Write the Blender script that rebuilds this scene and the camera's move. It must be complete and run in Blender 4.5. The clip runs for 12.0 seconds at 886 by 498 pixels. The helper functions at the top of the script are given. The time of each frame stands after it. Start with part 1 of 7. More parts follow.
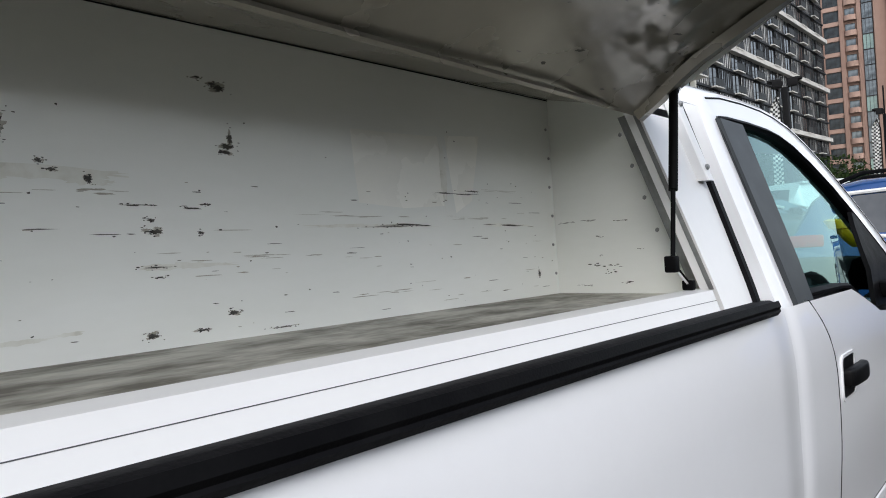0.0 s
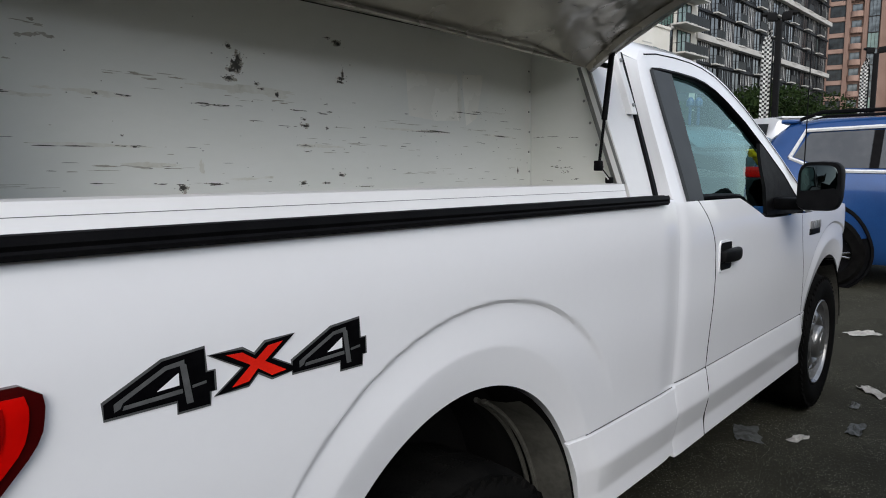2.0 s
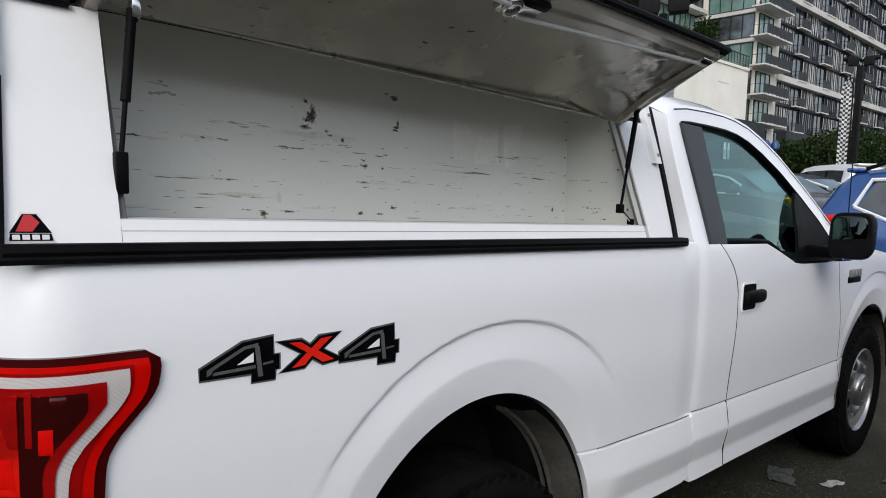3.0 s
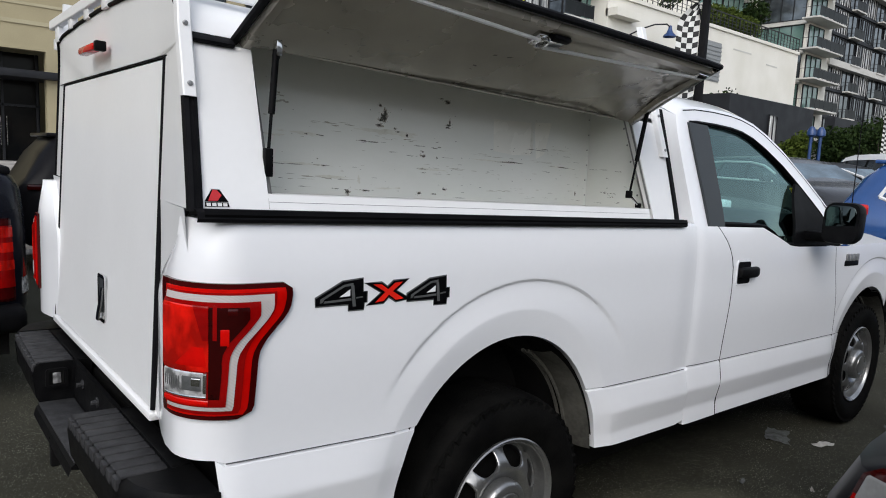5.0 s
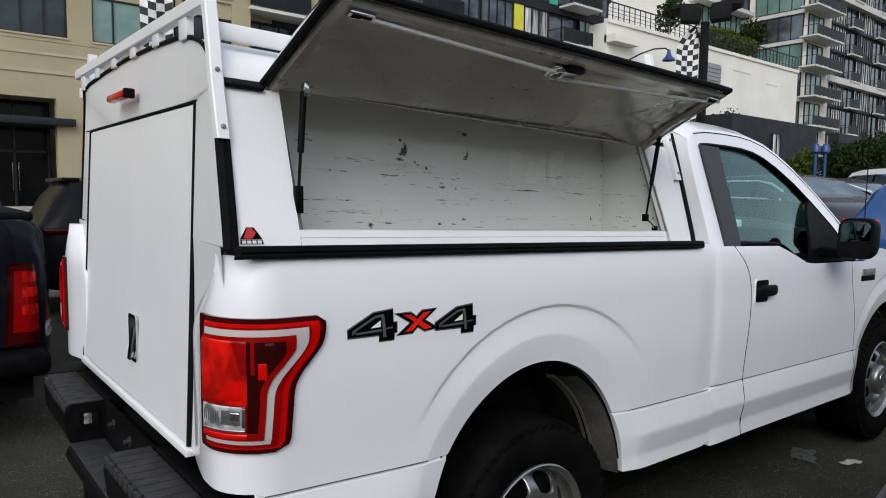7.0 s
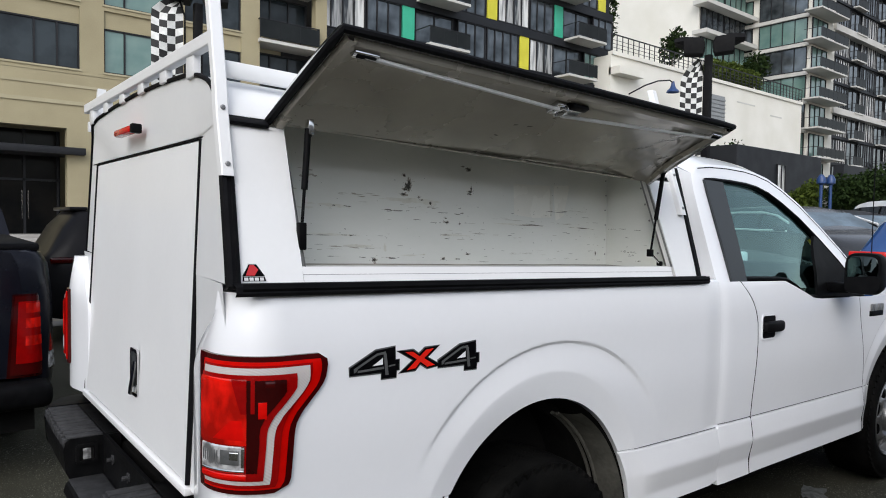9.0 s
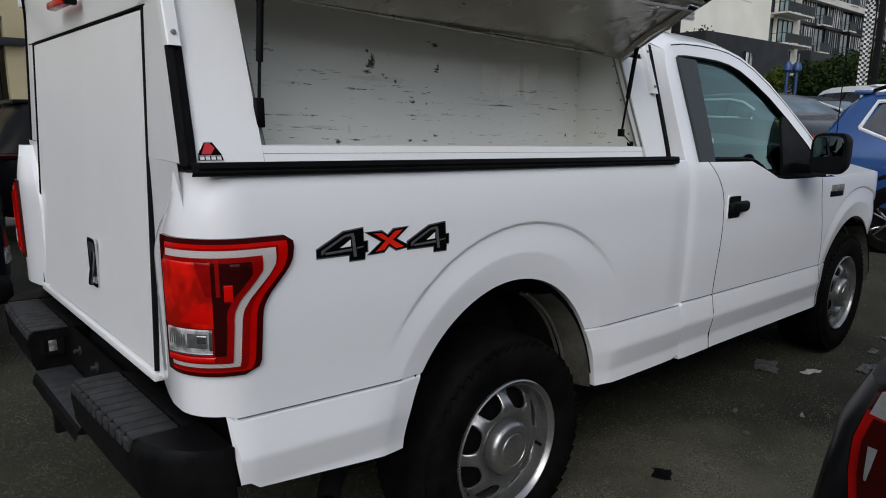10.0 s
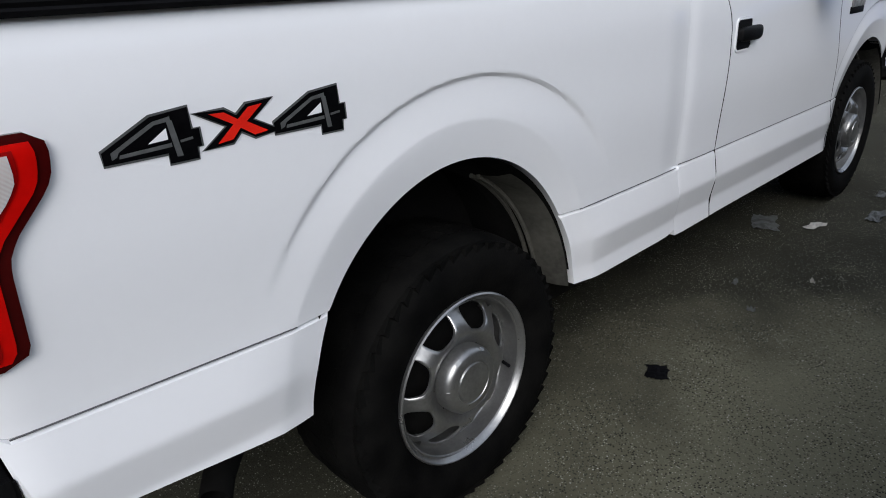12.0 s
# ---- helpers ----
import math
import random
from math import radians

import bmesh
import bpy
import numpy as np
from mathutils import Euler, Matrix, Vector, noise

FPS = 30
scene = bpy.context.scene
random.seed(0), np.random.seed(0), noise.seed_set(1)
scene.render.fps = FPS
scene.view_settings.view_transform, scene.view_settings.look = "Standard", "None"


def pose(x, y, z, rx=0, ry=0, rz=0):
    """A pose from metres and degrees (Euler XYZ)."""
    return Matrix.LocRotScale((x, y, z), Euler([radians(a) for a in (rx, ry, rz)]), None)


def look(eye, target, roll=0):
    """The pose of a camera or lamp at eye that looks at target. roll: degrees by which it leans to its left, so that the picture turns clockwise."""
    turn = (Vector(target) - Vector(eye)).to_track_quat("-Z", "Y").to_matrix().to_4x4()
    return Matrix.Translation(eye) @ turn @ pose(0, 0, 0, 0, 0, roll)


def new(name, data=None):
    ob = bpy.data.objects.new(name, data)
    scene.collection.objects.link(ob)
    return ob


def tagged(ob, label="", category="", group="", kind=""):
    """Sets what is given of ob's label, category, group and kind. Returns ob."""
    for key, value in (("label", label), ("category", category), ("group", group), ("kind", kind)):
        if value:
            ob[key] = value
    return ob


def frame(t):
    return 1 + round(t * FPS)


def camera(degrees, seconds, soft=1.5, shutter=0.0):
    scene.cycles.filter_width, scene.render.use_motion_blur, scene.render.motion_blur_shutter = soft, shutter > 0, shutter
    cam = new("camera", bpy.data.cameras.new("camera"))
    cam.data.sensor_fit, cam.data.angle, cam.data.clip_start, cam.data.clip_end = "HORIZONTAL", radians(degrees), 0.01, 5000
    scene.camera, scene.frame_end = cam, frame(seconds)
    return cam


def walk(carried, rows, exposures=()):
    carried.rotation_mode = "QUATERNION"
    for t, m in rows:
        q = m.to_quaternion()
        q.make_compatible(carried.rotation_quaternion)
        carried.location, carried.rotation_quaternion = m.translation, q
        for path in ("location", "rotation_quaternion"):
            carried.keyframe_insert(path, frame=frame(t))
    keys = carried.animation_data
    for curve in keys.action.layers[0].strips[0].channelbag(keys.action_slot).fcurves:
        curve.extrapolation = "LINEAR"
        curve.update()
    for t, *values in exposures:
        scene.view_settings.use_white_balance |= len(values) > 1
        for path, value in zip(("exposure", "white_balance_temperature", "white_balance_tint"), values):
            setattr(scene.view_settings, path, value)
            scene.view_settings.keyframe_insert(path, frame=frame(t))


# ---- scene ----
cam = camera(66.7, 12.0, soft=1.0)
PATH = [
    (0, (-0.465, -0.386, 1.495), (1.006, 0.969, 1.464), -4.1),
    (0.5, (-0.647, -0.473, 1.501), (0.866, 0.831, 1.391), -3.8),
    (1, (-0.787, -0.596, 1.476), (0.712, 0.721, 1.328), -2.4),
    (1.5, (-0.912, -0.708, 1.466), (0.611, 0.559, 1.195), -1.3),
    (2, (-1.038, -0.81, 1.464), (0.442, 0.506, 1.182), -0.8),
    (2.5, (-1.124, -0.911, 1.479), (0.305, 0.464, 1.222), -0.2),
    (3, (-1.18, -1.052, 1.483), (0.175, 0.407, 1.294), 1.4),
    (3.5, (-1.27, -1.133, 1.493), (0.036, 0.372, 1.315), 0.8),
    (3.7, (-1.323, -1.179, 1.498), (-0.011, 0.317, 1.293), 1.3),
    (5.3, (-1.547, -1.414, 1.508), (-0.291, 0.122, 1.258), 3.0),
    (5.5, (-1.559, -1.413, 1.508), (-0.329, 0.147, 1.283), 2.3),
    (6, (-1.579, -1.413, 1.511), (-0.354, 0.156, 1.315), 1.2),
    (6.5, (-1.587, -1.403, 1.505), (-0.322, 0.137, 1.339), 0.9),
    (7, (-1.587, -1.402, 1.51), (-0.328, 0.143, 1.344), 0.6),
    (7.5, (-1.583, -1.403, 1.514), (-0.336, 0.156, 1.38), 0.3),
    (7.7, (-1.577, -1.401, 1.524), (-0.313, 0.144, 1.401), 0.6),
    (9.3, (-1.578, -1.398, 1.53), (-0.33, 0.163, 1.453), 0.9),
    (9.5, (-1.573, -1.378, 1.516), (-0.3, 0.16, 1.394), 1.0),
    (10, (-1.551, -1.361, 1.486), (-0.249, 0.106, 1.096), 0.2),
    (10.5, (-1.453, -1.303, 1.443), (-0.162, 0.109, 0.861), 0.1),
    (11, (-1.327, -1.242, 1.422), (-0.091, 0.197, 0.788), -0.9),
    (11.5, (-1.206, -1.163, 1.413), (0.052, 0.211, 0.684), -1.6),
    (12, (-1.031, -0.973, 1.386), (0.238, 0.357, 0.597), -3.8),
]
walk(cam, [(t, look(eye, target, roll)) for t, eye, target, roll in PATH],
     exposures=[(0, 0.41, 6450, 10), (1.0, 0.33, 6470, 10), (1.5, 0.12, 6470, 10), (2.5, 0.06, 6470, 10), (3.5, 0.25, 6490, 10), (5.5, 0.12, 6450, 10), (6.5, 0.02, 6430, 10), (7.5, 0.08, 6430, 10), (9.5, 0.28, 6450, 10), (10.0, -0.33, 6390, 10), (10.3, -0.24, 6370, 10), (10.5, -0.06, 6310, 10), (12, 0.14, 6310, 10)])

# ---- light ----
SUN_EL, SUN_AZ = radians(37), radians(228)
world = bpy.data.worlds.new("overcast_sky")
scene.world = world
world.use_nodes = True
wn, wl = world.node_tree.nodes, world.node_tree.links
sky = wn.new("ShaderNodeTexSky")
sky.sky_type, sky.sun_disc = "NISHITA", False
sky.sun_elevation, sky.sun_rotation = SUN_EL, SUN_AZ
sky.air_density, sky.dust_density, sky.ozone_density = 1.0, 1.5, 1.0
hue = wn.new("ShaderNodeHueSaturation")
hue.inputs["Saturation"].default_value = 0.42
hue.inputs["Value"].default_value = 1.25
wl.new(sky.outputs[0], hue.inputs["Color"])
# overcast: the cloud cover is brighter towards the zenith
up, split, rise, cover = wn.new("ShaderNodeTexCoord"), wn.new("ShaderNodeSeparateXYZ"), wn.new("ShaderNodeMapRange"), wn.new("ShaderNodeVectorMath")
wl.new(up.outputs["Generated"], split.inputs[0])
wl.new(split.outputs["Z"], rise.inputs["Value"])
rise.inputs["To Min"].default_value, rise.inputs["To Max"].default_value = 1.0, 1.4
cover.operation = "SCALE"
wl.new(hue.outputs[0], cover.inputs[0])
wl.new(rise.outputs[0], cover.inputs["Scale"])
wl.new(cover.outputs[0], wn["Background"].inputs["Color"])
wn["Background"].inputs["Strength"].default_value = 0.15
sun = new("sun", bpy.data.lights.new("sun", "SUN"))
sun.data.energy, sun.data.angle, sun.data.color = 0.80, radians(36), (1.0, 0.995, 0.99)
sun.matrix_world = look((0, 0, 0), (-math.sin(SUN_AZ) * math.cos(SUN_EL), -math.cos(SUN_AZ) * math.cos(SUN_EL), -math.sin(SUN_EL)))


# ---- materials ----
def rgb(c):
    return (c[0], c[1], c[2], 1.0)


def surface(name, a, b=None, rough=0.5, metal=0.0, scale=6.0, fine=90.0, bump=0.0, coat=0.0, mix=0.5, stretch=(1, 1, 1), spread=0.12, spec=0.5):
    """A node material: two base colours mixed by coarse and fine noise, roughness that varies, a little relief."""
    m = bpy.data.materials.new(name)
    m.use_nodes = True
    n, l = m.node_tree.nodes, m.node_tree.links
    p = n["Principled BSDF"]
    b = b or tuple(v * 0.88 for v in a)
    co = n.new("ShaderNodeTexCoord")
    mp = n.new("ShaderNodeMapping")
    mp.inputs["Scale"].default_value = stretch
    l.new(co.outputs["Object"], mp.inputs["Vector"])
    big, small = n.new("ShaderNodeTexNoise"), n.new("ShaderNodeTexNoise")
    big.inputs["Scale"].default_value, big.inputs["Detail"].default_value = scale, 5
    small.inputs["Scale"].default_value, small.inputs["Detail"].default_value = fine, 3
    for t in (big, small):
        l.new(mp.outputs[0], t.inputs["Vector"])
    add = n.new("ShaderNodeMath")
    add.operation = "MULTIPLY_ADD"
    add.inputs[1].default_value = 0.35
    l.new(small.outputs["Fac"], add.inputs[0])
    l.new(big.outputs["Fac"], add.inputs[2])
    ramp = n.new("ShaderNodeMapRange")
    ramp.inputs["From Min"].default_value, ramp.inputs["From Max"].default_value = 0.68 - mix * 0.36, 0.68 + mix * 0.36
    l.new(add.outputs[0], ramp.inputs["Value"])
    blend = n.new("ShaderNodeMix")
    blend.data_type = "RGBA"
    blend.inputs["A"].default_value, blend.inputs["B"].default_value = rgb(a), rgb(b)
    l.new(ramp.outputs[0], blend.inputs["Factor"])
    l.new(blend.outputs["Result"], p.inputs["Base Color"])
    rr = n.new("ShaderNodeMapRange")
    rr.inputs["To Min"].default_value, rr.inputs["To Max"].default_value = max(0.02, rough - spread), min(1, rough + spread)
    l.new(big.outputs["Fac"], rr.inputs["Value"])
    l.new(rr.outputs[0], p.inputs["Roughness"])
    p.inputs["Metallic"].default_value = metal
    p.inputs["Coat Weight"].default_value = coat
    p.inputs["Coat Roughness"].default_value = 0.06
    p.inputs["Specular IOR Level"].default_value = spec
    if bump:
        bp = n.new("ShaderNodeBump")
        bp.inputs["Strength"].default_value, bp.inputs["Distance"].default_value = bump, 0.004
        l.new(small.outputs["Fac"], bp.inputs["Height"])
        l.new(bp.outputs[0], p.inputs["Normal"])
    return m


def glass(name, tint, gloss=0.02, sheen=(1.0, 1.0, 1.0), base=0.045):
    m = bpy.data.materials.new(name)
    m.use_nodes = True
    n, l = m.node_tree.nodes, m.node_tree.links
    n.remove(n["Principled BSDF"])
    clear, shine, fres, both = n.new("ShaderNodeBsdfTransparent"), n.new("ShaderNodeBsdfGlossy"), n.new("ShaderNodeLayerWeight"), n.new("ShaderNodeMixShader")
    clear.inputs["Color"].default_value = rgb(tint)
    shine.inputs["Roughness"].default_value = gloss
    power, lift = n.new("ShaderNodeMath"), n.new("ShaderNodeMath")
    power.operation, lift.operation = "POWER", "MULTIPLY_ADD"
    power.inputs[1].default_value, lift.inputs[1].default_value, lift.inputs[2].default_value = 4.5, 0.75, base
    shine.inputs["Color"].default_value = rgb(sheen)
    l.new(fres.outputs["Facing"], power.inputs[0])
    l.new(power.outputs[0], lift.inputs[0])
    l.new(lift.outputs[0], both.inputs[0])
    l.new(clear.outputs[0], both.inputs[1])
    l.new(shine.outputs[0], both.inputs[2])
    l.new(both.outputs[0], n["Material Output"].inputs[0])
    return m


def lens_plastic(name, colour, rough=0.12, trans=0.0):
    m = surface(name, colour, tuple(v * 0.75 for v in colour), rough=rough, scale=14, fine=60, spread=0.04, coat=0.08, spec=0.25)
    m.node_tree.nodes["Principled BSDF"].inputs["Transmission Weight"].default_value = trans
    return m


WHITE = surface("white_paint", (0.855, 0.86, 0.875), (0.82, 0.825, 0.84), rough=0.4, scale=1.6, fine=40, coat=1.0, spread=0.06, mix=0.9)
WHITE_CAP = surface("white_canopy_paint", (0.84, 0.84, 0.835), (0.79, 0.79, 0.785), rough=0.4, scale=3, fine=60, coat=0.25, spread=0.08, mix=0.9)
PANEL = surface("scuffed_white_panel", (0.885, 0.90, 0.86), (0.83, 0.85, 0.80), rough=0.2, scale=3.0, fine=25, stretch=(1, 1, 3.0), mix=0.8, coat=0.6)
BOXFLOOR = surface("worn_box_floor", (0.50, 0.49, 0.43), (0.13, 0.12, 0.095), rough=0.6, scale=7, fine=40, stretch=(1, 2.2, 1), mix=0.45, bump=0.2)
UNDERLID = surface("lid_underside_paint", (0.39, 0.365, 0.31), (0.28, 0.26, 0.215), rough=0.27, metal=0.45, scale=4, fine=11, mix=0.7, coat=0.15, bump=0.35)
SCUFF = surface("black_scuff", (0.035, 0.033, 0.03), (0.10, 0.095, 0.08), rough=0.7, scale=60, fine=200)
FAINT = surface("faint_grime", (0.68, 0.675, 0.60), (0.77, 0.78, 0.72), rough=0.3, scale=30, fine=120, mix=0.5)
PATCH = surface("pale_warm_patch", (0.90, 0.895, 0.83), (0.86, 0.86, 0.80), rough=0.25, scale=8, fine=60, mix=0.6)
SMEAR = surface("brown_grey_smear", (0.50, 0.49, 0.43), (0.34, 0.325, 0.27), rough=0.45, scale=40, fine=160)
RUBBER = surface("black_rubber", (0.004, 0.004, 0.005), (0.007, 0.007, 0.008), rough=0.6, scale=20, fine=150, bump=0.15, spec=0.07)
BLACK = surface("black_trim_plastic", (0.003, 0.003, 0.0035), (0.006, 0.006, 0.0065), rough=0.5, scale=20, fine=300, bump=0.1, spec=0.05)
BUMPER = surface("black_bumper_plastic", (0.0035, 0.0035, 0.004), (0.007, 0.007, 0.0072), rough=0.45, scale=20, fine=300, bump=0.15, spec=0.10)
STEP = surface("grey_worn_step_rubber", (0.042, 0.042, 0.044), (0.024, 0.024, 0.025), rough=0.7, scale=25, fine=200, bump=0.2, spec=0.2)
PILLAR = surface("grey_black_pillar", (0.030, 0.035, 0.039), (0.040, 0.045, 0.049), rough=0.5, scale=12, fine=200, spec=0.3)
GREYTRIM = surface("grey_aluminium_trim", (0.33, 0.34, 0.34), (0.24, 0.24, 0.24), rough=0.45, metal=0.6, scale=20, fine=120)
STEEL = surface("silver_wheel_paint", (0.40, 0.40, 0.395), (0.27, 0.27, 0.265), rough=0.31, metal=0.85, scale=8, fine=120)
CHROME = surface("chrome", (0.72, 0.72, 0.72), (0.6, 0.6, 0.6), rough=0.14, metal=1.0, scale=20, fine=90, spread=0.05)
TYRE = surface("tyre_rubber", (0.0025, 0.0025, 0.0025), (0.007, 0.0068, 0.0063), rough=0.85, scale=12, fine=140, bump=0.25, spec=0.04)
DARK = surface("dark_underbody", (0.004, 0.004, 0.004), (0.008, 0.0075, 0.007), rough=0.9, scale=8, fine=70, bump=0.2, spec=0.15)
LINER = surface("wheel_liner", (0.095, 0.092, 0.078), (0.035, 0.034, 0.029), rough=0.75, scale=5, fine=60, bump=0.3, spec=0.25)
RED = lens_plastic("red_lamp_lens", (0.60, 0.003, 0.0015))
RED_DEEP = lens_plastic("deep_red_lamp_lens", (0.05, 0.002, 0.002))
RED_MID = lens_plastic("wine_red_lamp_lens", (0.27, 0.002, 0.002))
RED_DARK = lens_plastic("smoked_red_lens", (0.028, 0.001, 0.001))
LAMP_WHITE = lens_plastic("clear_lamp_stripe", (0.52, 0.46, 0.44), rough=0.2)


def ribbed(m, colour, scale):
    """Fine moulded ribs across a clear lens."""
    n, l = m.node_tree.nodes, m.node_tree.links
    p = n["Principled BSDF"]
    old = p.inputs["Base Color"].links[0].from_socket
    co, wave, mx = n.new("ShaderNodeTexCoord"), n.new("ShaderNodeTexWave"), n.new("ShaderNodeMix")
    wave.bands_direction = "DIAGONAL"
    wave.inputs["Scale"].default_value = scale
    l.new(co.outputs["Object"], wave.inputs["Vector"])
    mx.data_type = "RGBA"
    mx.inputs["B"].default_value = rgb(colour)
    l.new(wave.outputs["Fac"], mx.inputs["Factor"])
    l.new(old, mx.inputs["A"])
    l.new(mx.outputs["Result"], p.inputs["Base Color"])


ribbed(LAMP_WHITE, (0.50, 0.475, 0.46), 84)
# two reds mixed to stand in for the reflector's uneven glow
BRAKE = surface("ribbed_brake_lens", (0.72, 0.008, 0.003), (0.30, 0.003, 0.001), rough=0.1, scale=13, fine=40, stretch=(1, 1, 0.6), mix=0.3, coat=0.15, spread=0.03, spec=0.35)
LAMP_CLEAR = surface("reverse_lamp_lens", (0.62, 0.62, 0.62), (0.16, 0.16, 0.16), rough=0.1, scale=26, fine=60, metal=0.3, mix=0.3)
RAIL_GLASS = surface("dark_railing_glass", (0.012, 0.014, 0.015), (0.020, 0.023, 0.024), rough=0.4, scale=0.6, fine=3, spec=0.08)
ENTRY = surface("dark_entrance_glass", (0.004, 0.0045, 0.005), (0.010, 0.009, 0.008), rough=0.15, scale=0.8, fine=4, spec=0.1)
DECAL_GREY = surface("decal_grey", (0.105, 0.108, 0.108), (0.070, 0.072, 0.072), rough=0.35, scale=40, fine=300, spec=0.12)
DECAL_BLACK = surface("decal_black", (0.0015, 0.0015, 0.002), (0.003, 0.003, 0.0035), rough=0.45, scale=40, fine=300, spec=0.03)
DECAL_RED = surface("decal_red", (0.78, 0.022, 0.010), (0.60, 0.012, 0.006), rough=0.35, scale=12, fine=300, spec=0.15)
STICKER_RED = surface("sticker_red", (0.55, 0.015, 0.02), (0.45, 0.01, 0.015), rough=0.4, scale=12, fine=200)
STICKER_WHITE = surface("sticker_white", (0.75, 0.75, 0.75), rough=0.4, scale=12, fine=200)
TINT = glass("tinted_side_glass", (0.60, 0.93, 0.88), sheen=(0.66, 0.92, 0.90), base=0.12)
SCREEN = glass("windscreen_glass", (0.62, 0.72, 0.70))
MIRROR = surface("mirror_glass", (0.045, 0.055, 0.055), (0.035, 0.045, 0.045), rough=0.03, metal=1.0, spread=0.01)
SEAT = surface("dark_grey_seat_cloth", (0.05, 0.05, 0.052), (0.03, 0.03, 0.032), rough=0.9, scale=20, fine=300, bump=0.2)
YELLOW = surface("yellow_plastic", (0.85, 0.56, 0.01), (0.76, 0.48, 0.01), rough=0.4, scale=12)
ASPHALT = surface("worn_asphalt", (0.057, 0.0555, 0.039), (0.029, 0.028, 0.020), rough=0.92, scale=1.7, fine=210, bump=1.0, mix=0.75, spec=0.12)


def chips(m, colour, scale, share, size, low=0.0):
    """Stone chips bedded in an asphalt: a share of the cells, each with a small sharp core."""
    n, l = m.node_tree.nodes, m.node_tree.links
    p = n["Principled BSDF"]
    old = p.inputs["Base Color"].links[0].from_socket
    co, vo, ns = n.new("ShaderNodeTexCoord"), n.new("ShaderNodeTexVoronoi"), n.new("ShaderNodeTexNoise")
    vo.inputs["Scale"].default_value, ns.inputs["Scale"].default_value = scale, 3.1
    l.new(co.outputs["Object"], vo.inputs["Vector"])
    l.new(co.outputs["Object"], ns.inputs["Vector"])
    spread = n.new("ShaderNodeMapRange")
    spread.inputs["From Min"].default_value, spread.inputs["From Max"].default_value, spread.inputs["To Min"].default_value = 0.35, 0.65, low
    l.new(ns.outputs["Fac"], spread.inputs["Value"])
    tone, pick, core, both, dense = n.new("ShaderNodeSeparateColor"), n.new("ShaderNodeMapRange"), n.new("ShaderNodeMapRange"), n.new("ShaderNodeMath"), n.new("ShaderNodeMath")
    l.new(vo.outputs["Color"], tone.inputs[0])
    pick.inputs["From Min"].default_value, pick.inputs["From Max"].default_value = 1 - share, 1 - 0.55 * share
    l.new(tone.outputs[0], pick.inputs["Value"])
    core.inputs["From Min"].default_value, core.inputs["From Max"].default_value = size, size * 0.7
    l.new(vo.outputs["Distance"], core.inputs["Value"])
    for node, x, y in ((both, pick, core), (dense, both, spread)):
        node.operation = "MULTIPLY"
        l.new(x.outputs[0], node.inputs[0])
        l.new(y.outputs[0], node.inputs[1])
    mx = n.new("ShaderNodeMix")
    mx.data_type = "RGBA"
    mx.inputs["B"].default_value = rgb(colour)
    l.new(dense.outputs[0], mx.inputs["Factor"])
    l.new(old, mx.inputs["A"])
    l.new(mx.outputs["Result"], p.inputs["Base Color"])


def lit_dust(m, colour, centre, reach, most):
    """A sandy spill with an uneven border, pale partly to paint in stronger light."""
    n, l = m.node_tree.nodes, m.node_tree.links
    p = n["Principled BSDF"]
    old = p.inputs["Base Color"].links[0].from_socket
    co, far, ns, sway, edge = n.new("ShaderNodeTexCoord"), n.new("ShaderNodeVectorMath"), n.new("ShaderNodeTexNoise"), n.new("ShaderNodeMath"), n.new("ShaderNodeMapRange")
    far.operation = "DISTANCE"
    far.inputs[1].default_value = centre
    ns.inputs["Scale"].default_value, ns.inputs["Detail"].default_value = 2.2, 6
    l.new(co.outputs["Object"], far.inputs[0])
    l.new(co.outputs["Object"], ns.inputs["Vector"])
    sway.operation = "MULTIPLY_ADD"
    sway.inputs[1].default_value = 1.1
    l.new(ns.outputs["Fac"], sway.inputs[0])
    l.new(far.outputs["Value"], sway.inputs[2])
    edge.inputs["From Min"].default_value, edge.inputs["From Max"].default_value = reach + 0.55, reach - 0.15
    edge.inputs["To Max"].default_value = most
    l.new(sway.outputs[0], edge.inputs["Value"])
    mx = n.new("ShaderNodeMix")
    mx.data_type = "RGBA"
    mx.inputs["B"].default_value = rgb(colour)
    l.new(edge.outputs[0], mx.inputs["Factor"])
    l.new(old, mx.inputs["A"])
    l.new(mx.outputs["Result"], p.inputs["Base Color"])


# sandy patch, its paleness also standing in for brighter light on open ground
lit_dust(ASPHALT, (0.184, 0.176, 0.120), (0.75, -1.0, 0.0), 1.45, 0.85)
chips(ASPHALT, (0.44, 0.43, 0.36), 165, 0.28, 0.38, 0.25)
chips(ASPHALT, (0.012, 0.012, 0.010), 140, 0.45, 0.5, 0.3)
chips(ASPHALT, (0.52, 0.50, 0.44), 80, 0.06, 0.26, 0.3)
ROAD = surface("street_asphalt", (0.16, 0.155, 0.145), (0.11, 0.107, 0.10), rough=0.85, scale=0.7, fine=60, bump=0.4)
CONCRETE = surface("concrete", (0.42, 0.40, 0.37), (0.32, 0.30, 0.28), rough=0.85, scale=1.2, fine=50, bump=0.3)
GRIT = surface("pale_grit", (0.36, 0.34, 0.27), (0.14, 0.13, 0.10), rough=0.9, scale=40, fine=400, mix=0.5)
PAPER = surface("crumpled_paper", (0.55, 0.53, 0.48), (0.35, 0.33, 0.30), rough=0.8, scale=25, fine=90)
PAPER_GREY = surface("dirty_grey_litter", (0.13, 0.14, 0.135), (0.06, 0.06, 0.056), rough=0.7, scale=25, fine=90)
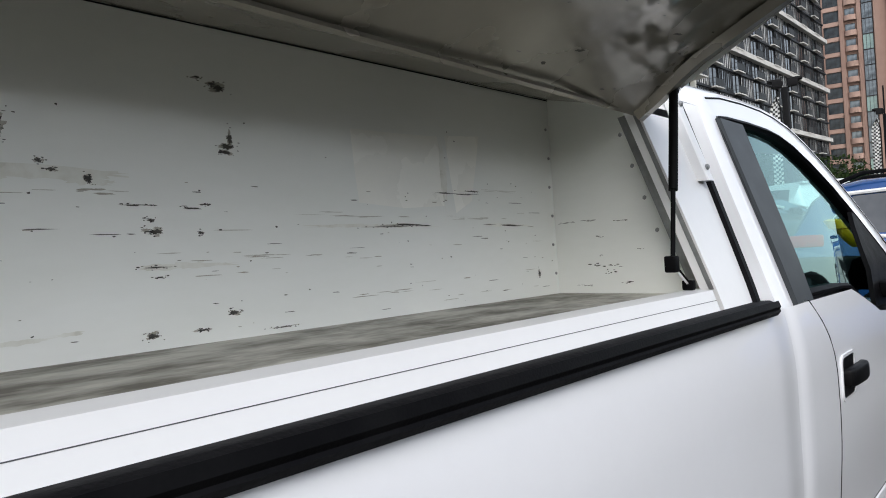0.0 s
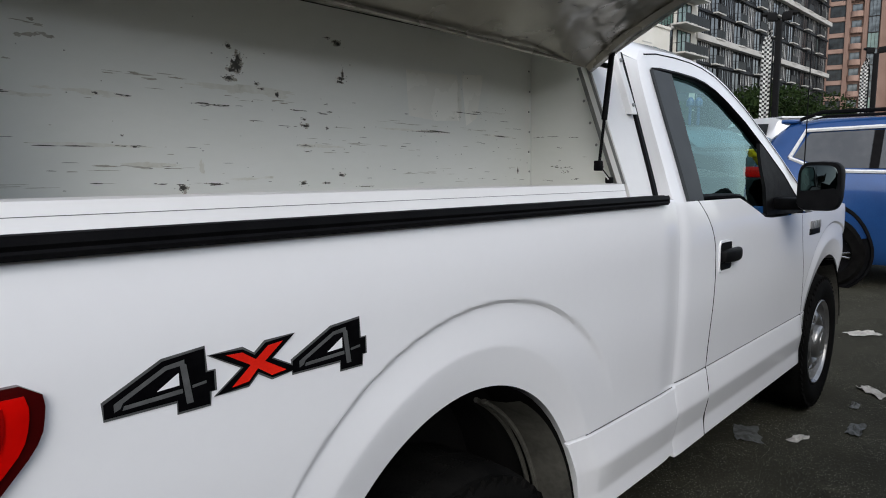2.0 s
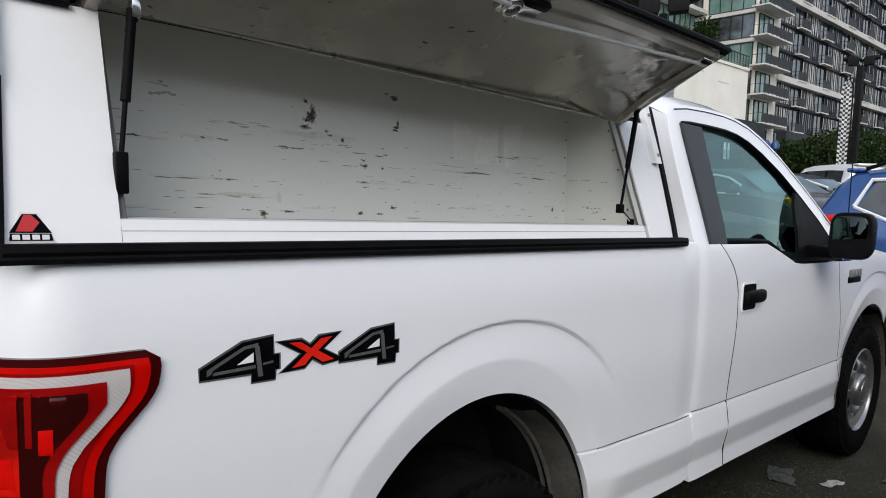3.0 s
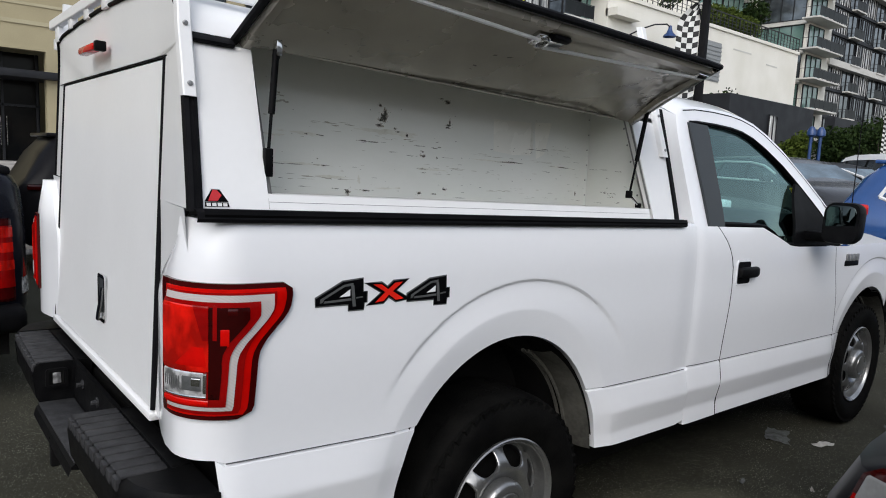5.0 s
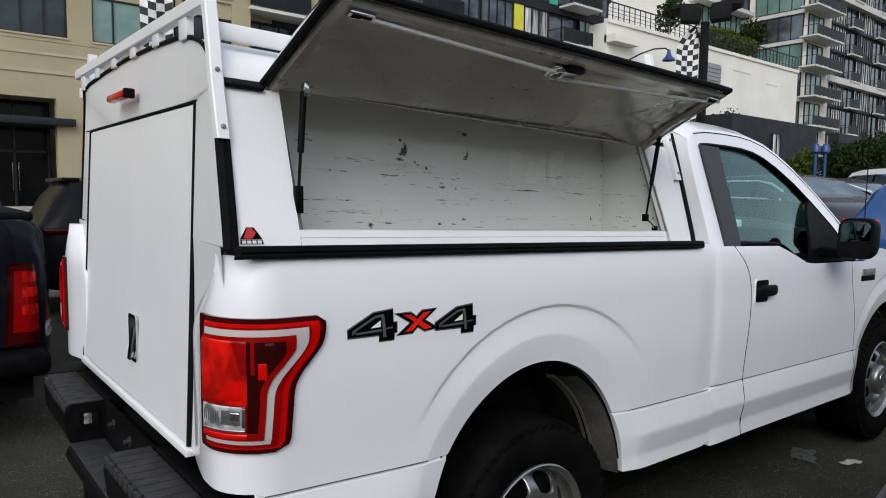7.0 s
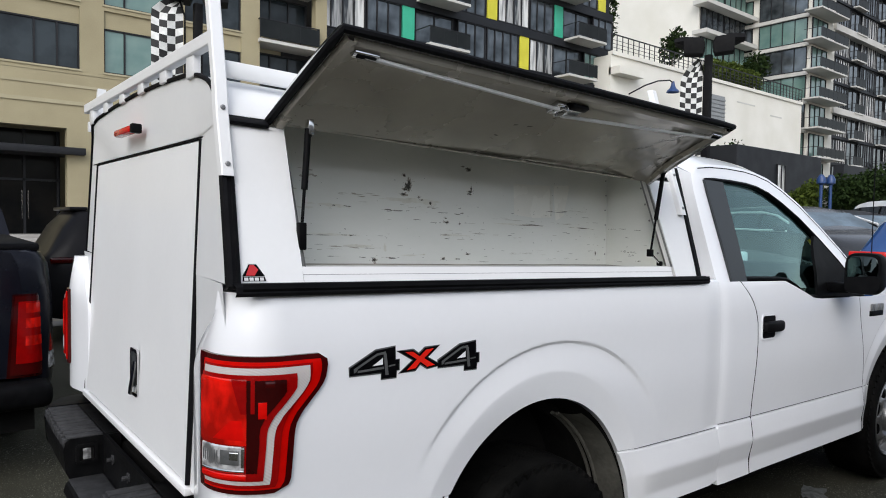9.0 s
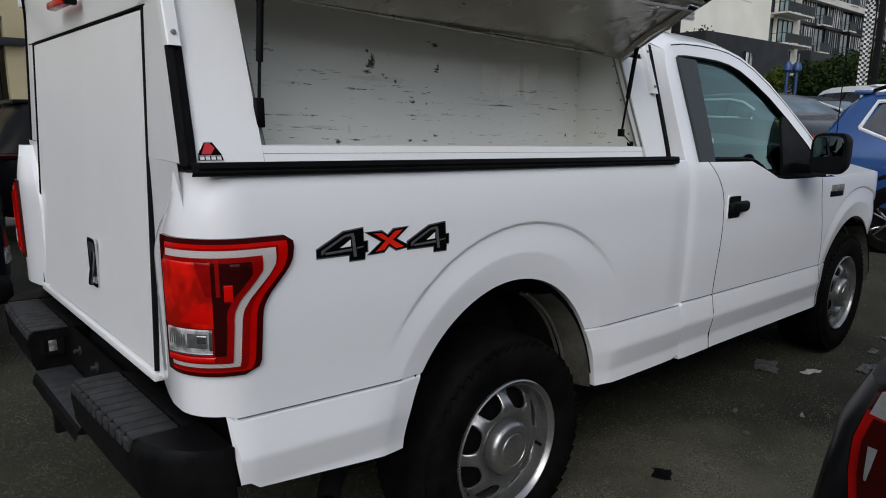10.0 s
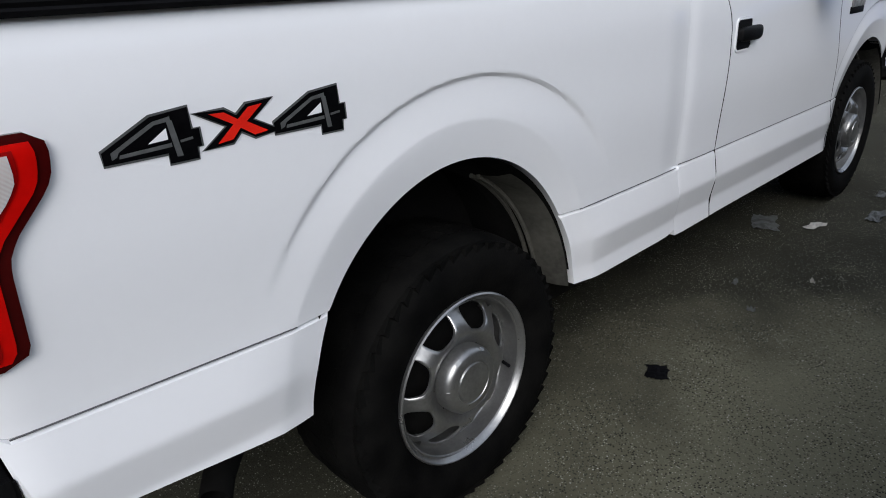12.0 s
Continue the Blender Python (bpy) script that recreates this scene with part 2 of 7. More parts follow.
LEAF = surface("leaf_green", (0.009, 0.021, 0.005), (0.022, 0.038, 0.008), rough=0.7, scale=2.5, fine=12, mix=0.6, spec=0.12)
LEAF_LIGHT = surface("leaf_yellow_green", (0.070, 0.095, 0.014), (0.035, 0.055, 0.010), rough=0.7, scale=2.5, fine=12, mix=0.6, spec=0.12)
BARK = surface("bark", (0.07, 0.055, 0.04), (0.12, 0.10, 0.08), rough=0.9, scale=12, fine=70, bump=0.5)
POLE = surface("black_pole_paint", (0.006, 0.006, 0.007), (0.011, 0.011, 0.011), rough=0.7, scale=8, fine=90, spec=0.1)
FLAG_W = surface("flag_white", (0.72, 0.72, 0.70), (0.6, 0.6, 0.58), rough=0.8, scale=10, fine=90)
FLAG_B = surface("flag_black", (0.015, 0.015, 0.015), (0.03, 0.03, 0.03), rough=0.8, scale=10, fine=90)
BEIGE = surface("beige_render", (0.35, 0.305, 0.19), (0.29, 0.25, 0.155), rough=0.85, scale=0.5, fine=20, bump=0.2)
BEIGE_TRIM = surface("beige_band", (0.40, 0.355, 0.24), (0.34, 0.30, 0.195), rough=0.85, scale=0.6, fine=20)
CREAM = surface("cream_render", (0.74, 0.72, 0.66), (0.66, 0.64, 0.57), rough=0.85, scale=0.3, fine=12)
SILVER = surface("bright_window_trim", (0.80, 0.80, 0.79), (0.7, 0.7, 0.69), rough=0.3, scale=20, fine=90)
# the sky's reflection is put into this pale blue, part-metal base colour
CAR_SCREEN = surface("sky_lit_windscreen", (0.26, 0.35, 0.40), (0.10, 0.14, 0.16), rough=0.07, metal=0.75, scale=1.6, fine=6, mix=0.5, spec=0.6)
# grey of the sill joint and of the shade painted along the crease
SEAM_AND_SHADE = surface("grey_seam_and_shade", (0.10, 0.10, 0.105), (0.07, 0.07, 0.072), rough=0.7, scale=20)
SLAB = surface("pale_concrete_band", (0.54, 0.53, 0.50), (0.45, 0.44, 0.41), rough=0.85, scale=0.4, fine=12)
CHARCOAL = surface("charcoal_cladding", (0.013, 0.0145, 0.018), (0.008, 0.009, 0.012), rough=0.6, scale=0.6, fine=12, spec=0.3)
FRAME = surface("dark_window_frame", (0.012, 0.0125, 0.015), (0.018, 0.0185, 0.021), rough=0.5, scale=3, fine=40, spec=0.25)
PANE = surface("grey_window_pane", (0.025, 0.03, 0.035), (0.15, 0.17, 0.185), rough=0.08, scale=0.35, fine=1.5, spread=0.03, mix=0.5, metal=0.6, spec=0.4)
PANE_DARK = surface("dark_window_pane", (0.008, 0.011, 0.014), (0.035, 0.045, 0.052), rough=0.07, scale=0.35, fine=1.5, spread=0.03, mix=0.4, spec=0.22)
PANE_GREEN = surface("green_window_pane", (0.09, 0.17, 0.155), (0.15, 0.24, 0.21), rough=0.1, scale=0.4, fine=1.5, spread=0.03, spec=0.8)
BLIND = surface("pale_blind_behind_glass", (0.68, 0.68, 0.66), (0.02, 0.024, 0.028), rough=0.15, scale=0.55, fine=2.2, spread=0.05, mix=0.28, stretch=(1.6, 1, 0.15))
PANEL_GREEN = surface("green_cladding_panel", (0.04, 0.42, 0.26), (0.035, 0.36, 0.22), rough=0.5, scale=1, fine=12)
PANEL_YELLOW = surface("yellow_cladding_panel", (0.62, 0.58, 0.04), (0.55, 0.5, 0.03), rough=0.5, scale=1, fine=12)
BRICK = surface("pink_brown_tower_concrete", (0.27, 0.175, 0.14), (0.22, 0.14, 0.11), rough=0.85, scale=0.3, fine=8)
BRICK_BAND = surface("pale_pink_band", (0.36, 0.24, 0.195), (0.30, 0.20, 0.16), rough=0.85, scale=0.3, fine=8)
FARGREY = surface("far_green_grey_tower", (0.35, 0.40, 0.37), (0.28, 0.32, 0.30), rough=0.8, scale=0.3, fine=8)
BLUE_METAL = surface("blue_lamp_paint", (0.016, 0.052, 0.17), (0.011, 0.038, 0.125), rough=0.35, scale=10, fine=60)
BLUE_CAR = surface("blue_car_paint", (0.018, 0.078, 0.25), (0.014, 0.06, 0.20), rough=0.22, scale=3, fine=60, coat=0.8, metal=0.25, spread=0.04)
BLACK_CAR = surface("black_car_paint", (0.005, 0.005, 0.006), (0.008, 0.008, 0.009), rough=0.3, scale=3, fine=60, coat=0.03, spread=0.04, spec=0.07)
NAVY_CAR = surface("navy_black_car_paint", (0.003, 0.0036, 0.0075), (0.005, 0.0056, 0.010), rough=0.28, scale=3, fine=60, coat=0.12, spread=0.04, spec=0.18)
GREY_CAR = surface("grey_car_paint", (0.025, 0.026, 0.029), (0.018, 0.019, 0.021), rough=0.25, scale=3, fine=60, coat=0.35, spread=0.04)
CAR_GLASS = surface("dark_car_glass", (0.03, 0.035, 0.04), (0.06, 0.065, 0.07), rough=0.05, scale=2, fine=10, spread=0.02, spec=0.8)


# ---- mesh helpers ----
RAKE = 0.03


def root(name, label, category, at=(0, 0, 0), group="", kind=""):
    ob = new(name)
    ob.location = at
    ob.empty_display_size = 0.2
    return tagged(ob, label, category, group, kind)


def part(name, bm, material, parent=None, label="", rake=False, smooth=35):
    """Link a bmesh, given in world places, as one mesh object under a thing or a part."""
    if rake:
        for v in bm.verts:
            v.co.z -= RAKE * v.co.x
    bmesh.ops.remove_doubles(bm, verts=bm.verts, dist=1e-5)
    me = bpy.data.meshes.new(name)
    bm.to_mesh(me)
    bm.free()
    me.materials.append(material)
    if smooth:
        me.shade_smooth()
        me.set_sharp_from_angle(angle=radians(smooth))
    ob = new(name, me)
    if parent is not None:
        ob.parent = parent
        top = parent
        while top.parent is not None:
            top = top.parent
        if parent.parent is None:
            ob.matrix_parent_inverse = Matrix.Translation(-top.location)
    if label:
        tagged(ob, label)
    return ob


def thing(name, bm, material, label, category, group="", kind="", smooth=35):
    return tagged(part(name, bm, material, None, "", smooth=smooth), label, category, group, kind)


def box(bm, x0, x1, y0, y1, z0, z1, bevel=0.0, seg=2):
    m = Matrix.Translation(((x0 + x1) / 2, (y0 + y1) / 2, (z0 + z1) / 2)) @ Matrix.Diagonal((abs(x1 - x0), abs(y1 - y0), abs(z1 - z0), 1))
    got = bmesh.ops.create_cube(bm, size=1, matrix=m)
    if bevel:
        edges = list({e for v in got["verts"] for e in v.link_edges})
        bmesh.ops.bevel(bm, geom=edges, offset=bevel, segments=seg, affect="EDGES", profile=0.5)
    return bm


def nb():
    return bmesh.new()


def loft(bm, rows, closed=False, cap=False):
    """Quads between rows of points; closed: each row is a ring."""
    made = [[bm.verts.new(p) for p in row] for row in rows]
    n = len(made[0])
    for a, b in zip(made, made[1:]):
        for i in range(n if closed else n - 1):
            j = (i + 1) % n
            quad = [a[i], a[j], b[j], b[i]]
            keep = []
            for v in quad:
                if all((v.co - w.co).length > 1e-6 for w in keep):
                    keep.append(v)
            if len(keep) > 2:
                bm.faces.new(keep)
    if cap and closed:
        bm.faces.new(made[0][::-1])
        bm.faces.new(made[-1])
    return bm


def tube(bm, pts, r, n=8, cap=True):
    pts = [Vector(p) for p in pts]
    rows = []
    up = Vector((0.13, 0.27, 0.95)).normalized()
    for i, p in enumerate(pts):
        d = (pts[min(i + 1, len(pts) - 1)] - pts[max(i - 1, 0)]).normalized()
        a = d.cross(up)
        if a.length < 0.05:
            a = d.cross(Vector((1, 0, 0)))
        a.normalize()
        b = d.cross(a)
        rr = r[i] if isinstance(r, (list, tuple)) else r
        rows.append([p + rr * (math.cos(t) * a + math.sin(t) * b) for t in [2 * math.pi * k / n for k in range(n)]])
    return loft(bm, rows, closed=True, cap=cap)


def lathe(bm, profile, centre, n=48, axis="y"):
    """Turn (radius, offset) round an axis through centre."""
    rows = []
    for r, o in profile:
        ring = []
        for k in range(n):
            t = 2 * math.pi * k / n
            c, s = r * math.cos(t), r * math.sin(t)
            ring.append((centre[0] + c, centre[1] + o, centre[2] + s) if axis == "y" else (centre[0] + c, centre[1] + s, centre[2] + o))
        rows.append(ring)
    return loft(bm, rows, closed=True)


def plate(bm, loops, place, thick):
    """A plate with holes from outline loops of (u, v); place(u, v, h) gives the point at height h."""
    made = []
    for loop in loops:
        vs = [bm.verts.new(place(u, v, thick)) for u, v in loop]
        made.append(vs)
    edges = []
    for vs in made:
        edges += [bm.edges.new((a, b)) for a, b in zip(vs, vs[1:] + vs[:1])]
    bmesh.ops.triangle_fill(bm, use_beauty=True, use_dissolve=False, edges=edges)
    if thick:
        for vs, loop in zip(made, loops):
            low = [bm.verts.new(place(u, v, 0)) for u, v in loop]
            for i in range(len(vs)):
                j = (i + 1) % len(vs)
                bm.faces.new((vs[i], vs[j], low[j], low[i]))
    bmesh.ops.recalc_face_normals(bm, faces=bm.faces)
    return bm


def ring_plate(bm, outer, inner, place, thick):
    """A flat frame of some thickness between two outlines with as many points."""
    loft(bm, [[place(u, v, 0) for u, v in outer], [place(u, v, thick) for u, v in outer], [place(u, v, thick) for u, v in inner], [place(u, v, 0) for u, v in inner]], closed=True)
    bmesh.ops.recalc_face_normals(bm, faces=bm.faces)
    return bm


def smoothstep(a, b, v):
    t = min(1.0, max(0.0, (v - a) / (b - a)))
    return t * t * (3 - 2 * t)


def mirrored(bm, middle=0.992):
    other = bm.copy()
    for v in other.verts:
        v.co.y = 2 * middle - v.co.y
    bmesh.ops.reverse_faces(other, faces=other.faces)
    return other


def lerp(a, b, t):
    return a + (b - a) * t


def along(table, v):
    """Straight-line reading of a table of (key, value)."""
    for (a, fa), (b, fb) in zip(table, table[1:]):
        if v <= b:
            return lerp(fa, fb, min(1, max(0, (v - a) / (b - a))))
    return table[-1][1]


# ---- ground ----
b = nb()
box(b, -420, 420, -420, 420, -0.5, 0.0)
ground = thing("ground", b, ASPHALT, "worn dark asphalt of a parking lot", "ground", kind="structure")
b = nb()
box(b, -120, 300, 9.2, 25.0, -0.06, 0.006)
road = thing("road", b, ROAD, "pale grey asphalt street behind the lot", "road", kind="structure")
b = nb()
box(b, -120, 300, 9.75, 10.4, -0.1, 0.14, 0.02)
thing("kerb_near", b, CONCRETE, "concrete kerb between lot and street", "kerb", kind="structure")
b = nb()
box(b, -120, 300, 25.0, 33.4, -0.1, 0.15, 0.03)
thing("pavement", b, CONCRETE, "concrete pavement in front of the buildings", "pavement", kind="structure")


# ---- pickup truck ----
MID = 0.992
WB = 3.109
truck = root("pickup_truck", "white regular-cab pickup truck with black trim and steel wheels on asphalt", "pickup truck", (1.4, MID, 0))


def crease(x):
    return along([(-1.0, 0.771), (-0.3, 0.745), (1.0366, 0.731), (1.0398, 0.741), (1.2, 0.738), (2.6, 0.729), (4.1, 0.72)], x)


def sill_low(x):
    return along([(-1.0, 0.592), (-0.48, 0.538), (0.43, 0.502), (0.98, 0.500), (1.0366, 0.508), (1.0398, 0.487), (1.3, 0.490), (2.6, 0.483), (4.1, 0.47)], x)


ARCHES = ((0.002, 0.03), (WB - 0.012, WB + 0.01))


def arch_low(x):
    """Height of the wheel opening's edge, or None."""
    for c, _ in ARCHES:
        u = (x - c) / 0.462
        if abs(u) < 1:
            return 0.45 + 0.525 * math.sqrt(1 - u * u)
    return None


def flare(x, z):
    f = 0.0
    for c, o in ARCHES:
        zz = max(0.0, z - 0.60)
        d = math.hypot((x - o - 0.012) / 0.622, zz / 0.566)
        if z > crease(x) + 0.01:
            f -= 0.55 * smoothstep(0.80, 0.966, d) * (1 - smoothstep(0.970, 0.990, d)) * smoothstep(crease(x) + 0.04, crease(x) + 0.30, z)
        g = math.hypot((x - c) / 0.462, max(0, z - 0.45) / 0.525)
        if g < 1.17 and abs(x - c) < 0.6:
            f -= 1.0 * (1.17 - max(g, 1.0)) / 0.17
    return f


def skirt(x, z):
    """How far the lower body stands out: less at the wheel openings."""
    k = 1.0
    for c, _ in ARCHES:
        k = min(k, 0.35 + 0.65 * smoothstep(0.455, 0.60, abs(x - c)))
    return k


def side_y(x, z):
    """The body side: its distance in y from the outermost plane, level heights."""
    zc = crease(x)
    if z >= zc:
        y = 0.034 - 0.012 * smoothstep(zc, zc + 0.28, z)
        if z > 1.17:
            y += 0.020 * ((z - 1.17) / 0.16) ** 2
    else:
        d = zc - z
        y = 0.034 + 0.010 * max(0.0, 1 - abs(d - 0.0045) / 0.0045) - 0.030 * skirt(x, z) * along([(0.0, 0.0), (0.010, 0.09), (0.092, 0.58), (0.100, 0.61), (0.108, 0.59), (0.180, 0.14), (0.188, 0.12), (0.197, 0.15), (0.26, 0.42)], d)
    y += 0.007 * (smoothstep(0.90, 1.03, x) - smoothstep(1.036, 1.09, x)) * (1.0 if z > zc else 0.4)
    return y - 0.014 * flare(x, z)


def belt(x):
    return along([(1.0, 1.332), (1.66, 1.328), (1.78, 1.285), (1.90, 1.243), (2.0, 1.236), (2.62, 1.232), (2.8, 1.235), (3.3, 1.255), (3.75, 1.20), (4.05, 1.12)], x)


def panel_rows(xs, top, low=None, n1=34, n2=84):
    rows = []
    for x in xs:
        zb = max(sill_low(x), arch_low(x) or 0.0) if low is None else low(x)
        zc = max(zb, crease(x))
        zt = top(x)
        zs = [lerp(zb, max(zb, zc - 0.010), i / n1) for i in range(n1)] + [max(zb, zc - d) for d in (0.010, 0.005, 0.001, 0.0)] + [lerp(zc, zt, (i + 1) / n2) for i in range(n2)]
        rows.append([(x, side_y(x, z), z) for z in zs])
    return rows


def spaced(a, b, step):
    n = max(1, round((b - a) / step))
    return [lerp(a, b, i / n) for i in range(n + 1)]


def arch_xs(c, n=100):
    return [c - 0.4619 * math.cos(math.pi * i / n) for i in range(n + 1)]


def lip(bm, pts, dy, dz=0.0):
    loft(bm, [[(p[0], p[1], p[2]) for p in pts], [(p[0], p[1] + dy, p[2] + dz) for p in pts]])


def both_sides(name, bm, material, label=""):
    other = mirrored(bm)
    part(name, bm, material, truck, label, rake=True, smooth=28)
    part(name, other, material, truck, label, rake=True, smooth=28)


# bed side with the wheel flare, wrapped round the rear corner
b = nb()
c0 = ARCHES[0][0]
bed_xs = spaced(-0.90, c0 - 0.463, 0.01)[:-1] + arch_xs(c0) + spaced(c0 + 0.463, 0.72, 0.008)[1:] + spaced(0.72, 1.0, 0.02)[1:] + [1.01, 1.02, 1.03, 1.0365]
rows = panel_rows(bed_xs, lambda x: 1.332)
corner = []
for i in range(9, 0, -1):
    a = math.pi / 2 * i / 9
    cx, cy = -0.90 - 0.13 * math.sin(a), 0.15 * (1 - math.cos(a))
    zs = [p[2] for p in rows[0]]
    low = 0.600 if i <= 2 else 0.774
    zs = [max(z, low) for z in zs]
    corner.append([(cx, cy + side_y(-0.90, z) * math.cos(a), z) for z in zs])
flat = [[(lerp(x, -1.0, 0.4 * smoothstep(1.16, 1.33, p[2])), lerp(y, 0.165, 0.9 * smoothstep(1.10, 1.36, p[2])), p[2]) for p in corner[0]] for x, y in ((-0.965, 0.354), (-0.997, 0.352), (-1.016, 0.27), (-1.029, 0.20))]


def lean(p):
    """The rear corner's shoulder: it runs forward towards its top."""
    return (p[0] + 0.022 * smoothstep(1.17, 1.36, p[2]) * min(1.0, max(0.0, (-0.90 - p[0]) / 0.10)), p[1], p[2])


loft(b, [[lean(p) for p in row] for row in flat + corner] + rows)
edge = [r[0] for r in rows if r[0][0] > -0.9]
lip(b, edge, 0.05)
top_edge = [r[-1] for r in rows]
loft(b, [[(p[0], p[1] + o, p[2] + dz) for p in top_edge] for o, dz in ((0, 0), (0.006, 0.008), (0.02, 0.012), (0.10, 0.012))])
lip(b, rows[-1], 0.06)
both_sides("bed_side", b, WHITE, "white bed side with a flared wheel arch")

# cab corner, door, front fender
b = nb()


def door_edge(z):
    """Rear edge of the door, by level height."""
    return along([(0.48, 1.30), (0.72, 1.318), (0.92, 1.331), (1.06, 1.341), (1.15, 1.335), (1.21, 1.315), (1.26, 1.285), (1.305, 1.24), (1.335, 1.205)], z)


r1 = [[(lerp(1.0374, door_edge(p[2]) - 0.007, k), side_y(lerp(1.0374, door_edge(p[2]) - 0.007, k), p[2]), p[2]) for p in panel_rows([1.14], belt)[0]] for k in (0, 0.03, 0.07, 0.12, 0.2, 0.3, 0.45, 0.6, 0.75, 0.88, 1.0)]
loft(b, r1)
lip(b, r1[-1], 0.05)
lip(b, r1[0], 0.06)
lip(b, [r[0] for r in r1], 0.06)
both_sides("cab_corner", b, WHITE)


b = nb()
rows = []
for i, x in enumerate(spaced(1.243, 2.52, 0.03)):
    k = (x - 1.243) / (2.52 - 1.243)
    row = []
    for p in panel_rows([x], belt)[0]:
        front = 2.572 - 0.115 * smoothstep(0.75, 1.25, p[2])
        xx = lerp(door_edge(p[2]), front, k)
        row.append((xx, side_y(xx, p[2]), p[2]))
    rows.append(row)
loft(b, rows)
for r in (rows[0], rows[-1]):
    lip(b, r, 0.04)
lip(b, [r[0] for r in rows], 0.05)
door_rows = rows
both_sides("door", b, WHITE, "white cab door")

b = nb()
c1 = ARCHES[1][0]
f_xs = spaced(2.44, c1 - 0.463, 0.02) + arch_xs(c1)[1:] + spaced(c1 + 0.463, 3.98, 0.03)[1:]
rows = []
for x in f_xs:
    row = []
    for p in panel_rows([x], belt)[0]:
        start = 2.578 - 0.115 * smoothstep(0.75, 1.25, p[2])
        xx = x if x > c1 - 0.462 else lerp(start, c1 - 0.462, (x - 2.44) / (c1 - 0.462 - 2.44))
        yy = side_y(xx, p[2]) + 0.30 * smoothstep(3.36, 4.02, xx)
        row.append((xx, yy, p[2]))
    rows.append(row)
loft(b, rows)
lip(b, [r[0] for r in rows], 0.05)
lip(b, rows[0], 0.05)
fender_top = [r[-1] for r in rows]
both_sides("front_fender", b, WHITE)

# hood, nose, roof, windscreen
b = nb()
hood = []
for p in fender_top:
    if p[0] < 2.66:
        continue
    hood.append([(p[0], lerp(p[1], 2 * MID - p[1], k / 16), p[2] + 0.075 * math.sin(math.pi * k / 16) ** 0.55) for k in range(17)])
loft(b, hood)
part("hood", b, WHITE, truck, rake=True)
b = nb()
box(b, 3.90, 4.08, 0.42, 1.56, 0.75, 1.10, 0.03)
part("grille", b, BLACK, truck, rake=True)
b = nb()
box(b, 3.80, 4.16, 0.27, 2 * MID - 0.27, 0.48, 0.74, 0.05)
part("front_bumper", b, CHROME, truck, "chrome front bumper", rake=True)
for s in (0, 1):
    b = nb()
    y0 = 0.33 if s == 0 else 2 * MID - 0.64
    box(b, 3.86, 4.03, y0, y0 + 0.31, 0.86, 1.10, 0.03)
    part("headlight", b, LAMP_CLEAR, truck, "clear headlight", rake=True)


def green_y(z):
    """Lean of the cab's upper side."""
    return 0.062 + max(0.0, z - 1.33) * 0.34


RING = [((1.050, 1.325), (1.158, 1.325)), ((1.053, 1.45), (1.159, 1.45)), ((1.060, 1.60), (1.161, 1.60)), ((1.070, 1.72), (1.164, 1.72)),
        ((1.088, 1.79), (1.168, 1.762)), ((1.13, 1.828), (1.186, 1.777)), ((1.25, 1.845), (1.25, 1.783)), ((1.40, 1.853), (1.40, 1.786)),
        ((1.55, 1.853), (1.54, 1.784)), ((1.66, 1.845), (1.64, 1.775)), ((1.78, 1.825), (1.74, 1.753)), ((1.90, 1.785), (1.85, 1.712)),
        ((2.05, 1.715), (2.00, 1.640)), ((2.22, 1.61), (2.16, 1.54)), ((2.40, 1.485), (2.33, 1.42)), ((2.58, 1.345), (2.50, 1.295)), ((2.70, 1.245), (2.60, 1.232))]
RING = [((o[0] + 0.018 * smoothstep(1.2, 1.6, o[0]), o[1]), (i[0] + 0.018 * smoothstep(1.2, 1.6, i[0]), i[1])) for o, i in RING]
b = nb()
loft(b, [[(o[0], green_y(o[1]), o[1]) for o, _ in RING], [(lerp(o[0], i[0], 0.15), green_y(lerp(o[1], i[1], 0.15)) - 0.006, lerp(o[1], i[1], 0.15)) for o, i in RING],
         [(i[0], green_y(i[1]), i[1]) for _, i in RING], [(i[0], green_y(i[1]) + 0.05, i[1]) for _, i in RING]])
both_sides("cab_frame", b, WHITE, "white cab pillar and roof edge")
# roof across
b = nb()
rows = []
for (x, z), _ in RING[4:13]:
    y0 = green_y(z)
    rows.append([(x, lerp(y0, 2 * MID - y0, k / 24), z + 0.085 * (1 - (2 * k / 24 - 1) ** 4) ** 0.8) for k in range(25)])
loft(b, rows)
part("roof", b, WHITE, truck, rake=True)
b = nb()
rows = []
for (x, z), _ in RING[0:5]:
    y0 = green_y(z)
    rows.append([(x - 0.02 * math.sin(math.pi * k / 16), lerp(y0, 2 * MID - y0, k / 16), z + (0.085 * (1 - (2 * k / 16 - 1) ** 4) ** 0.8 if z > 1.78 else 0)) for k in range(17)])
loft(b, rows)
part("cab_back", b, WHITE, truck, rake=True)
b = nb()
rows = []
for (x, z), _ in RING[12:17]:
    y0 = green_y(z) + 0.01
    rows.append([(x + 0.10 * math.sin(math.pi * k / 16), lerp(y0, 2 * MID - y0, k / 16), z + 0.06 * math.sin(math.pi * k / 16) ** 0.6) for k in range(17)])
loft(b, rows)
ob = part("windscreen", b, SCREEN, truck, "clear windscreen", rake=True)
ob.visible_shadow = False
# drip channel on the roof edge
b = nb()
tube(b, [(lerp(o[0], i[0], 0.24), green_y(lerp(o[1], i[1], 0.24)) - 0.0045, lerp(o[1], i[1], 0.24)) for o, i in RING[5:16]], 0.0028, 6)
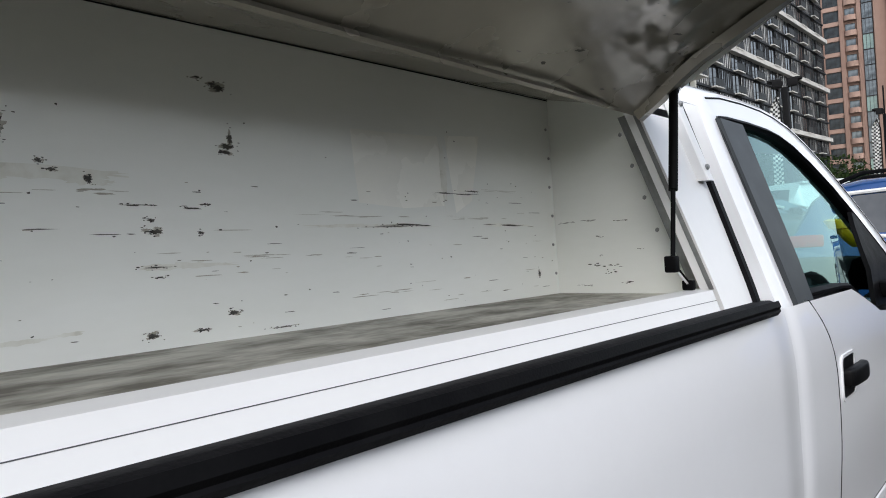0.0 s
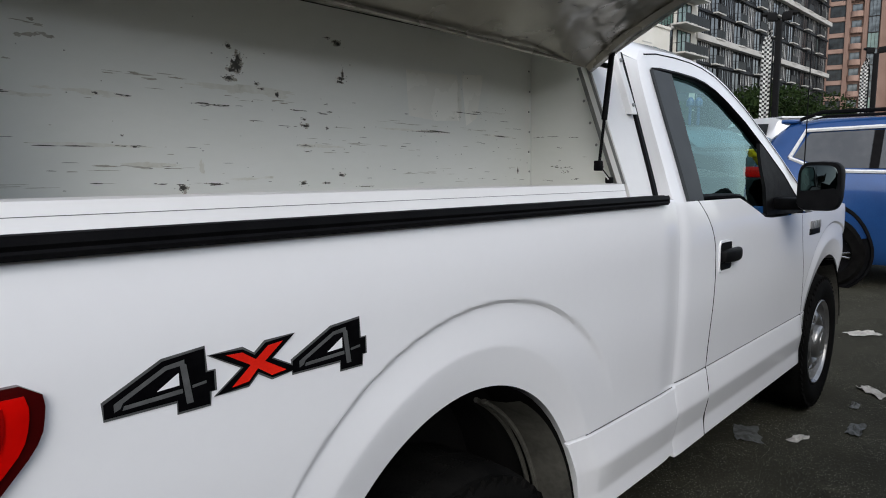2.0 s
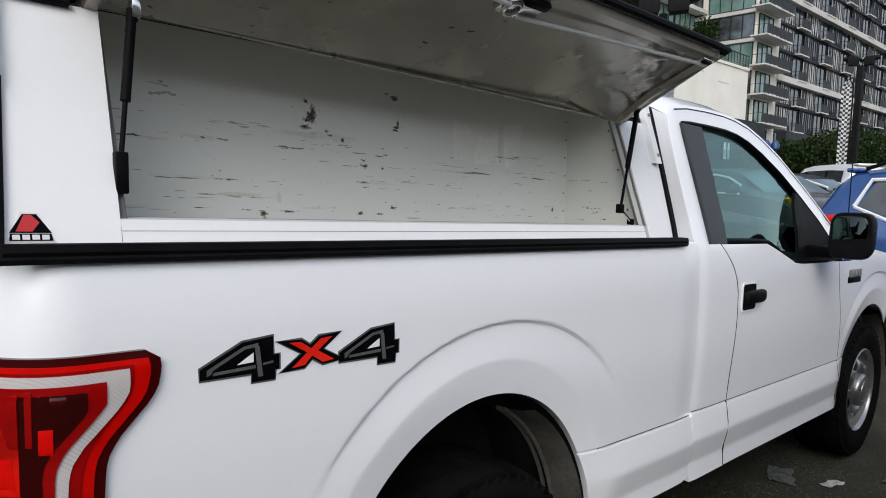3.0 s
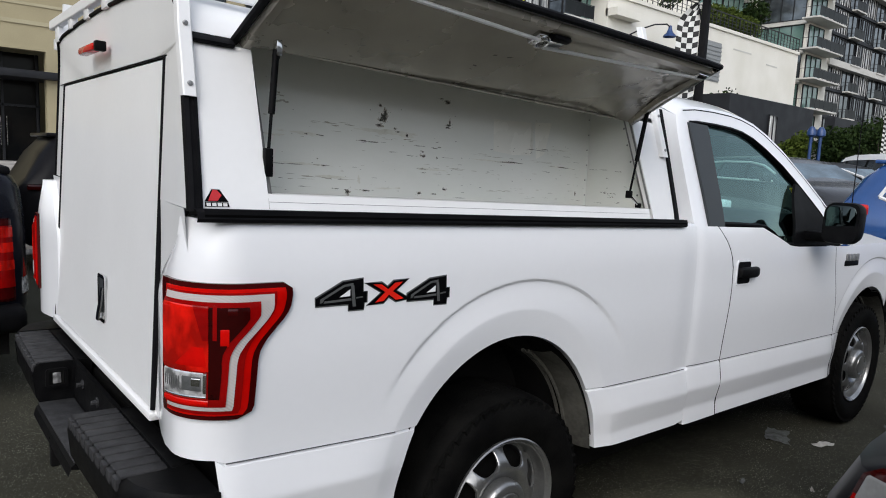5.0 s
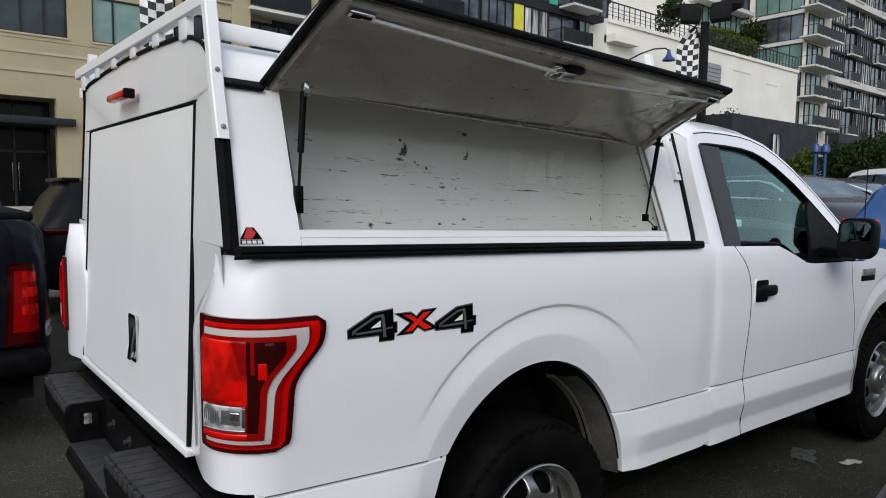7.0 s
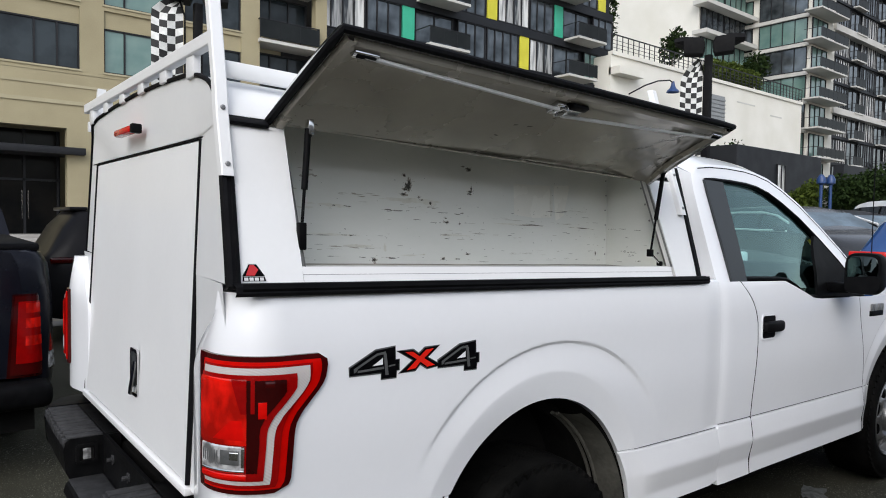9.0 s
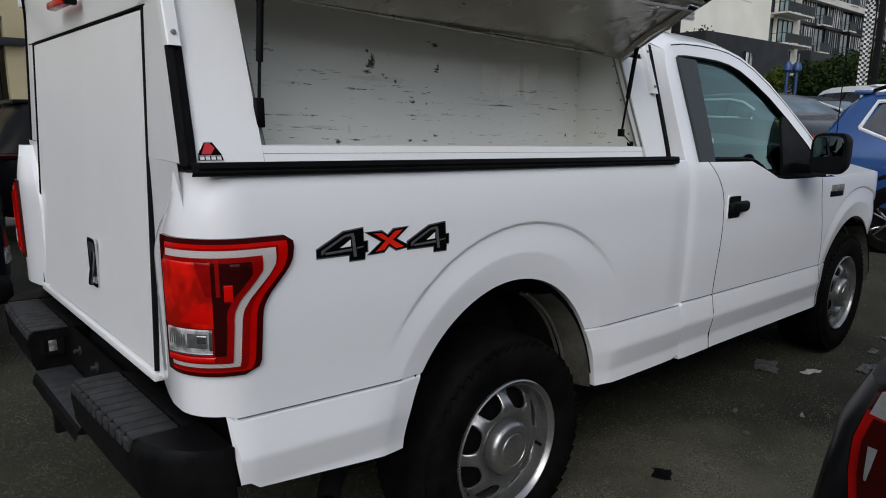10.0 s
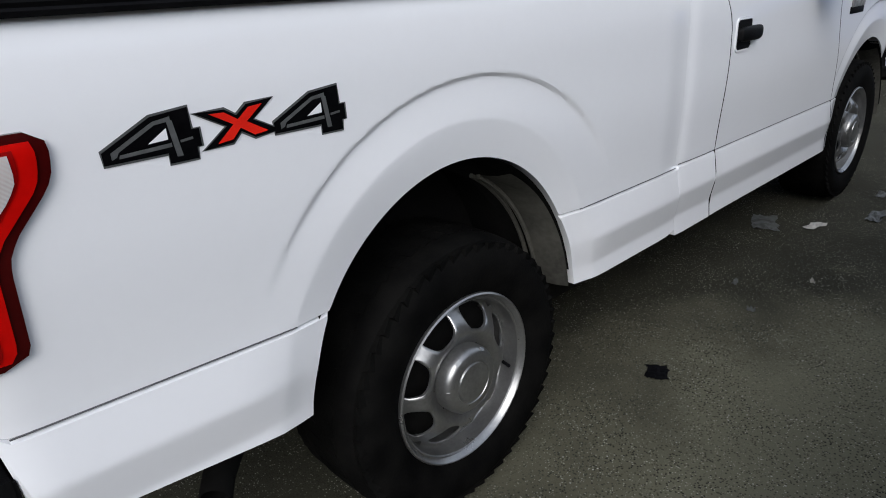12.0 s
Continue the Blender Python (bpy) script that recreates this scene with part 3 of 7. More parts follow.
both_sides("roof_channel", b, RUBBER, "black roof channel strip")

# window: black surround, pillar cover and glass
inner = [i for _, i in RING]
low_line = [(2.55, 1.232), (2.40, 1.232), (2.20, 1.232), (2.05, 1.234), (1.93, 1.239), (1.88, 1.25), (1.82, 1.276), (1.76, 1.302), (1.69, 1.325), (1.60, 1.331), (1.40, 1.334), (1.25, 1.334)]
outline = inner + low_line
cx, cz = 1.62, 1.50


def shrunk(pts, d):
    out = []
    n = len(pts)
    for i, p in enumerate(pts):
        a, c = Vector(pts[i - 1]), Vector(pts[(i + 1) % n])
        t = (c - a).normalized()
        out.append((p[0] + t.y * d, p[1] - t.x * d))
    return out


b = nb()
ring_in = shrunk(outline, 0.015)
loft(b, [[(x, green_y(z) - 0.004, z) for x, z in outline], [(x, green_y(z) - 0.008, z) for x, z in shrunk(outline, 0.008)], [(x, green_y(z) + 0.002, z) for x, z in ring_in],
         [(x, green_y(z) + 0.03, z) for x, z in ring_in]], closed=True)
both_sides("window_surround", b, RUBBER, "black rubber window surround")
b = nb()
loft(b, [[(xo, green_y(z) + 0.002, z), (xo + 0.002, green_y(z) - 0.012, z), (xi - 0.003, green_y(z) - 0.012, z), (xi, green_y(z) - 0.008, z), (xi + 0.006, green_y(z) + 0.012, z)]
         for xo, xi, z in ((1.157, 1.286, 1.322), (1.158, 1.297, 1.42), (1.160, 1.308, 1.55), (1.163, 1.318, 1.68), (1.167, 1.325, 1.768))])
both_sides("pillar_cover", b, PILLAR, "matt dark grey pillar cover")
b = nb()
plate(b, [[(x, z) for x, z in ring_in]], lambda u, v, h: (u, green_y(v) + 0.014, v), 0.0)
for bb in (mirrored(b), b):
    ob = part("side_window", bb, TINT, truck, "green-tinted side window", rake=True)
    ob.visible_shadow = False
# sail panel at the mirror
b = nb()
plate(b, [[(2.015, 1.236), (2.015, 1.36), (2.04, 1.43), (2.075, 1.50), (2.12, 1.55), (2.155, 1.54), (2.33, 1.415), (2.50, 1.29), (2.58, 1.236)]], lambda u, v, h: (u, green_y(v) + 0.008 - h, v), 0.014)
both_sides("sail_panel", b, BLACK)


def mirror_unit(sgn):
    """Door mirror on its arm."""
    def fix(bm):
        return bm if sgn > 0 else mirrored(bm)
    b = nb()
    rows = []
    for x, s in ((2.06, 1.0), (2.07, 1.03), (2.11, 1.04), (2.16, 0.95), (2.20, 0.7)):
        rows.append([(x + 0.02 * math.sin(t), -0.124 + 0.080 * s * math.copysign(abs(math.cos(t)) ** 0.45, math.cos(t)), 1.370 + 0.098 * s * math.copysign(abs(math.sin(t)) ** 0.45, math.sin(t))) for t in [2 * math.pi * k / 28 for k in range(28)]])
    loft(b, rows, closed=True, cap=True)
    shell = part("mirror_housing", fix(b), BLACK, truck, "black plastic door mirror", rake=True)
    b = nb()
    loft(b, [[(2.058, -0.124 + 0.069 * math.copysign(abs(math.cos(t)) ** 0.45, math.cos(t)), 1.370 + 0.085 * math.copysign(abs(math.sin(t)) ** 0.45, math.sin(t))) for t in [2 * math.pi * k / 28 for k in range(28)]],
             [(2.056, -0.124 + 0.066 * math.copysign(abs(math.cos(t)) ** 0.45, math.cos(t)), 1.370 + 0.082 * math.copysign(abs(math.sin(t)) ** 0.45, math.sin(t))) for t in [2 * math.pi * k / 28 for k in range(28)]]], closed=True, cap=True)
    part("mirror_face", fix(b), MIRROR, shell, "mirror glass", rake=True)
    b = nb()
    box(b, 2.13, 2.26, -0.06, 0.08, 1.262, 1.315, 0.015)
    part("mirror_arm", fix(b), BLACK, truck, rake=True)


mirror_unit(1)
mirror_unit(-1)

# door handle in its black recess
def rounded(x0, x1, z0, z1, r, n=5):
    """Outline of a rectangle with round corners."""
    pts = []
    for cx_, cz_, a0 in ((x1 - r, z1 - r, 0), (x0 + r, z1 - r, 90), (x0 + r, z0 + r, 180), (x1 - r, z0 + r, 270)):
        pts += [(cx_ + r * math.cos(radians(a0 + 90 * k / n)), cz_ + r * math.sin(radians(a0 + 90 * k / n))) for k in range(n + 1)]
    return pts


def on_body(u, v, h):
    return (u, side_y(u, v) - h, v)


b = nb()
ring_plate(b, rounded(1.362, 1.497, 1.070, 1.184, 0.018), rounded(1.369, 1.490, 1.077, 1.177, 0.015), on_body, 0.004)
part("handle_lip", b, WHITE, truck, rake=True)
b = nb()
plate(b, [rounded(1.369, 1.490, 1.077, 1.177, 0.015)], on_body, 0.0015)
recess = part("handle_recess", b, BLACK, truck, "black door handle recess", rake=True)
b = nb()
yy = side_y(1.4, 1.14)
rows = []
for x, dy, zc_, hz in ((1.374, 0.002, 1.128, 0.016), (1.380, -0.008, 1.128, 0.021), (1.40, -0.015, 1.129, 0.024), (1.46, -0.019, 1.130, 0.025), (1.492, -0.020, 1.130, 0.025), (1.512, -0.019, 1.131, 0.024), (1.526, -0.016, 1.131, 0.020), (1.531, -0.010, 1.131, 0.013)):
    rows.append([(x, yy + dy + 0.013 * math.copysign(abs(math.cos(t)) ** 0.6, math.cos(t)), zc_ + hz * math.copysign(abs(math.sin(t)) ** 0.6, math.sin(t))) for t in [2 * math.pi * k / 20 for k in range(20)]])
loft(b, rows, closed=True, cap=True)
part("door_handle", b, BUMPER, recess, "black pull handle", rake=True)

# dark strips that paint in the shade of the body crease and door gaps
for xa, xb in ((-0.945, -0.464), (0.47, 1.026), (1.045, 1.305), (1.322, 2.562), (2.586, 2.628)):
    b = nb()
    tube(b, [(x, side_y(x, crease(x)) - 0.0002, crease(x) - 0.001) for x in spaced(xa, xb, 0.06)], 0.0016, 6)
    both_sides("crease_shade", b, SEAM_AND_SHADE)
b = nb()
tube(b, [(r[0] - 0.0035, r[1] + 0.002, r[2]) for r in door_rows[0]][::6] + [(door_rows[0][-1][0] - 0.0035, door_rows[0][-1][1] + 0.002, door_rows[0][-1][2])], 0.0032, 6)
both_sides("door_gap_shade", b, DARK)
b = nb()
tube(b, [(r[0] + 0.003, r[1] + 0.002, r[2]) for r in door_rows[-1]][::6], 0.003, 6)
both_sides("door_gap_shade", b, DARK)

# badge on the fender: plain bars
b = nb()
box(b, 2.60, 2.80, side_y(2.7, 1.15) - 0.004, side_y(2.7, 1.15) + 0.01, 1.118, 1.150, 0.004)
badge = part("fender_badge", b, BLACK, truck, "black and chrome fender badge", rake=True)
for k in range(4):
    b = nb()
    box(b, 2.61 + 0.048 * k, 2.61 + 0.048 * k + 0.036, side_y(2.7, 1.16) - 0.009, side_y(2.7, 1.16), 1.148, 1.188, 0.004)
    part("badge_bar", b, GREYTRIM, badge, rake=True)

# four by four decal on the bed side
D0, D1, DZ = -0.729, -0.304, 1.110


def on_side(u, v, h):
    x, z = lerp(D0, D1, u), DZ + v
    return (x, side_y(x, z) - h, z)


FOUR = [(0.0, 0.022), (0.0, 0.047), (0.19, 0.100), (0.335, 0.108), (0.335, 0.062), (0.365, 0.062), (0.365, 0.024), (0.345, 0.024), (0.345, 0.000), (0.232, 0.000), (0.232, 0.022)]
HOLE = [(0.165, 0.048), (0.240, 0.050), (0.240, 0.073)]


def four_at(shift, dz, scale=1.0):
    return [[(shift + u * 0.95, v * 0.732 + dz) for u, v in loop] for loop in (FOUR, HOLE)]


EX = [(0.335, 0.103), (0.455, 0.100), (0.500, 0.078), (0.545, 0.105), (0.660, 0.112), (0.565, 0.058), (0.680, 0.012), (0.565, 0.005), (0.510, 0.030), (0.470, 0.002), (0.352, -0.004), (0.455, 0.052)]
RED_X = [(0.392, 0.094), (0.452, 0.092), (0.503, 0.066), (0.553, 0.096), (0.612, 0.100), (0.537, 0.056), (0.622, 0.018), (0.562, 0.013), (0.508, 0.041), (0.470, 0.012), (0.408, 0.007), (0.482, 0.054)]


def grown(loop, d):
    area = sum(a[0] * c[1] - c[0] * a[1] for a, c in zip(loop, loop[1:] + loop[:1]))
    k = (D1 - D0)
    pts = [(u * k, v) for u, v in loop]
    sg = 1 if area > 0 else -1
    return [(u / k, v) for u, v in shrunk(pts, d * sg)]


EX, RED_X = ([(u, 0.011 + 0.55 * v) for u, v in loop] for loop in (EX, RED_X))
for shift, dz in ((0.0, 0.0), (0.652, -0.004)):
    loops = four_at(shift, dz)
    b = nb()
    plate(b, [grown(loops[0], 0.0035)], on_side, 0.0012)
    four = part("decal_figure", b, DECAL_GREY, truck, "grey-edged black figure four decal", rake=True, smooth=0)
    b = nb()
    plate(b, [loops[0]], on_side, 0.0020)
    part("decal_face", b, DECAL_BLACK, four, rake=True, smooth=0)
    b = nb()
    plate(b, [loops[1]], on_side, 0.0028)
    part("decal_gap", b, WHITE, four, rake=True, smooth=0)
    for strip in ([(0.03, 0.030), (0.03, 0.044), (0.195, 0.090), (0.262, 0.095), (0.262, 0.086), (0.20, 0.083), (0.058, 0.043), (0.048, 0.034)],
                  [(0.055, 0.030), (0.06, 0.037), (0.25, 0.042), (0.25, 0.034)], [(0.245, 0.093), (0.268, 0.086), (0.285, 0.012), (0.262, 0.012)], [(0.285, 0.044), (0.335, 0.047), (0.335, 0.042), (0.285, 0.039)]):
        b = nb()
        plate(b, [[(shift + u * 0.95, v * 0.732 + dz) for u, v in strip]], on_side, 0.0026)
        part("decal_bevel", b, DECAL_GREY, four, rake=True, smooth=0)
b = nb()
plate(b, [grown(EX, 0.0035)], on_side, 0.0013)
ex = part("decal_cross", b, DECAL_GREY, truck, "black and red cross decal", rake=True, smooth=0)
b = nb()
plate(b, [EX], on_side, 0.0023)
part("decal_face", b, DECAL_BLACK, ex, rake=True, smooth=0)
b = nb()
plate(b, [RED_X], on_side, 0.0032)
part("decal_red", b, DECAL_RED, ex, rake=True, smooth=0)


# ---- tail lamp, wrapped round the rear corner ----
def corner_point(s, z, h=0.0):
    """s: metres along the body from the rear face's flat (s = 0 at the lamp's inner edge) round the corner and forward."""
    s0 = 0.03
    arc = 0.215
    if s < s0:
        return (-1.03 - h, 0.17 + (s0 - s), z)
    if s < s0 + arc:
        a = math.pi / 2 * (1 - (s - s0) / arc)
        y0 = side_y(-0.90, z)
        return (-0.90 - (0.13 + h) * math.sin(a), 0.15 * (1 - math.cos(a)) + (y0 - h) * math.cos(a), z)
    x = -0.90 + (s - s0 - arc)
    return (x, side_y(x, z) - h, z)


def lamp_edge(z):
    """Forward edge of the lamp, by height."""
    return along([(0.876, 0.222), (0.880, 0.240), (0.890, 0.255), (0.905, 0.261), (1.015, 0.267), (1.035, 0.272), (1.058, 0.285), (1.112, 0.335), (1.13, 0.346), (1.160, 0.352), (1.178, 0.350), (1.187, 0.342), (1.192, 0.328)], z)


def lamp_patch(name, material, z0, z1, a, c, h, parent, label="", nz=22, ns=16, sgn=1):
    """A piece of lens between two edges a(z), c(z) measured along the body."""
    b = nb()
    rows = []
    for i in range(nz + 1):
        z = lerp(z0, z1, i / nz)
        sa, sc = a(z), c(z)
        row = [corner_point(sa, z, 0.0)]
        row += [corner_point(lerp(sa, sc, k / ns), z, h * (1 if 0 < i < nz else 0.9)) for k in range(ns + 1)]
        row += [corner_point(sc, z, 0.0)]
        rows.append(row)
    rows = [[corner_point(lerp(a(z0), c(z0), min(1, max(0, (k - 1) / ns))), z0, 0.0) for k in range(ns + 3)]] + rows + [[corner_point(lerp(a(z1), c(z1), min(1, max(0, (k - 1) / ns))), z1, 0.0) for k in range(ns + 3)]]
    loft(b, rows)
    return part(name, b if sgn > 0 else mirrored(b), material, parent, label, rake=True)


for sgn in (1, -1):
    lamp = lamp_patch("tail_lamp", RED_DEEP, 0.876, 1.192, lambda z: 0.024, lamp_edge, 0.010, truck, "red and clear wrap-round tail lamp", sgn=sgn)
    lamp_patch("red_rim", RED, 0.887, 1.180, lambda z: 0.038, lambda z: lamp_edge(z) - 0.017, 0.013, lamp, "bright red outer lens", sgn=sgn)
    lamp_patch("inner_rim", RED_MID, 0.892, 1.172, lambda z: 0.042, lambda z: lamp_edge(min(z, 1.15)) - along([(1.03, 0.034), (1.10, 0.041)], z), 0.015, lamp, "wine red inner rim", sgn=sgn)
    lamp_patch("clear_stripe", LAMP_WHITE, 0.900, 1.167, lambda z: 0.048, lambda z: lamp_edge(min(z, 1.14)) - along([(1.03, 0.050), (1.10, 0.046)], z), 0.017, lamp, "milky ribbed clear stripe", sgn=sgn)
    lamp_patch("stripe_core", RED_MID, 0.910, 1.152, lambda z: 0.044, lambda z: lamp_edge(min(z, 1.12)) - along([(1.0, 0.066), (1.10, 0.072)], z), 0.020, lamp, "wine red inner lens", sgn=sgn)
    lamp_patch("dark_well", RED_DARK, 0.926, 1.143, lambda z: 0.160, lambda z: lamp_edge(min(z, 1.11)) - along([(1.0, 0.080), (1.10, 0.092)], z), 0.0215, lamp, "dark lamp well", sgn=sgn)
    lamp_patch("brake_lens", BRAKE, 0.994, 1.143, lambda z: 0.044, lambda z: 0.160, 0.023, lamp, "bright red brake lens", sgn=sgn)
    lamp_patch("brake_edge", RED_MID, 1.06, 1.143, lambda z: lerp(0.150, 0.128, (z - 1.06) / 0.083), lambda z: 0.160, 0.0242, lamp, "darker red reflector edge", nz=8, ns=4, sgn=sgn)
    lamp_patch("signal_lens", RED, 1.052, 1.094, lambda z: 0.183, lambda z: 0.200, 0.023, lamp, "small red lens", nz=6, ns=4, sgn=sgn)
    lamp_patch("divider", RED_MID, 1.06, 1.146, lambda z: 0.168, lambda z: 0.176, 0.0225, lamp, nz=8, ns=3, sgn=sgn)
    # brighter red painted in where the reflector would catch light
    lamp_patch("reflector_flash", RED, 1.0, 1.055, lambda z: lerp(0.080, 0.132, (z - 1.0) / 0.055), lambda z: lerp(0.156, 0.150, (z - 1.0) / 0.055), 0.0236, lamp, "bright flash of light painted on the brake lens", nz=8, ns=5, sgn=sgn)
    lamp_patch("lower_lens", RED, 0.913, 0.927, lambda z: 0.046, lambda z: 0.160, 0.022, lamp, nz=4, sgn=sgn)
    rev = lamp_patch("reverse_lens", LAMP_CLEAR, 0.930, 0.991, lambda z: 0.048, lambda z: 0.156, 0.023, lamp, "clear reverse lens", sgn=sgn)
    lamp_patch("chrome_bezel", CHROME, 0.930, 0.938, lambda z: 0.052, lambda z: 0.156, 0.0245, lamp, nz=3, sgn=sgn)
    lamp_patch("chrome_bezel", CHROME, 0.938, 0.991, lambda z: 0.150, lambda z: 0.156, 0.0245, lamp, nz=4, ns=3, sgn=sgn)
    lamp_patch("bulb_well", DECAL_GREY, 0.946, 0.984, lambda z: 0.104, lambda z: 0.146, 0.0242, lamp, "grey bulb well", nz=8, ns=6, sgn=sgn)
    lamp_patch("bulb", CHROME, 0.958, 0.980, lambda z: 0.126, lambda z: 0.144, 0.0252, lamp, "bright bulb cap", nz=6, ns=6, sgn=sgn)
    lamp_patch("bulb_shade", RED_DEEP, 1.122, 1.138, lambda z: 0.197, lambda z: 0.216, 0.0228, lamp, nz=4, ns=4, sgn=sgn)
    for k in range(7):
        lamp_patch("lens_rib", DECAL_GREY, 0.944, 0.986, lambda z, k=k: 0.054 + 0.0068 * k, lambda z, k=k: 0.0565 + 0.0068 * k, 0.0242, lamp, nz=3, ns=2, sgn=sgn)


# ---- wheels ----
def wheel(x, y, name_label):
    """Tyre with tread blocks, dished steel rim with eight windows, hub cap. y is the outer face of the hub."""
    hub = root("wheel", name_label, "wheel")
    hub.parent = truck
    hub.matrix_parent_inverse = Matrix.Translation(-truck.location)
    del hub["category"]
    c = (x, y, 0.385)
    s = 1 if y < MID else -1
    b = nb()
    prof = [(0.218, 0.030), (0.232, 0.014), (0.250, 0.002), (0.275, -0.008), (0.300, -0.013), (0.325, -0.012), (0.345, -0.004), (0.362, 0.010), (0.374, 0.028), (0.379, 0.06), (0.381, 0.13), (0.379, 0.20), (0.374, 0.232), (0.345, 0.262), (0.300, 0.27), (0.25, 0.258), (0.218, 0.23)]
    lathe(b, [(r, s * o) for r, o in prof], c, 72)
    tyre = part("tyre", b, TYRE, hub, "black all-terrain tyre")
    b = nb()
    for k in range(54):
        t = 2 * math.pi * k / 54
        for o, r0, w, ph in ((0.001, 0.3550, 0.034, 0.0), (0.075, 0.3765, 0.045, 0.5), (0.135, 0.377, 0.045, 0.0), (0.205, 0.373, 0.045, 0.5)):
            a = t + ph * 2 * math.pi / 54
            m = Matrix.Translation(c) @ Matrix.Rotation(-a, 4, "Y") @ Matrix.Translation((r0, s * (o + w / 2), 0)) @ Matrix.Rotation(0.25 * (1 if o < 0.1 else -1), 4, "X") @ Matrix.Diagonal((0.022 if o < 0.05 else 0.008, w, 0.040, 1))
            bmesh.ops.create_cube(b, size=1, matrix=m)
    tagged(part("tread", b, TYRE, tyre, smooth=0), kind="stuff")
    b = nb()
    lathe(b, [(r, s * o) for r, o in [(0.2285, 0.024), (0.236, 0.010), (0.2355, 0.003), (0.2315, 0.000), (0.227, 0.004), (0.2245, 0.014), (0.2215, 0.017), (0.217, 0.013), (0.214, 0.016), (0.212, 0.032), (0.210, 0.052), (0.205, 0.060), (0.200, 0.080), (0.197, 0.14), (0.20, 0.20)]], c, 72)
    part("rim", b, STEEL, hub, "silver steel rim")
    # dished disc with windows: each sector is a ring between its window and its border
    b = nb()

    def disc_o(r):
        return along([(0.07, 0.036), (0.095, 0.035), (0.105, 0.027), (0.118, 0.014), (0.132, 0.009), (0.150, 0.014), (0.172, 0.031), (0.188, 0.048), (0.208, 0.060)], r)

    n = 28
    for k in range(8):
        mid = 2 * math.pi * (k + 0.5) / 8
        half = math.pi / 8
        outer, hole = [], []
        for i in range(n):
            t = 2 * math.pi * i / n
            ct, st = math.cos(t), math.sin(t)
            q = max(abs(ct), abs(st))
            rr, aa = 0.1465 + 0.0615 * ct / q, half * st / q
            outer.append((rr, mid + aa))
            pw = 0.72
            hr = 0.165 + 0.032 * math.copysign(abs(ct) ** pw, ct)
            ha = 0.290 * math.copysign(abs(st) ** pw, st) * (0.94 + 4.5 * (hr - 0.167))
            hole.append((hr, mid + ha))

        def at(p, dip=0.0):
            return (c[0] + p[0] * math.cos(p[1]), c[1] + s * (disc_o(p[0]) + dip), c[2] + p[0] * math.sin(p[1]))

        ring = [[at((lerp(o[0], h[0], f), lerp(o[1], h[1], f))) for o, h in zip(outer, hole)] for f in (0, 0.35, 0.65, 0.85)]
        ring.append([at(h, 0.003) for h in hole])
        ring.append([at(h, 0.010) for h in hole])
        loft(b, ring, closed=True)
    part("disc", b, STEEL, hub, "pressed steel wheel disc with eight windows")
    b = nb()
    lathe(b, [(r, s * o) for r, o in [(0.093, 0.036), (0.093, 0.006), (0.090, -0.004), (0.082, -0.012), (0.076, -0.0145), (0.060, -0.016), (0.0575, -0.0125), (0.0555, -0.0125), (0.053, -0.0175), (0.046, -0.019), (0.02, -0.0195), (0.0005, -0.0195)]], c, 40)
    cap = part("hub_cap", b, STEEL, hub, "silver hub cap")
    for k in range(6):
        b = nb()
        m = Matrix.Translation(c) @ Matrix.Rotation(2 * math.pi * k / 6, 4, "Y") @ Matrix.Translation((0.0855, s * -0.0065, 0)) @ Matrix.Rotation(s * 0.8, 4, "Z") @ Matrix.Diagonal((0.010, 0.005, 0.017, 1))
        bmesh.ops.create_cube(b, size=1, matrix=m)
        part("cap_notch", b, STEEL, cap)
    b = nb()
    tube(b, [(c[0] + 0.19, c[1] + s * 0.05, c[2] - 0.06), (c[0] + 0.182, c[1] + s * 0.02, c[2] - 0.058)], 0.005, 6)
    part("valve", b, RUBBER, hub)
    b = nb()
    lathe(b, [(0.001, s * 0.09), (0.19, s * 0.09), (0.19, s * 0.11), (0.001, s * 0.11)], c, 32)
    part("brake_disc", b, DARK, hub)
    return hub


for x in (0.013, WB):
    for y in (0.055, 2 * MID - 0.055):
        wheel(x, y, "silver steel wheel with black all-terrain tyre")

# wheel housings, underbody, axle, exhaust
for cxx in (0.0, WB):
    b = nb()
    rows = []
    for i in range(25):
        t = lerp(0.22, math.pi - 0.22, i / 24)
        rows.append([(cxx - 0.02 + 0.466 * math.cos(t), y, 0.44 + 0.54 * math.sin(t) - drop) for y, drop in ((0.045, 0.0), (0.10, 0.0), (0.20, 0.01), (0.24, 0.05), (0.40, 0.02))])
    loft(b, rows)
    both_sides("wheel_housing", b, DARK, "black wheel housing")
    b = nb()
    loft(b, [[(cxx - 0.008 + (0.452 - d) * math.cos(t), y, 0.44 + (0.512 - d) * math.sin(t)) for y, d in ((0.050, 0.0), (0.085, 0.012), (0.125, 0.018), (0.160, 0.020))] for t in [lerp(0.12, 1.12, k / 16) for k in range(17)]])
    both_sides("splash_shield", b, LINER, "dusty beige-grey splash shield")
    b = nb()
    for yy_, d in ((0.148, 0.024), (0.172, 0.026)):
        tube(b, [(cxx - 0.008 + (0.452 - d) * math.cos(t), yy_, 0.44 + (0.512 - d) * math.sin(t)) for t in [lerp(0.12, 1.12, k / 18) for k in range(19)]], 0.007, 6)
    both_sides("liner_ridge", b, LINER, "grey ridge of the wheel liner")
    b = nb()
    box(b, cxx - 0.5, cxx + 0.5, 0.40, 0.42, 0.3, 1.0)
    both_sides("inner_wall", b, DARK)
b = nb()
box(b, -0.85, 3.9, 0.55, 0.65, 0.42, 0.60, 0.01)
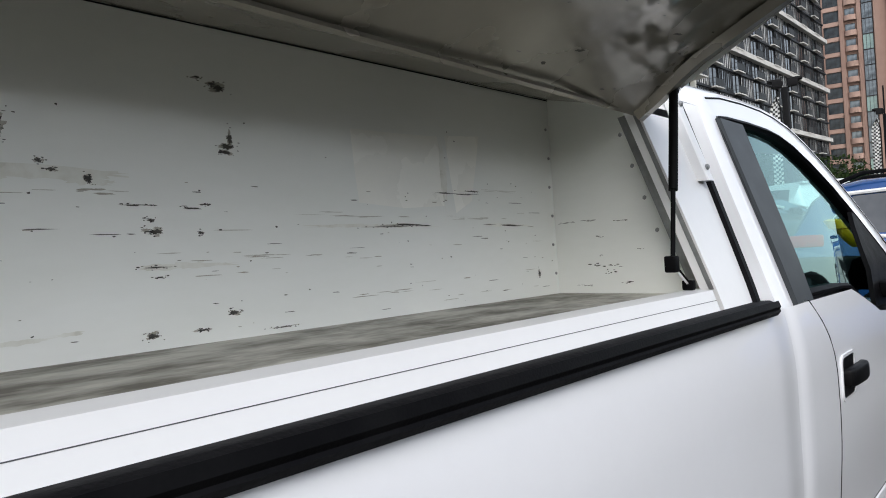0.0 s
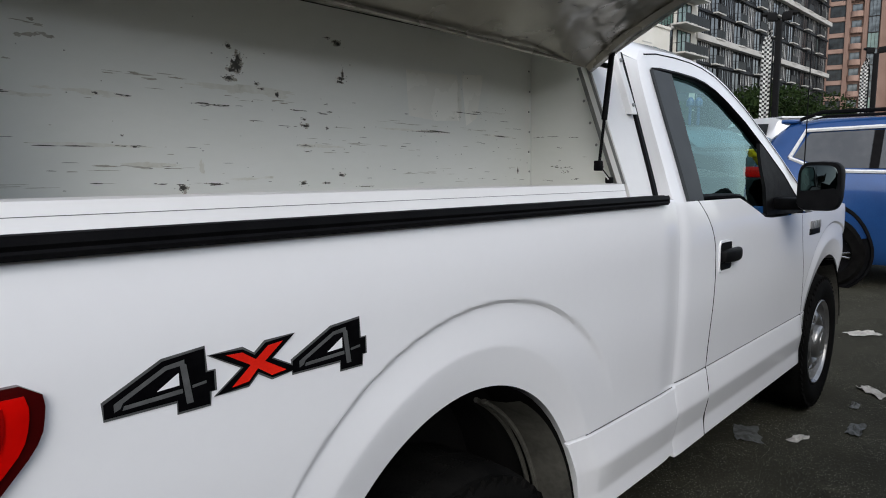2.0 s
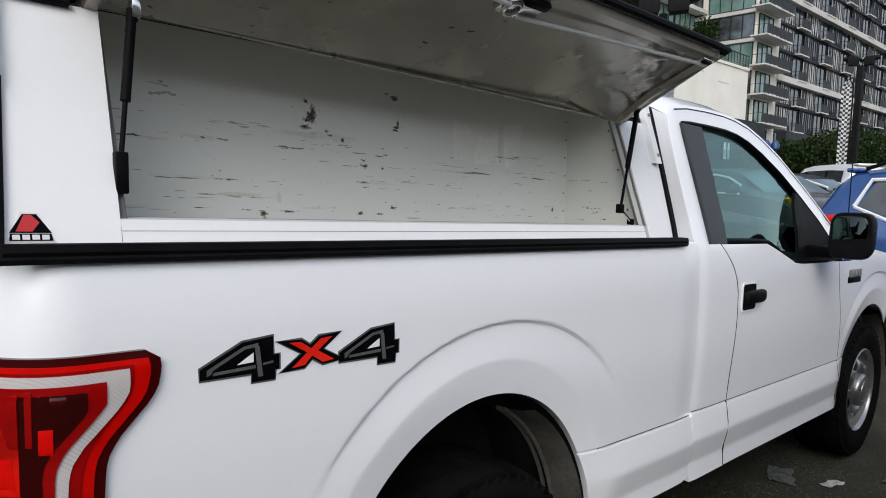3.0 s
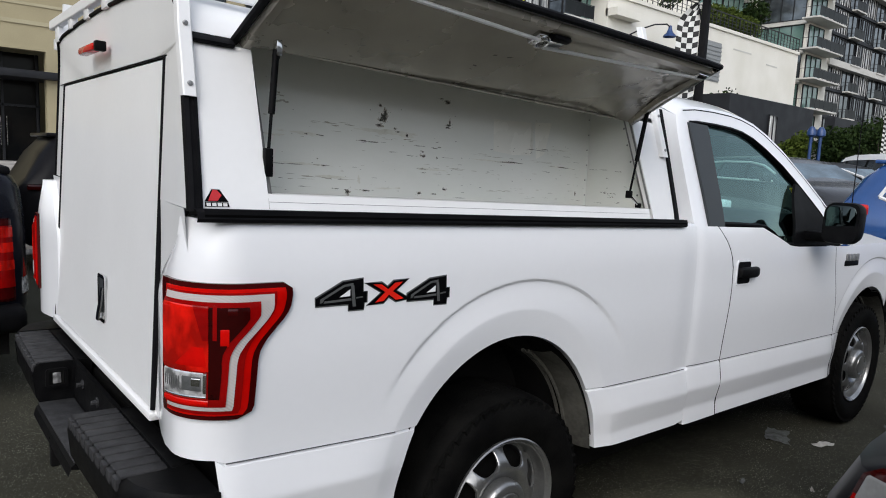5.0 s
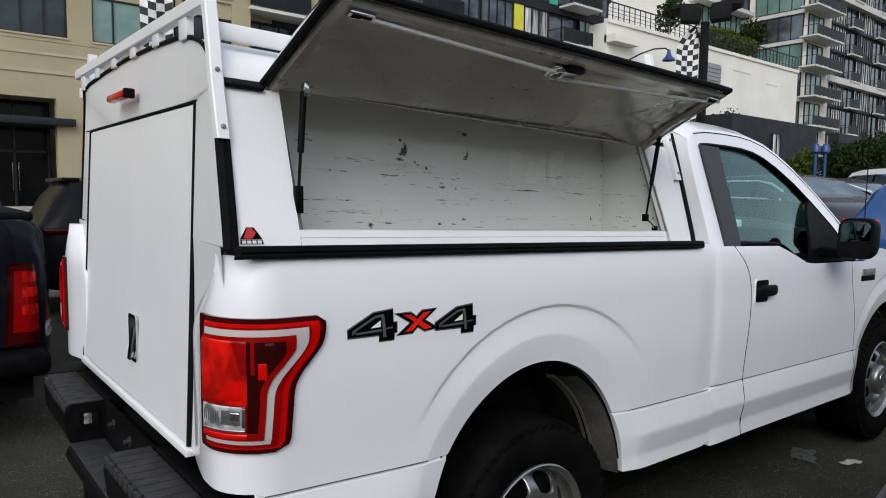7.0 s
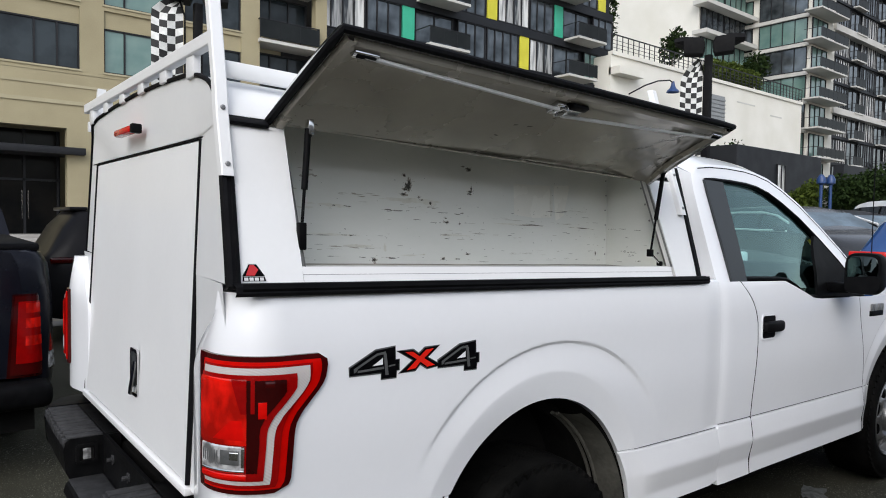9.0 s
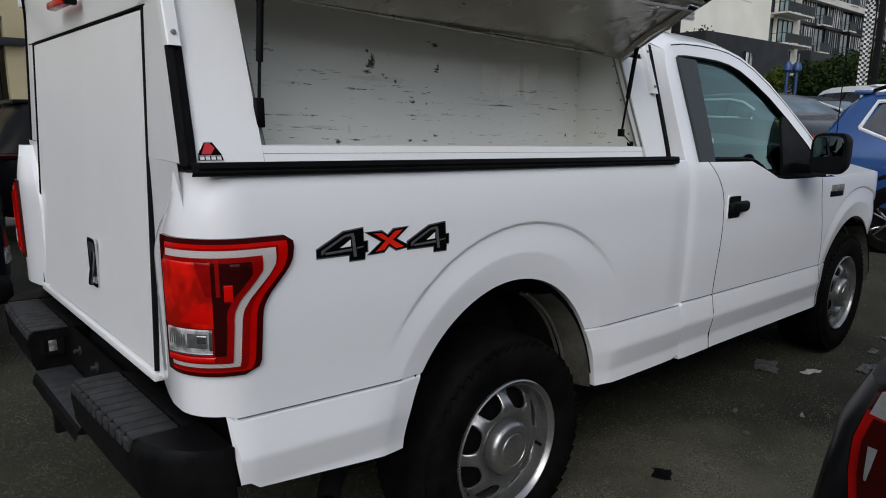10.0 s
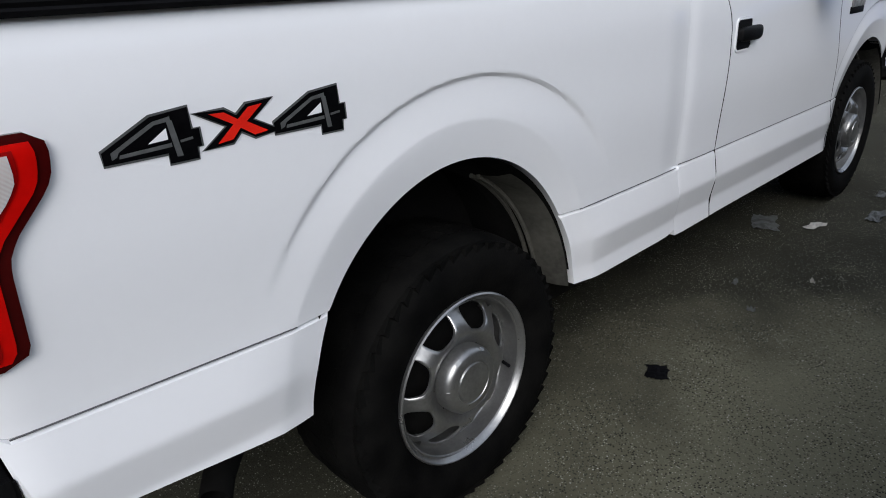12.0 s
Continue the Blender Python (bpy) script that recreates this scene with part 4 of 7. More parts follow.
box(b, -0.85, 3.9, 1.38, 1.48, 0.42, 0.60, 0.01)
box(b, 0.5, 2.6, 0.12, 1.9, 0.50, 0.56, 0.01)
box(b, -0.95, -0.5, 0.10, 1.93, 0.62, 0.66, 0.01)
# next three boxes are unseen, added to block light under the truck
box(b, -0.9, 3.6, 0.42, 1.61, 0.58, 0.64, 0.01)
box(b, 0.6, 2.5, 0.30, 1.73, 0.26, 0.50, 0.03)
box(b, -0.90, -0.42, 0.50, 1.50, 0.29, 0.58, 0.06)
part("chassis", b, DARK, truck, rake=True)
b = nb()
tube(b, [(0.0, 0.15, 0.385), (0.0, 1.88, 0.385)], 0.055, 12)
part("axle", b, DARK, truck)
b = nb()
tube(b, [(WB, 0.15, 0.385), (WB, 1.88, 0.385)], 0.05, 12)
part("axle", b, DARK, truck)
b = nb()
tube(b, [(0.3, 0.45, 0.44), (-0.3, 0.42, 0.44), (-0.45, 0.36, 0.43), (-0.62, 0.18, 0.425), (-0.655, 0.13, 0.42)], 0.034, 16, cap=False)
tube(b, [(-0.655, 0.13, 0.42), (-0.62, 0.18, 0.425), (-0.45, 0.36, 0.43)], 0.030, 16, cap=False)
exhaust = part("exhaust_pipe", b, DARK, truck, "dark exhaust pipe")
b = nb()
tube(b, [(-0.662, 0.122, 0.4195), (-0.632, 0.163, 0.4228)], 0.0325, 16, cap=False)
part("pipe_tip", b, DARK, exhaust, "dull brown pipe end")

# rear bumper with ribbed steps
SEC = [(-0.93, 0.70), (-1.125, 0.70), (-1.140, 0.688), (-1.148, 0.66), (-1.14, 0.58), (-1.115, 0.53), (-1.08, 0.51), (-0.93, 0.51)]


def bumper_reach(y):
    """How far back the bumper stands, from none to full, by its distance to the truck's side."""
    return along([(0.03, 0.10), (0.045, 0.32), (0.07, 0.52), (0.11, 0.72), (0.16, 0.86), (0.24, 0.94), (0.45, 0.98), (0.75, 1.0)], min(y, 2 * MID - y))


def bumper_rows(ys, drop, grow=0.0):
    rows = []
    for y in ys:
        k = bumper_reach(y)
        rows.append([(lerp(-0.955, min(x, -0.955), k) - grow, y, (min(z, 0.68 - drop) + 0.07 * max(0.0, 0.9 - k) if z < 0.6 else z - drop) + (grow if z > 0.6 else -grow)) for x, z in SEC])
    return rows


b = nb()
PADS = ((0.035, 0.70), (2 * MID - 0.70, 2 * MID - 0.035))
for y0, y1 in PADS:
    loft(b, bumper_rows(spaced(y0, y1, 0.018), 0.0), closed=True, cap=True)
loft(b, bumper_rows(spaced(PADS[0][1], PADS[1][0], 0.1), 0.145), closed=True, cap=True)
bumper = part("rear_bumper", b, BUMPER, truck, "black plastic rear bumper with step pads", rake=True)
for y0, y1 in ((0.032, 0.205), (2 * MID - 0.205, 2 * MID - 0.032)):
    b = nb()
    loft(b, bumper_rows(spaced(y0, y1, 0.012), 0.0, 0.006), closed=True, cap=True)
    part("bumper_end", b, BUMPER, bumper, "smooth black bumper end cap", rake=True)
for y0, y1 in ((0.215, 0.70), (2 * MID - 0.70, 2 * MID - 0.215)):
    for y in spaced(y0 + 0.026, y1 - 0.022, 0.049):
        out_x = lerp(-0.955, -1.136, bumper_reach(y))
        b = nb()
        box(b, out_x, -1.015, y - 0.021, y + 0.021, 0.696, 0.7055, 0.004)
        rib = part("step_rib", b, STEP, bumper, rake=True)
        b = nb()
        box(b, out_x - 0.011, out_x + 0.004, y - 0.018, y + 0.018, 0.668, 0.699, 0.004)
        part("rib_nose", b, STEP, bumper, rake=True)
    b = nb()
    box(b, -1.008, -0.957, y0 + 0.004, y1 - 0.004, 0.696, 0.7035, 0.003)
    part("step_strip", b, BUMPER, bumper, "smooth black strip beside the ribs", rake=True)
b = nb()
box(b, -1.132, -1.018, PADS[0][1] + 0.004, PADS[1][0] - 0.004, 0.551, 0.559, 0.003)
part("recess_floor", b, STEP, bumper, "dusty grey floor of the plate recess", rake=True)
for y, s in ((PADS[0][1] + 0.002, 1), (PADS[1][0] - 0.002, -1)):
    b = nb()
    ring_plate(b, rounded(-1.108, -1.036, 0.606, 0.678, 0.012), rounded(-1.097, -1.047, 0.617, 0.667, 0.006), lambda u, v, h, y=y, s=s: (u, y + s * h, v), 0.010)
    part("light_housing", b, BUMPER, bumper, "raised black lamp frame", rake=True)
    b = nb()
    box(b, -1.096, -1.048, y, y + s * 0.003, 0.618, 0.666)
    part("light_well", b, DARK, bumper, rake=True)
    b = nb()
    box(b, -1.085, -1.058, y + s * 0.002, y + s * 0.007, 0.622, 0.662, 0.003)
    part("plate_light", b, LAMP_CLEAR, bumper, "clear number-plate light", rake=True)
for y in (0.93, 1.14):
    b = nb()
    tube(b, [(-1.012, y, 0.648), (-1.036, y, 0.648)], 0.008, 8)
    tube(b, [(-1.012, y, 0.648), (-1.020, y, 0.648)], 0.017, 8)
    part("bumper_bolt", b, STEP, bumper, rake=True)
b = nb()
box(b, -1.015, -1.0, 0.60, 1.40, 0.52, 0.70)
part("bumper_back", b, BUMPER, truck, rake=True)
b = nb()
box(b, -1.145, -1.03, 0.985, 1.012, 0.43, 0.535, 0.008)
part("tow_hitch", b, DARK, truck, rake=True)

# cab interior
b = nb()
box(b, 1.10, 2.55, 0.16, 1.87, 0.60, 0.66)
part("cab_floor", b, DARK, truck, rake=True)
for y0 in (0.22, 0.80, 1.28):
    w = 0.50 if y0 != 0.80 else 0.42
    b = nb()
    box(b, 1.32, 1.82, y0, y0 + w, 0.80, 0.98, 0.05, 3)
    part("seat_cushion", b, SEAT, truck, rake=True)
    b = nb()
    rows = []
    for z, x, t, k in ((0.92, 1.34, 0.15, 1), (1.15, 1.29, 0.15, 1), (1.38, 1.235, 0.13, 0.94), (1.45, 1.215, 0.10, 0.8)):
        rows.append([(x + t * 0.5 * math.cos(a) + t * 0.3, y0 + w / 2 + w / 2 * k * math.copysign(abs(math.sin(a)) ** 0.5, math.sin(a)), z) for a in [2 * math.pi * j / 20 for j in range(20)]])
    loft(b, rows, closed=True, cap=True)
    part("seat_back", b, SEAT, truck, "dark grey cloth seat back", rake=True)
    if y0 != 0.80:
        b = nb()
        box(b, 1.205, 1.29, y0 + 0.12, y0 + 0.38, 1.47, 1.62, 0.035, 3)
        part("headrest", b, SEAT, truck, "dark grey headrest", rake=True)
b = nb()
rows = []
for y in spaced(0.12, 1.91, 0.1):
    rows.append([(2.64, y, 1.25), (2.46, y, 1.35), (2.34, y, 1.39), (2.18, y, 1.40), (2.03, y, 1.39), (1.965, y, 1.35), (1.97, y, 1.12), (2.12, y, 0.92), (2.55, y, 0.80)])
loft(b, rows)
part("dashboard", b, BLACK, truck, "black dashboard", rake=True)
b = nb()
rows = []
for x in spaced(1.19, 2.52, 0.1):
    rows.append([(x, 0.085, 0.62), (x, 0.100, 0.95), (x, 0.135, 0.97), (x, 0.135, 1.03), (x, 0.105, 1.06), (x, 0.100, 1.30 if x < 1.75 else 1.225), (x, 0.085, 1.325 if x < 1.75 else 1.230)])
loft(b, rows)
both_sides("door_lining", b, SEAT, "dark grey inner door panel")
b = nb()
wc = Vector((1.90, 1.46, 1.20))
pts = [wc + Vector((0.07 * math.sin(t), 0.185 * math.cos(t), 0.175 * math.sin(t))) for t in [2 * math.pi * k / 32 for k in range(33)]]
tube(b, pts, 0.015, 8)
tube(b, [wc + Vector((0, -0.17, 0)), wc, wc + Vector((0, 0.17, 0))], 0.02, 8)
tube(b, [wc, wc + Vector((0.2, 0, -0.1))], 0.03, 8)
part("steering_wheel", b, BLACK, truck, "black steering wheel", rake=True)
# stand-in for an unidentified yellow object beyond the glass; its stem is added
b = nb()
rows = []
for s, w, hh in ((0.0, 0.022, 0.03), (0.008, 0.042, 0.05), (0.05, 0.044, 0.05), (0.056, 0.032, 0.04), (0.11, 0.030, 0.036), (0.15, 0.022, 0.018)):
    rows.append([(2.42 + 0.5 * hh * math.cos(t), 0.250 - 0.5 * s + w * math.sin(t), 1.535 - s * 0.72) for t in [2 * math.pi * k / 14 for k in range(14)]])
loft(b, rows, closed=True, cap=True)
part("yellow_stand_in", b, YELLOW, truck, "yellow stand-in on the dashboard for an unknown object farther off", rake=True)
b = nb()
tube(b, [(2.42, 0.14, 1.44), (2.43, 0.145, 1.40), (2.44, 0.15, 1.34)], 0.005, 8)
part("stand_in_stem", b, SEAM_AND_SHADE, truck, rake=True)
b = nb()
tube(b, [(3.0, 0.16, 1.20), (3.005, 0.16, 2.02)], 0.003, 6)
part("antenna", b, RUBBER, truck, "thin black radio antenna")


# ---- canopy on the bed ----
canopy = root("truck_canopy", "white contractor canopy with an open side lid on the truck bed", "truck canopy", (0, MID, 1.34))
OPEN_L, OPEN_R, OPEN_B, OPEN_T = -0.832, 0.725, 1.392, 1.735


def cap_y(z):
    """Outer side of the canopy, by level height."""
    return along([(1.33, 0.052), (1.40, 0.075), (1.75, 0.205), (1.80, 0.225)], z)


def cap_back(z):
    return along([(1.33, -1.018), (1.90, -0.975)], z)


def door_x(z):
    return along([(0.79, -1.002), (1.72, -0.958)], z)


def cap_front(z):
    return along([(1.33, 0.902), (1.80, 0.974)], z)


PROFILE = [(cap_y(1.352), 1.352), (cap_y(OPEN_B), OPEN_B), (cap_y(1.57), 1.57), (cap_y(OPEN_T), OPEN_T), (0.224, 1.785), (0.242, 1.808), (0.268, 1.830), (0.305, 1.850), (0.36, 1.868), (0.45, 1.886), (0.70, 1.899), (MID, 1.905)]


FAR_BEND = 0.24
full = PROFILE + [(2 * MID - y, z) for y, z in PROFILE[-2::-1]]
b = nb()
# near side: rear post, front post, sill under the opening; then everything above it and the far side
low = PROFILE[:4]
loft(b, [[(cap_back(z), y, z) for y, z in low], [(lerp(cap_back(z), OPEN_L, 0.5), y, z) for y, z in low], [(OPEN_L + 0.03 * (z - OPEN_B), y, z) for y, z in low], [(OPEN_L + 0.03 * (z - OPEN_B), y + 0.03, z) for y, z in low]])
loft(b, [[(OPEN_R + 0.02, y + 0.03, z) for y, z in low], [(OPEN_R + 0.02, y, z) for y, z in low], [(lerp(OPEN_R, cap_front(z), 0.5), y, z) for y, z in low], [(cap_front(z), y, z) for y, z in low]])
rest = [(0.2085, 1.754)] + full[4:]
loft(b, [[(lerp(cap_back(z) + FAR_BEND * max(0.0, y - 1.62), cap_front(z), k / 10), y, z) for y, z in rest] for k in range(11)])
part("canopy_shell", b, WHITE_CAP, canopy, "white fibreglass shell", rake=True)
b = nb()
loft(b, [[(x, y, z) for y, z in PROFILE[:2]] + [(x, cap_y(OPEN_B) + 0.035, OPEN_B + 0.002), (x, cap_y(OPEN_B) + 0.035, OPEN_B - 0.012)] for x in (OPEN_L, 0, OPEN_R)])
part("sill", b, WHITE_CAP, canopy, "white sill under the opening", rake=True)
b = nb()
tube(b, [(OPEN_L, cap_y(1.375) - 0.0005, 1.374), (OPEN_R, cap_y(1.375) - 0.0005, 1.374)], 0.0005, 6)
part("sill_joint", b, SEAM_AND_SHADE, canopy, "fine dark joint", rake=True)
# front wall
b = nb()
ring = [(cap_front(min(z, 1.8)) - 0.004, y, z) for y, z in full]
b.faces.new([b.verts.new(p) for p in ring])
part("front_wall", b, WHITE_CAP, canopy, rake=True)
# rear wall with the tall rear door, which reaches down to the bumper
b = nb()
ring = [(cap_back(z) + FAR_BEND * max(0.0, y - 1.62), y, z) for y, z in full]
outer_r = [p for p in ring if p[1] < MID + 1e-6]
outer_l = [p for p in ring if p[1] > MID - 1e-6][::-1]
loft(b, [outer_r, [(door_x(min(p[2], 1.72)), 0.405 if i < 4 else lerp(0.405, MID, (i - 3) / 8), min(p[2], 1.72)) for i, p in enumerate(outer_r)]])
bl = nb()
loft(bl, [outer_l, [(door_x(min(p[2], 1.72)), 1.625 if i < 4 else lerp(1.625, MID, (i - 3) / 8), min(p[2], 1.72)) for i, p in enumerate(outer_l)]])
part("rear_frame", b, WHITE_CAP, canopy, rake=True)
part("rear_frame", bl, WHITE_CAP, canopy, rake=True)
for s in (0, 1):
    b = nb()
    rows = []
    for k in (0.0, 0.27, 0.5, 0.75, 1.0):
        row = []
        for z in spaced(0.78, 1.352, 0.05):
            q = lerp(0.10, 0.398 if s == 0 else 2 * MID - along([(0.793, 1.674), (1.712, 1.632)], z), k)
            bend = 0.0 if s == 0 else FAR_BEND * max(0.0, 2 * MID - q - 1.66)
            row.append((lerp(door_x(z) + 0.006, lerp(cap_back(1.352), door_x(1.352), k), (z - 0.78) / 0.572) + bend, q if s == 0 else 2 * MID - q, z))
        rows.append(row)
    loft(b, rows)
    part("door_post", b, WHITE_CAP, canopy, rake=True)
b = nb()
box(b, -1.012, -0.97, 0.384, 1.676, 0.765, 0.788, 0.004)
part("door_frame", b, WHITE_CAP, canopy, rake=True)
b = nb()


rows = []
for z in (0.793, 0.798, 1.0, 1.2, 1.34, 1.5, 1.62, 1.707, 1.712):
    d = 0.0 if 0.794 < z < 1.71 else 0.008
    ya, yb = along([(0.793, 0.400), (1.712, 0.418)], z), along([(0.793, 1.660), (1.712, 1.618)], z)
    rows.append([(door_x(z) + 0.02, ya, z)] + [(door_x(z) + d + 0.0, lerp(ya, yb, k / 10), z) for k in range(11)] + [(door_x(z) + 0.02, yb, z)])
loft(b, rows)
rear_door = part("rear_door", b, WHITE_CAP, canopy, "tall white rear door", rake=True)
for ya, yb in ((0.393, 0.411), (1.667, 1.625)):
    b = nb()
    tube(b, [(door_x(z) + 0.002, lerp(ya, yb, (z - 0.793) / 0.919), z) for z in spaced(0.793, 1.712, 0.1)], 0.007, 8)
    part("door_seal", b, RUBBER, canopy, "black rubber door seal", rake=True)
b = nb()
tube(b, [(door_x(1.716) - 0.001, 0.30, 1.716), (door_x(1.716) - 0.001, 1.70, 1.716)], 0.002, 6)
part("door_seal", b, RUBBER, canopy, rake=True)
hx = door_x(1.0) - 0.001
b = nb()
ring_plate(b, rounded(0.885, 0.972, 0.918, 1.074, 0.016), rounded(0.897, 0.960, 0.930, 1.062, 0.010), lambda u, v, h: (hx - h, u, v), 0.007)
part("door_latch", b, CHROME, rear_door, "chrome latch frame", rake=True)
b = nb()
plate(b, [rounded(0.897, 0.960, 0.930, 1.062, 0.010)], lambda u, v, h: (hx - h, u, v), 0.0015)
part("latch_pocket", b, PILLAR, rear_door, "dark latch pocket", rake=True)
b = nb()
rows = []
for z, dx, w in ((1.030, 0.001, 0.010), (1.005, 0.004, 0.014), (0.975, 0.009, 0.017), (0.945, 0.014, 0.018), (0.925, 0.017, 0.014)):
    rows.append([(hx - dx - t, 0.930 + u * w, z) for u, t in ((-1, 0), (-0.9, 0.004), (0.9, 0.004), (1, 0), (0.9, -0.003), (-0.9, -0.003))])
loft(b, rows, closed=True, cap=True)
part("latch_lever", b, CHROME, rear_door, "chrome pull lever", rake=True)
# rear outline trim
b = nb()
pts = [(cap_back(z) - 0.001 + FAR_BEND * max(0.0, y - 1.62), y, z) for y, z in full]
tube(b, pts, 0.0065, 8)
part("rear_trim", b, RUBBER, canopy, "black rubber edge along the rear", rake=True)
b = nb()
ZT = spaced(1.35, 1.60, 0.05)
loft(b, [[(cap_back(z) + dx, cap_y(z) - h, z) for z in ZT] for dx, h in ((-0.008, -0.004), (-0.006, 0.012), (0.004, 0.014), (0.006, 0.008), (0.014, 0.008), (0.016, 0.012), (0.024, 0.010), (0.026, -0.002))])
part("corner_trim", b, RUBBER, canopy, "black rubber corner strip", rake=True)
b = nb()
loft(b, [[(cap_front(z) - d, cap_y(z) - h, z) for z in spaced(1.34, 1.80, 0.05)] for d, h in ((0.016, 0.0), (0.014, 0.009), (-0.004, 0.009), (-0.006, -0.01))])
part("front_trim", b, RUBBER, canopy, "black rubber strip against the cab", rake=True)
# black rail seal between canopy and bed
b = nb()
rail = [(0.026, 1.328), (0.020, 1.336), (0.024, 1.350), (0.040, 1.357), (0.060, 1.356), (0.075, 1.340)]
loft(b, [[(x, y, z) for y, z in rail] for x in spaced(-1.015, 0.925, 0.1)] + [[(0.955, y + 0.025, lerp(z, 1.335, 0.6)) for y, z in rail]])
part("rail_seal", b, RUBBER, canopy, "black rubber seal along the bed rail", rake=True)
b = nb()
loft(b, [[(x, y + 0.0, z) for y, z in ((0.022, 1.357), (0.018, 1.346), (0.022, 1.338))] for x in spaced(-1.0, 0.92, 0.2)])
part("seal_ridge", b, BLACK, canopy, rake=True)
# drip rail over the lid
b = nb()
loft(b, [[(x, 0.200 + dy, 1.735 + dz) for dy, dz in ((0.0, -0.006), (-0.014, -0.005), (-0.017, 0.001), (-0.010, 0.008), (0.004, 0.015), (0.01, 0.018))] for x in (-0.985, -0.92, -0.868)])
part("drip_rail", b, RUBBER, canopy, "black rubber drip rail", rake=True)

# tool box inside the opening
b = nb()
box(b, -0.90, 0.800, 0.438, 0.450, 1.375, 1.815)
part("box_back", b, PANEL, canopy, "scuffed off-white back panel", rake=True)
b = nb()
box(b, -0.90, 0.80, 0.09, 0.438, 1.355, 1.380)
part("box_floor", b, BOXFLOOR, canopy, "worn grimy box floor", rake=True)
b = nb()
END = [(cap_y(1.36) + 0.012, 1.36), (cap_y(1.735) + 0.012, 1.735), (0.245, 1.79), (0.45, 1.82), (0.45, 1.36)]
plate(b, [END], lambda u, v, h: (0.812 - h, u, v), 0.012)
part("box_end", b, PANEL, canopy, "off-white end panel with rivets", rake=True)
b = nb()
plate(b, [END], lambda u, v, h: (-0.912 + h, u, v), 0.012)
part("box_end", b, PANEL, canopy, rake=True)
b = nb()
loft(b, [[(x, 0.216, 1.746 + dz * 0.3), (x, 0.438, 1.788 + dz), (x, 0.438, 1.803 + dz), (x, 0.24, 1.777 + dz * 0.4)] for x, dz in ((-0.9, 0.004), (0, 0.011), (0.8, 0.019))], closed=True, cap=True)
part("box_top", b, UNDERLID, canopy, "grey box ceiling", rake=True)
b = nb()
tube(b, [(-0.9, 0.437, 1.790), (0.8, 0.437, 1.805)], 0.0010, 6)
part("ceiling_joint", b, RUBBER, canopy, "thin dark joint", rake=True)
b = nb()
for i in range(6):
    lathe(b, [(0.0034, 0.0), (0.0028, -0.002), (0.0005, -0.0026)], (0.790 - 0.004 * (i % 2), 0.4375, 1.425 + 0.063 * i), 8)
for i in range(5):
    m = Matrix.Translation((0.7995, 0.18 + 0.022 * i, 1.44 + 0.066 * i)) @ Matrix.Diagonal((0.003, 0.007, 0.007, 1))
    bmesh.ops.create_icosphere(b, subdivisions=1, radius=0.7, matrix=m)
tagged(part("rivet", b, GREYTRIM, canopy, "row of rivets", rake=True), kind="stuff")
# grey frame round the opening's ends
b = nb()
loft(b, [[(OPEN_R + 0.018, cap_y(z) + d, z) for z in spaced(OPEN_B, OPEN_T, 0.06)] for d in (0.004, 0.012)] + [[(OPEN_R + 0.052, cap_y(z) + 0.05, z) for z in spaced(OPEN_B, OPEN_T, 0.06)], [(OPEN_R + 0.056, cap_y(z) + 0.062, z) for z in spaced(OPEN_B, OPEN_T, 0.06)]])
part("opening_frame", b, GREYTRIM, canopy, "grey metal opening frame", rake=True)
b = nb()
loft(b, [[(OPEN_L + 0.012, cap_y(z) + d, z) for z in spaced(OPEN_B, OPEN_T, 0.06)] for d in (0.004, 0.012)] + [[(OPEN_L - 0.03, cap_y(z) + 0.06, z) for z in spaced(OPEN_B, OPEN_T, 0.06)]])
part("opening_frame", b, GREYTRIM, canopy, rake=True)


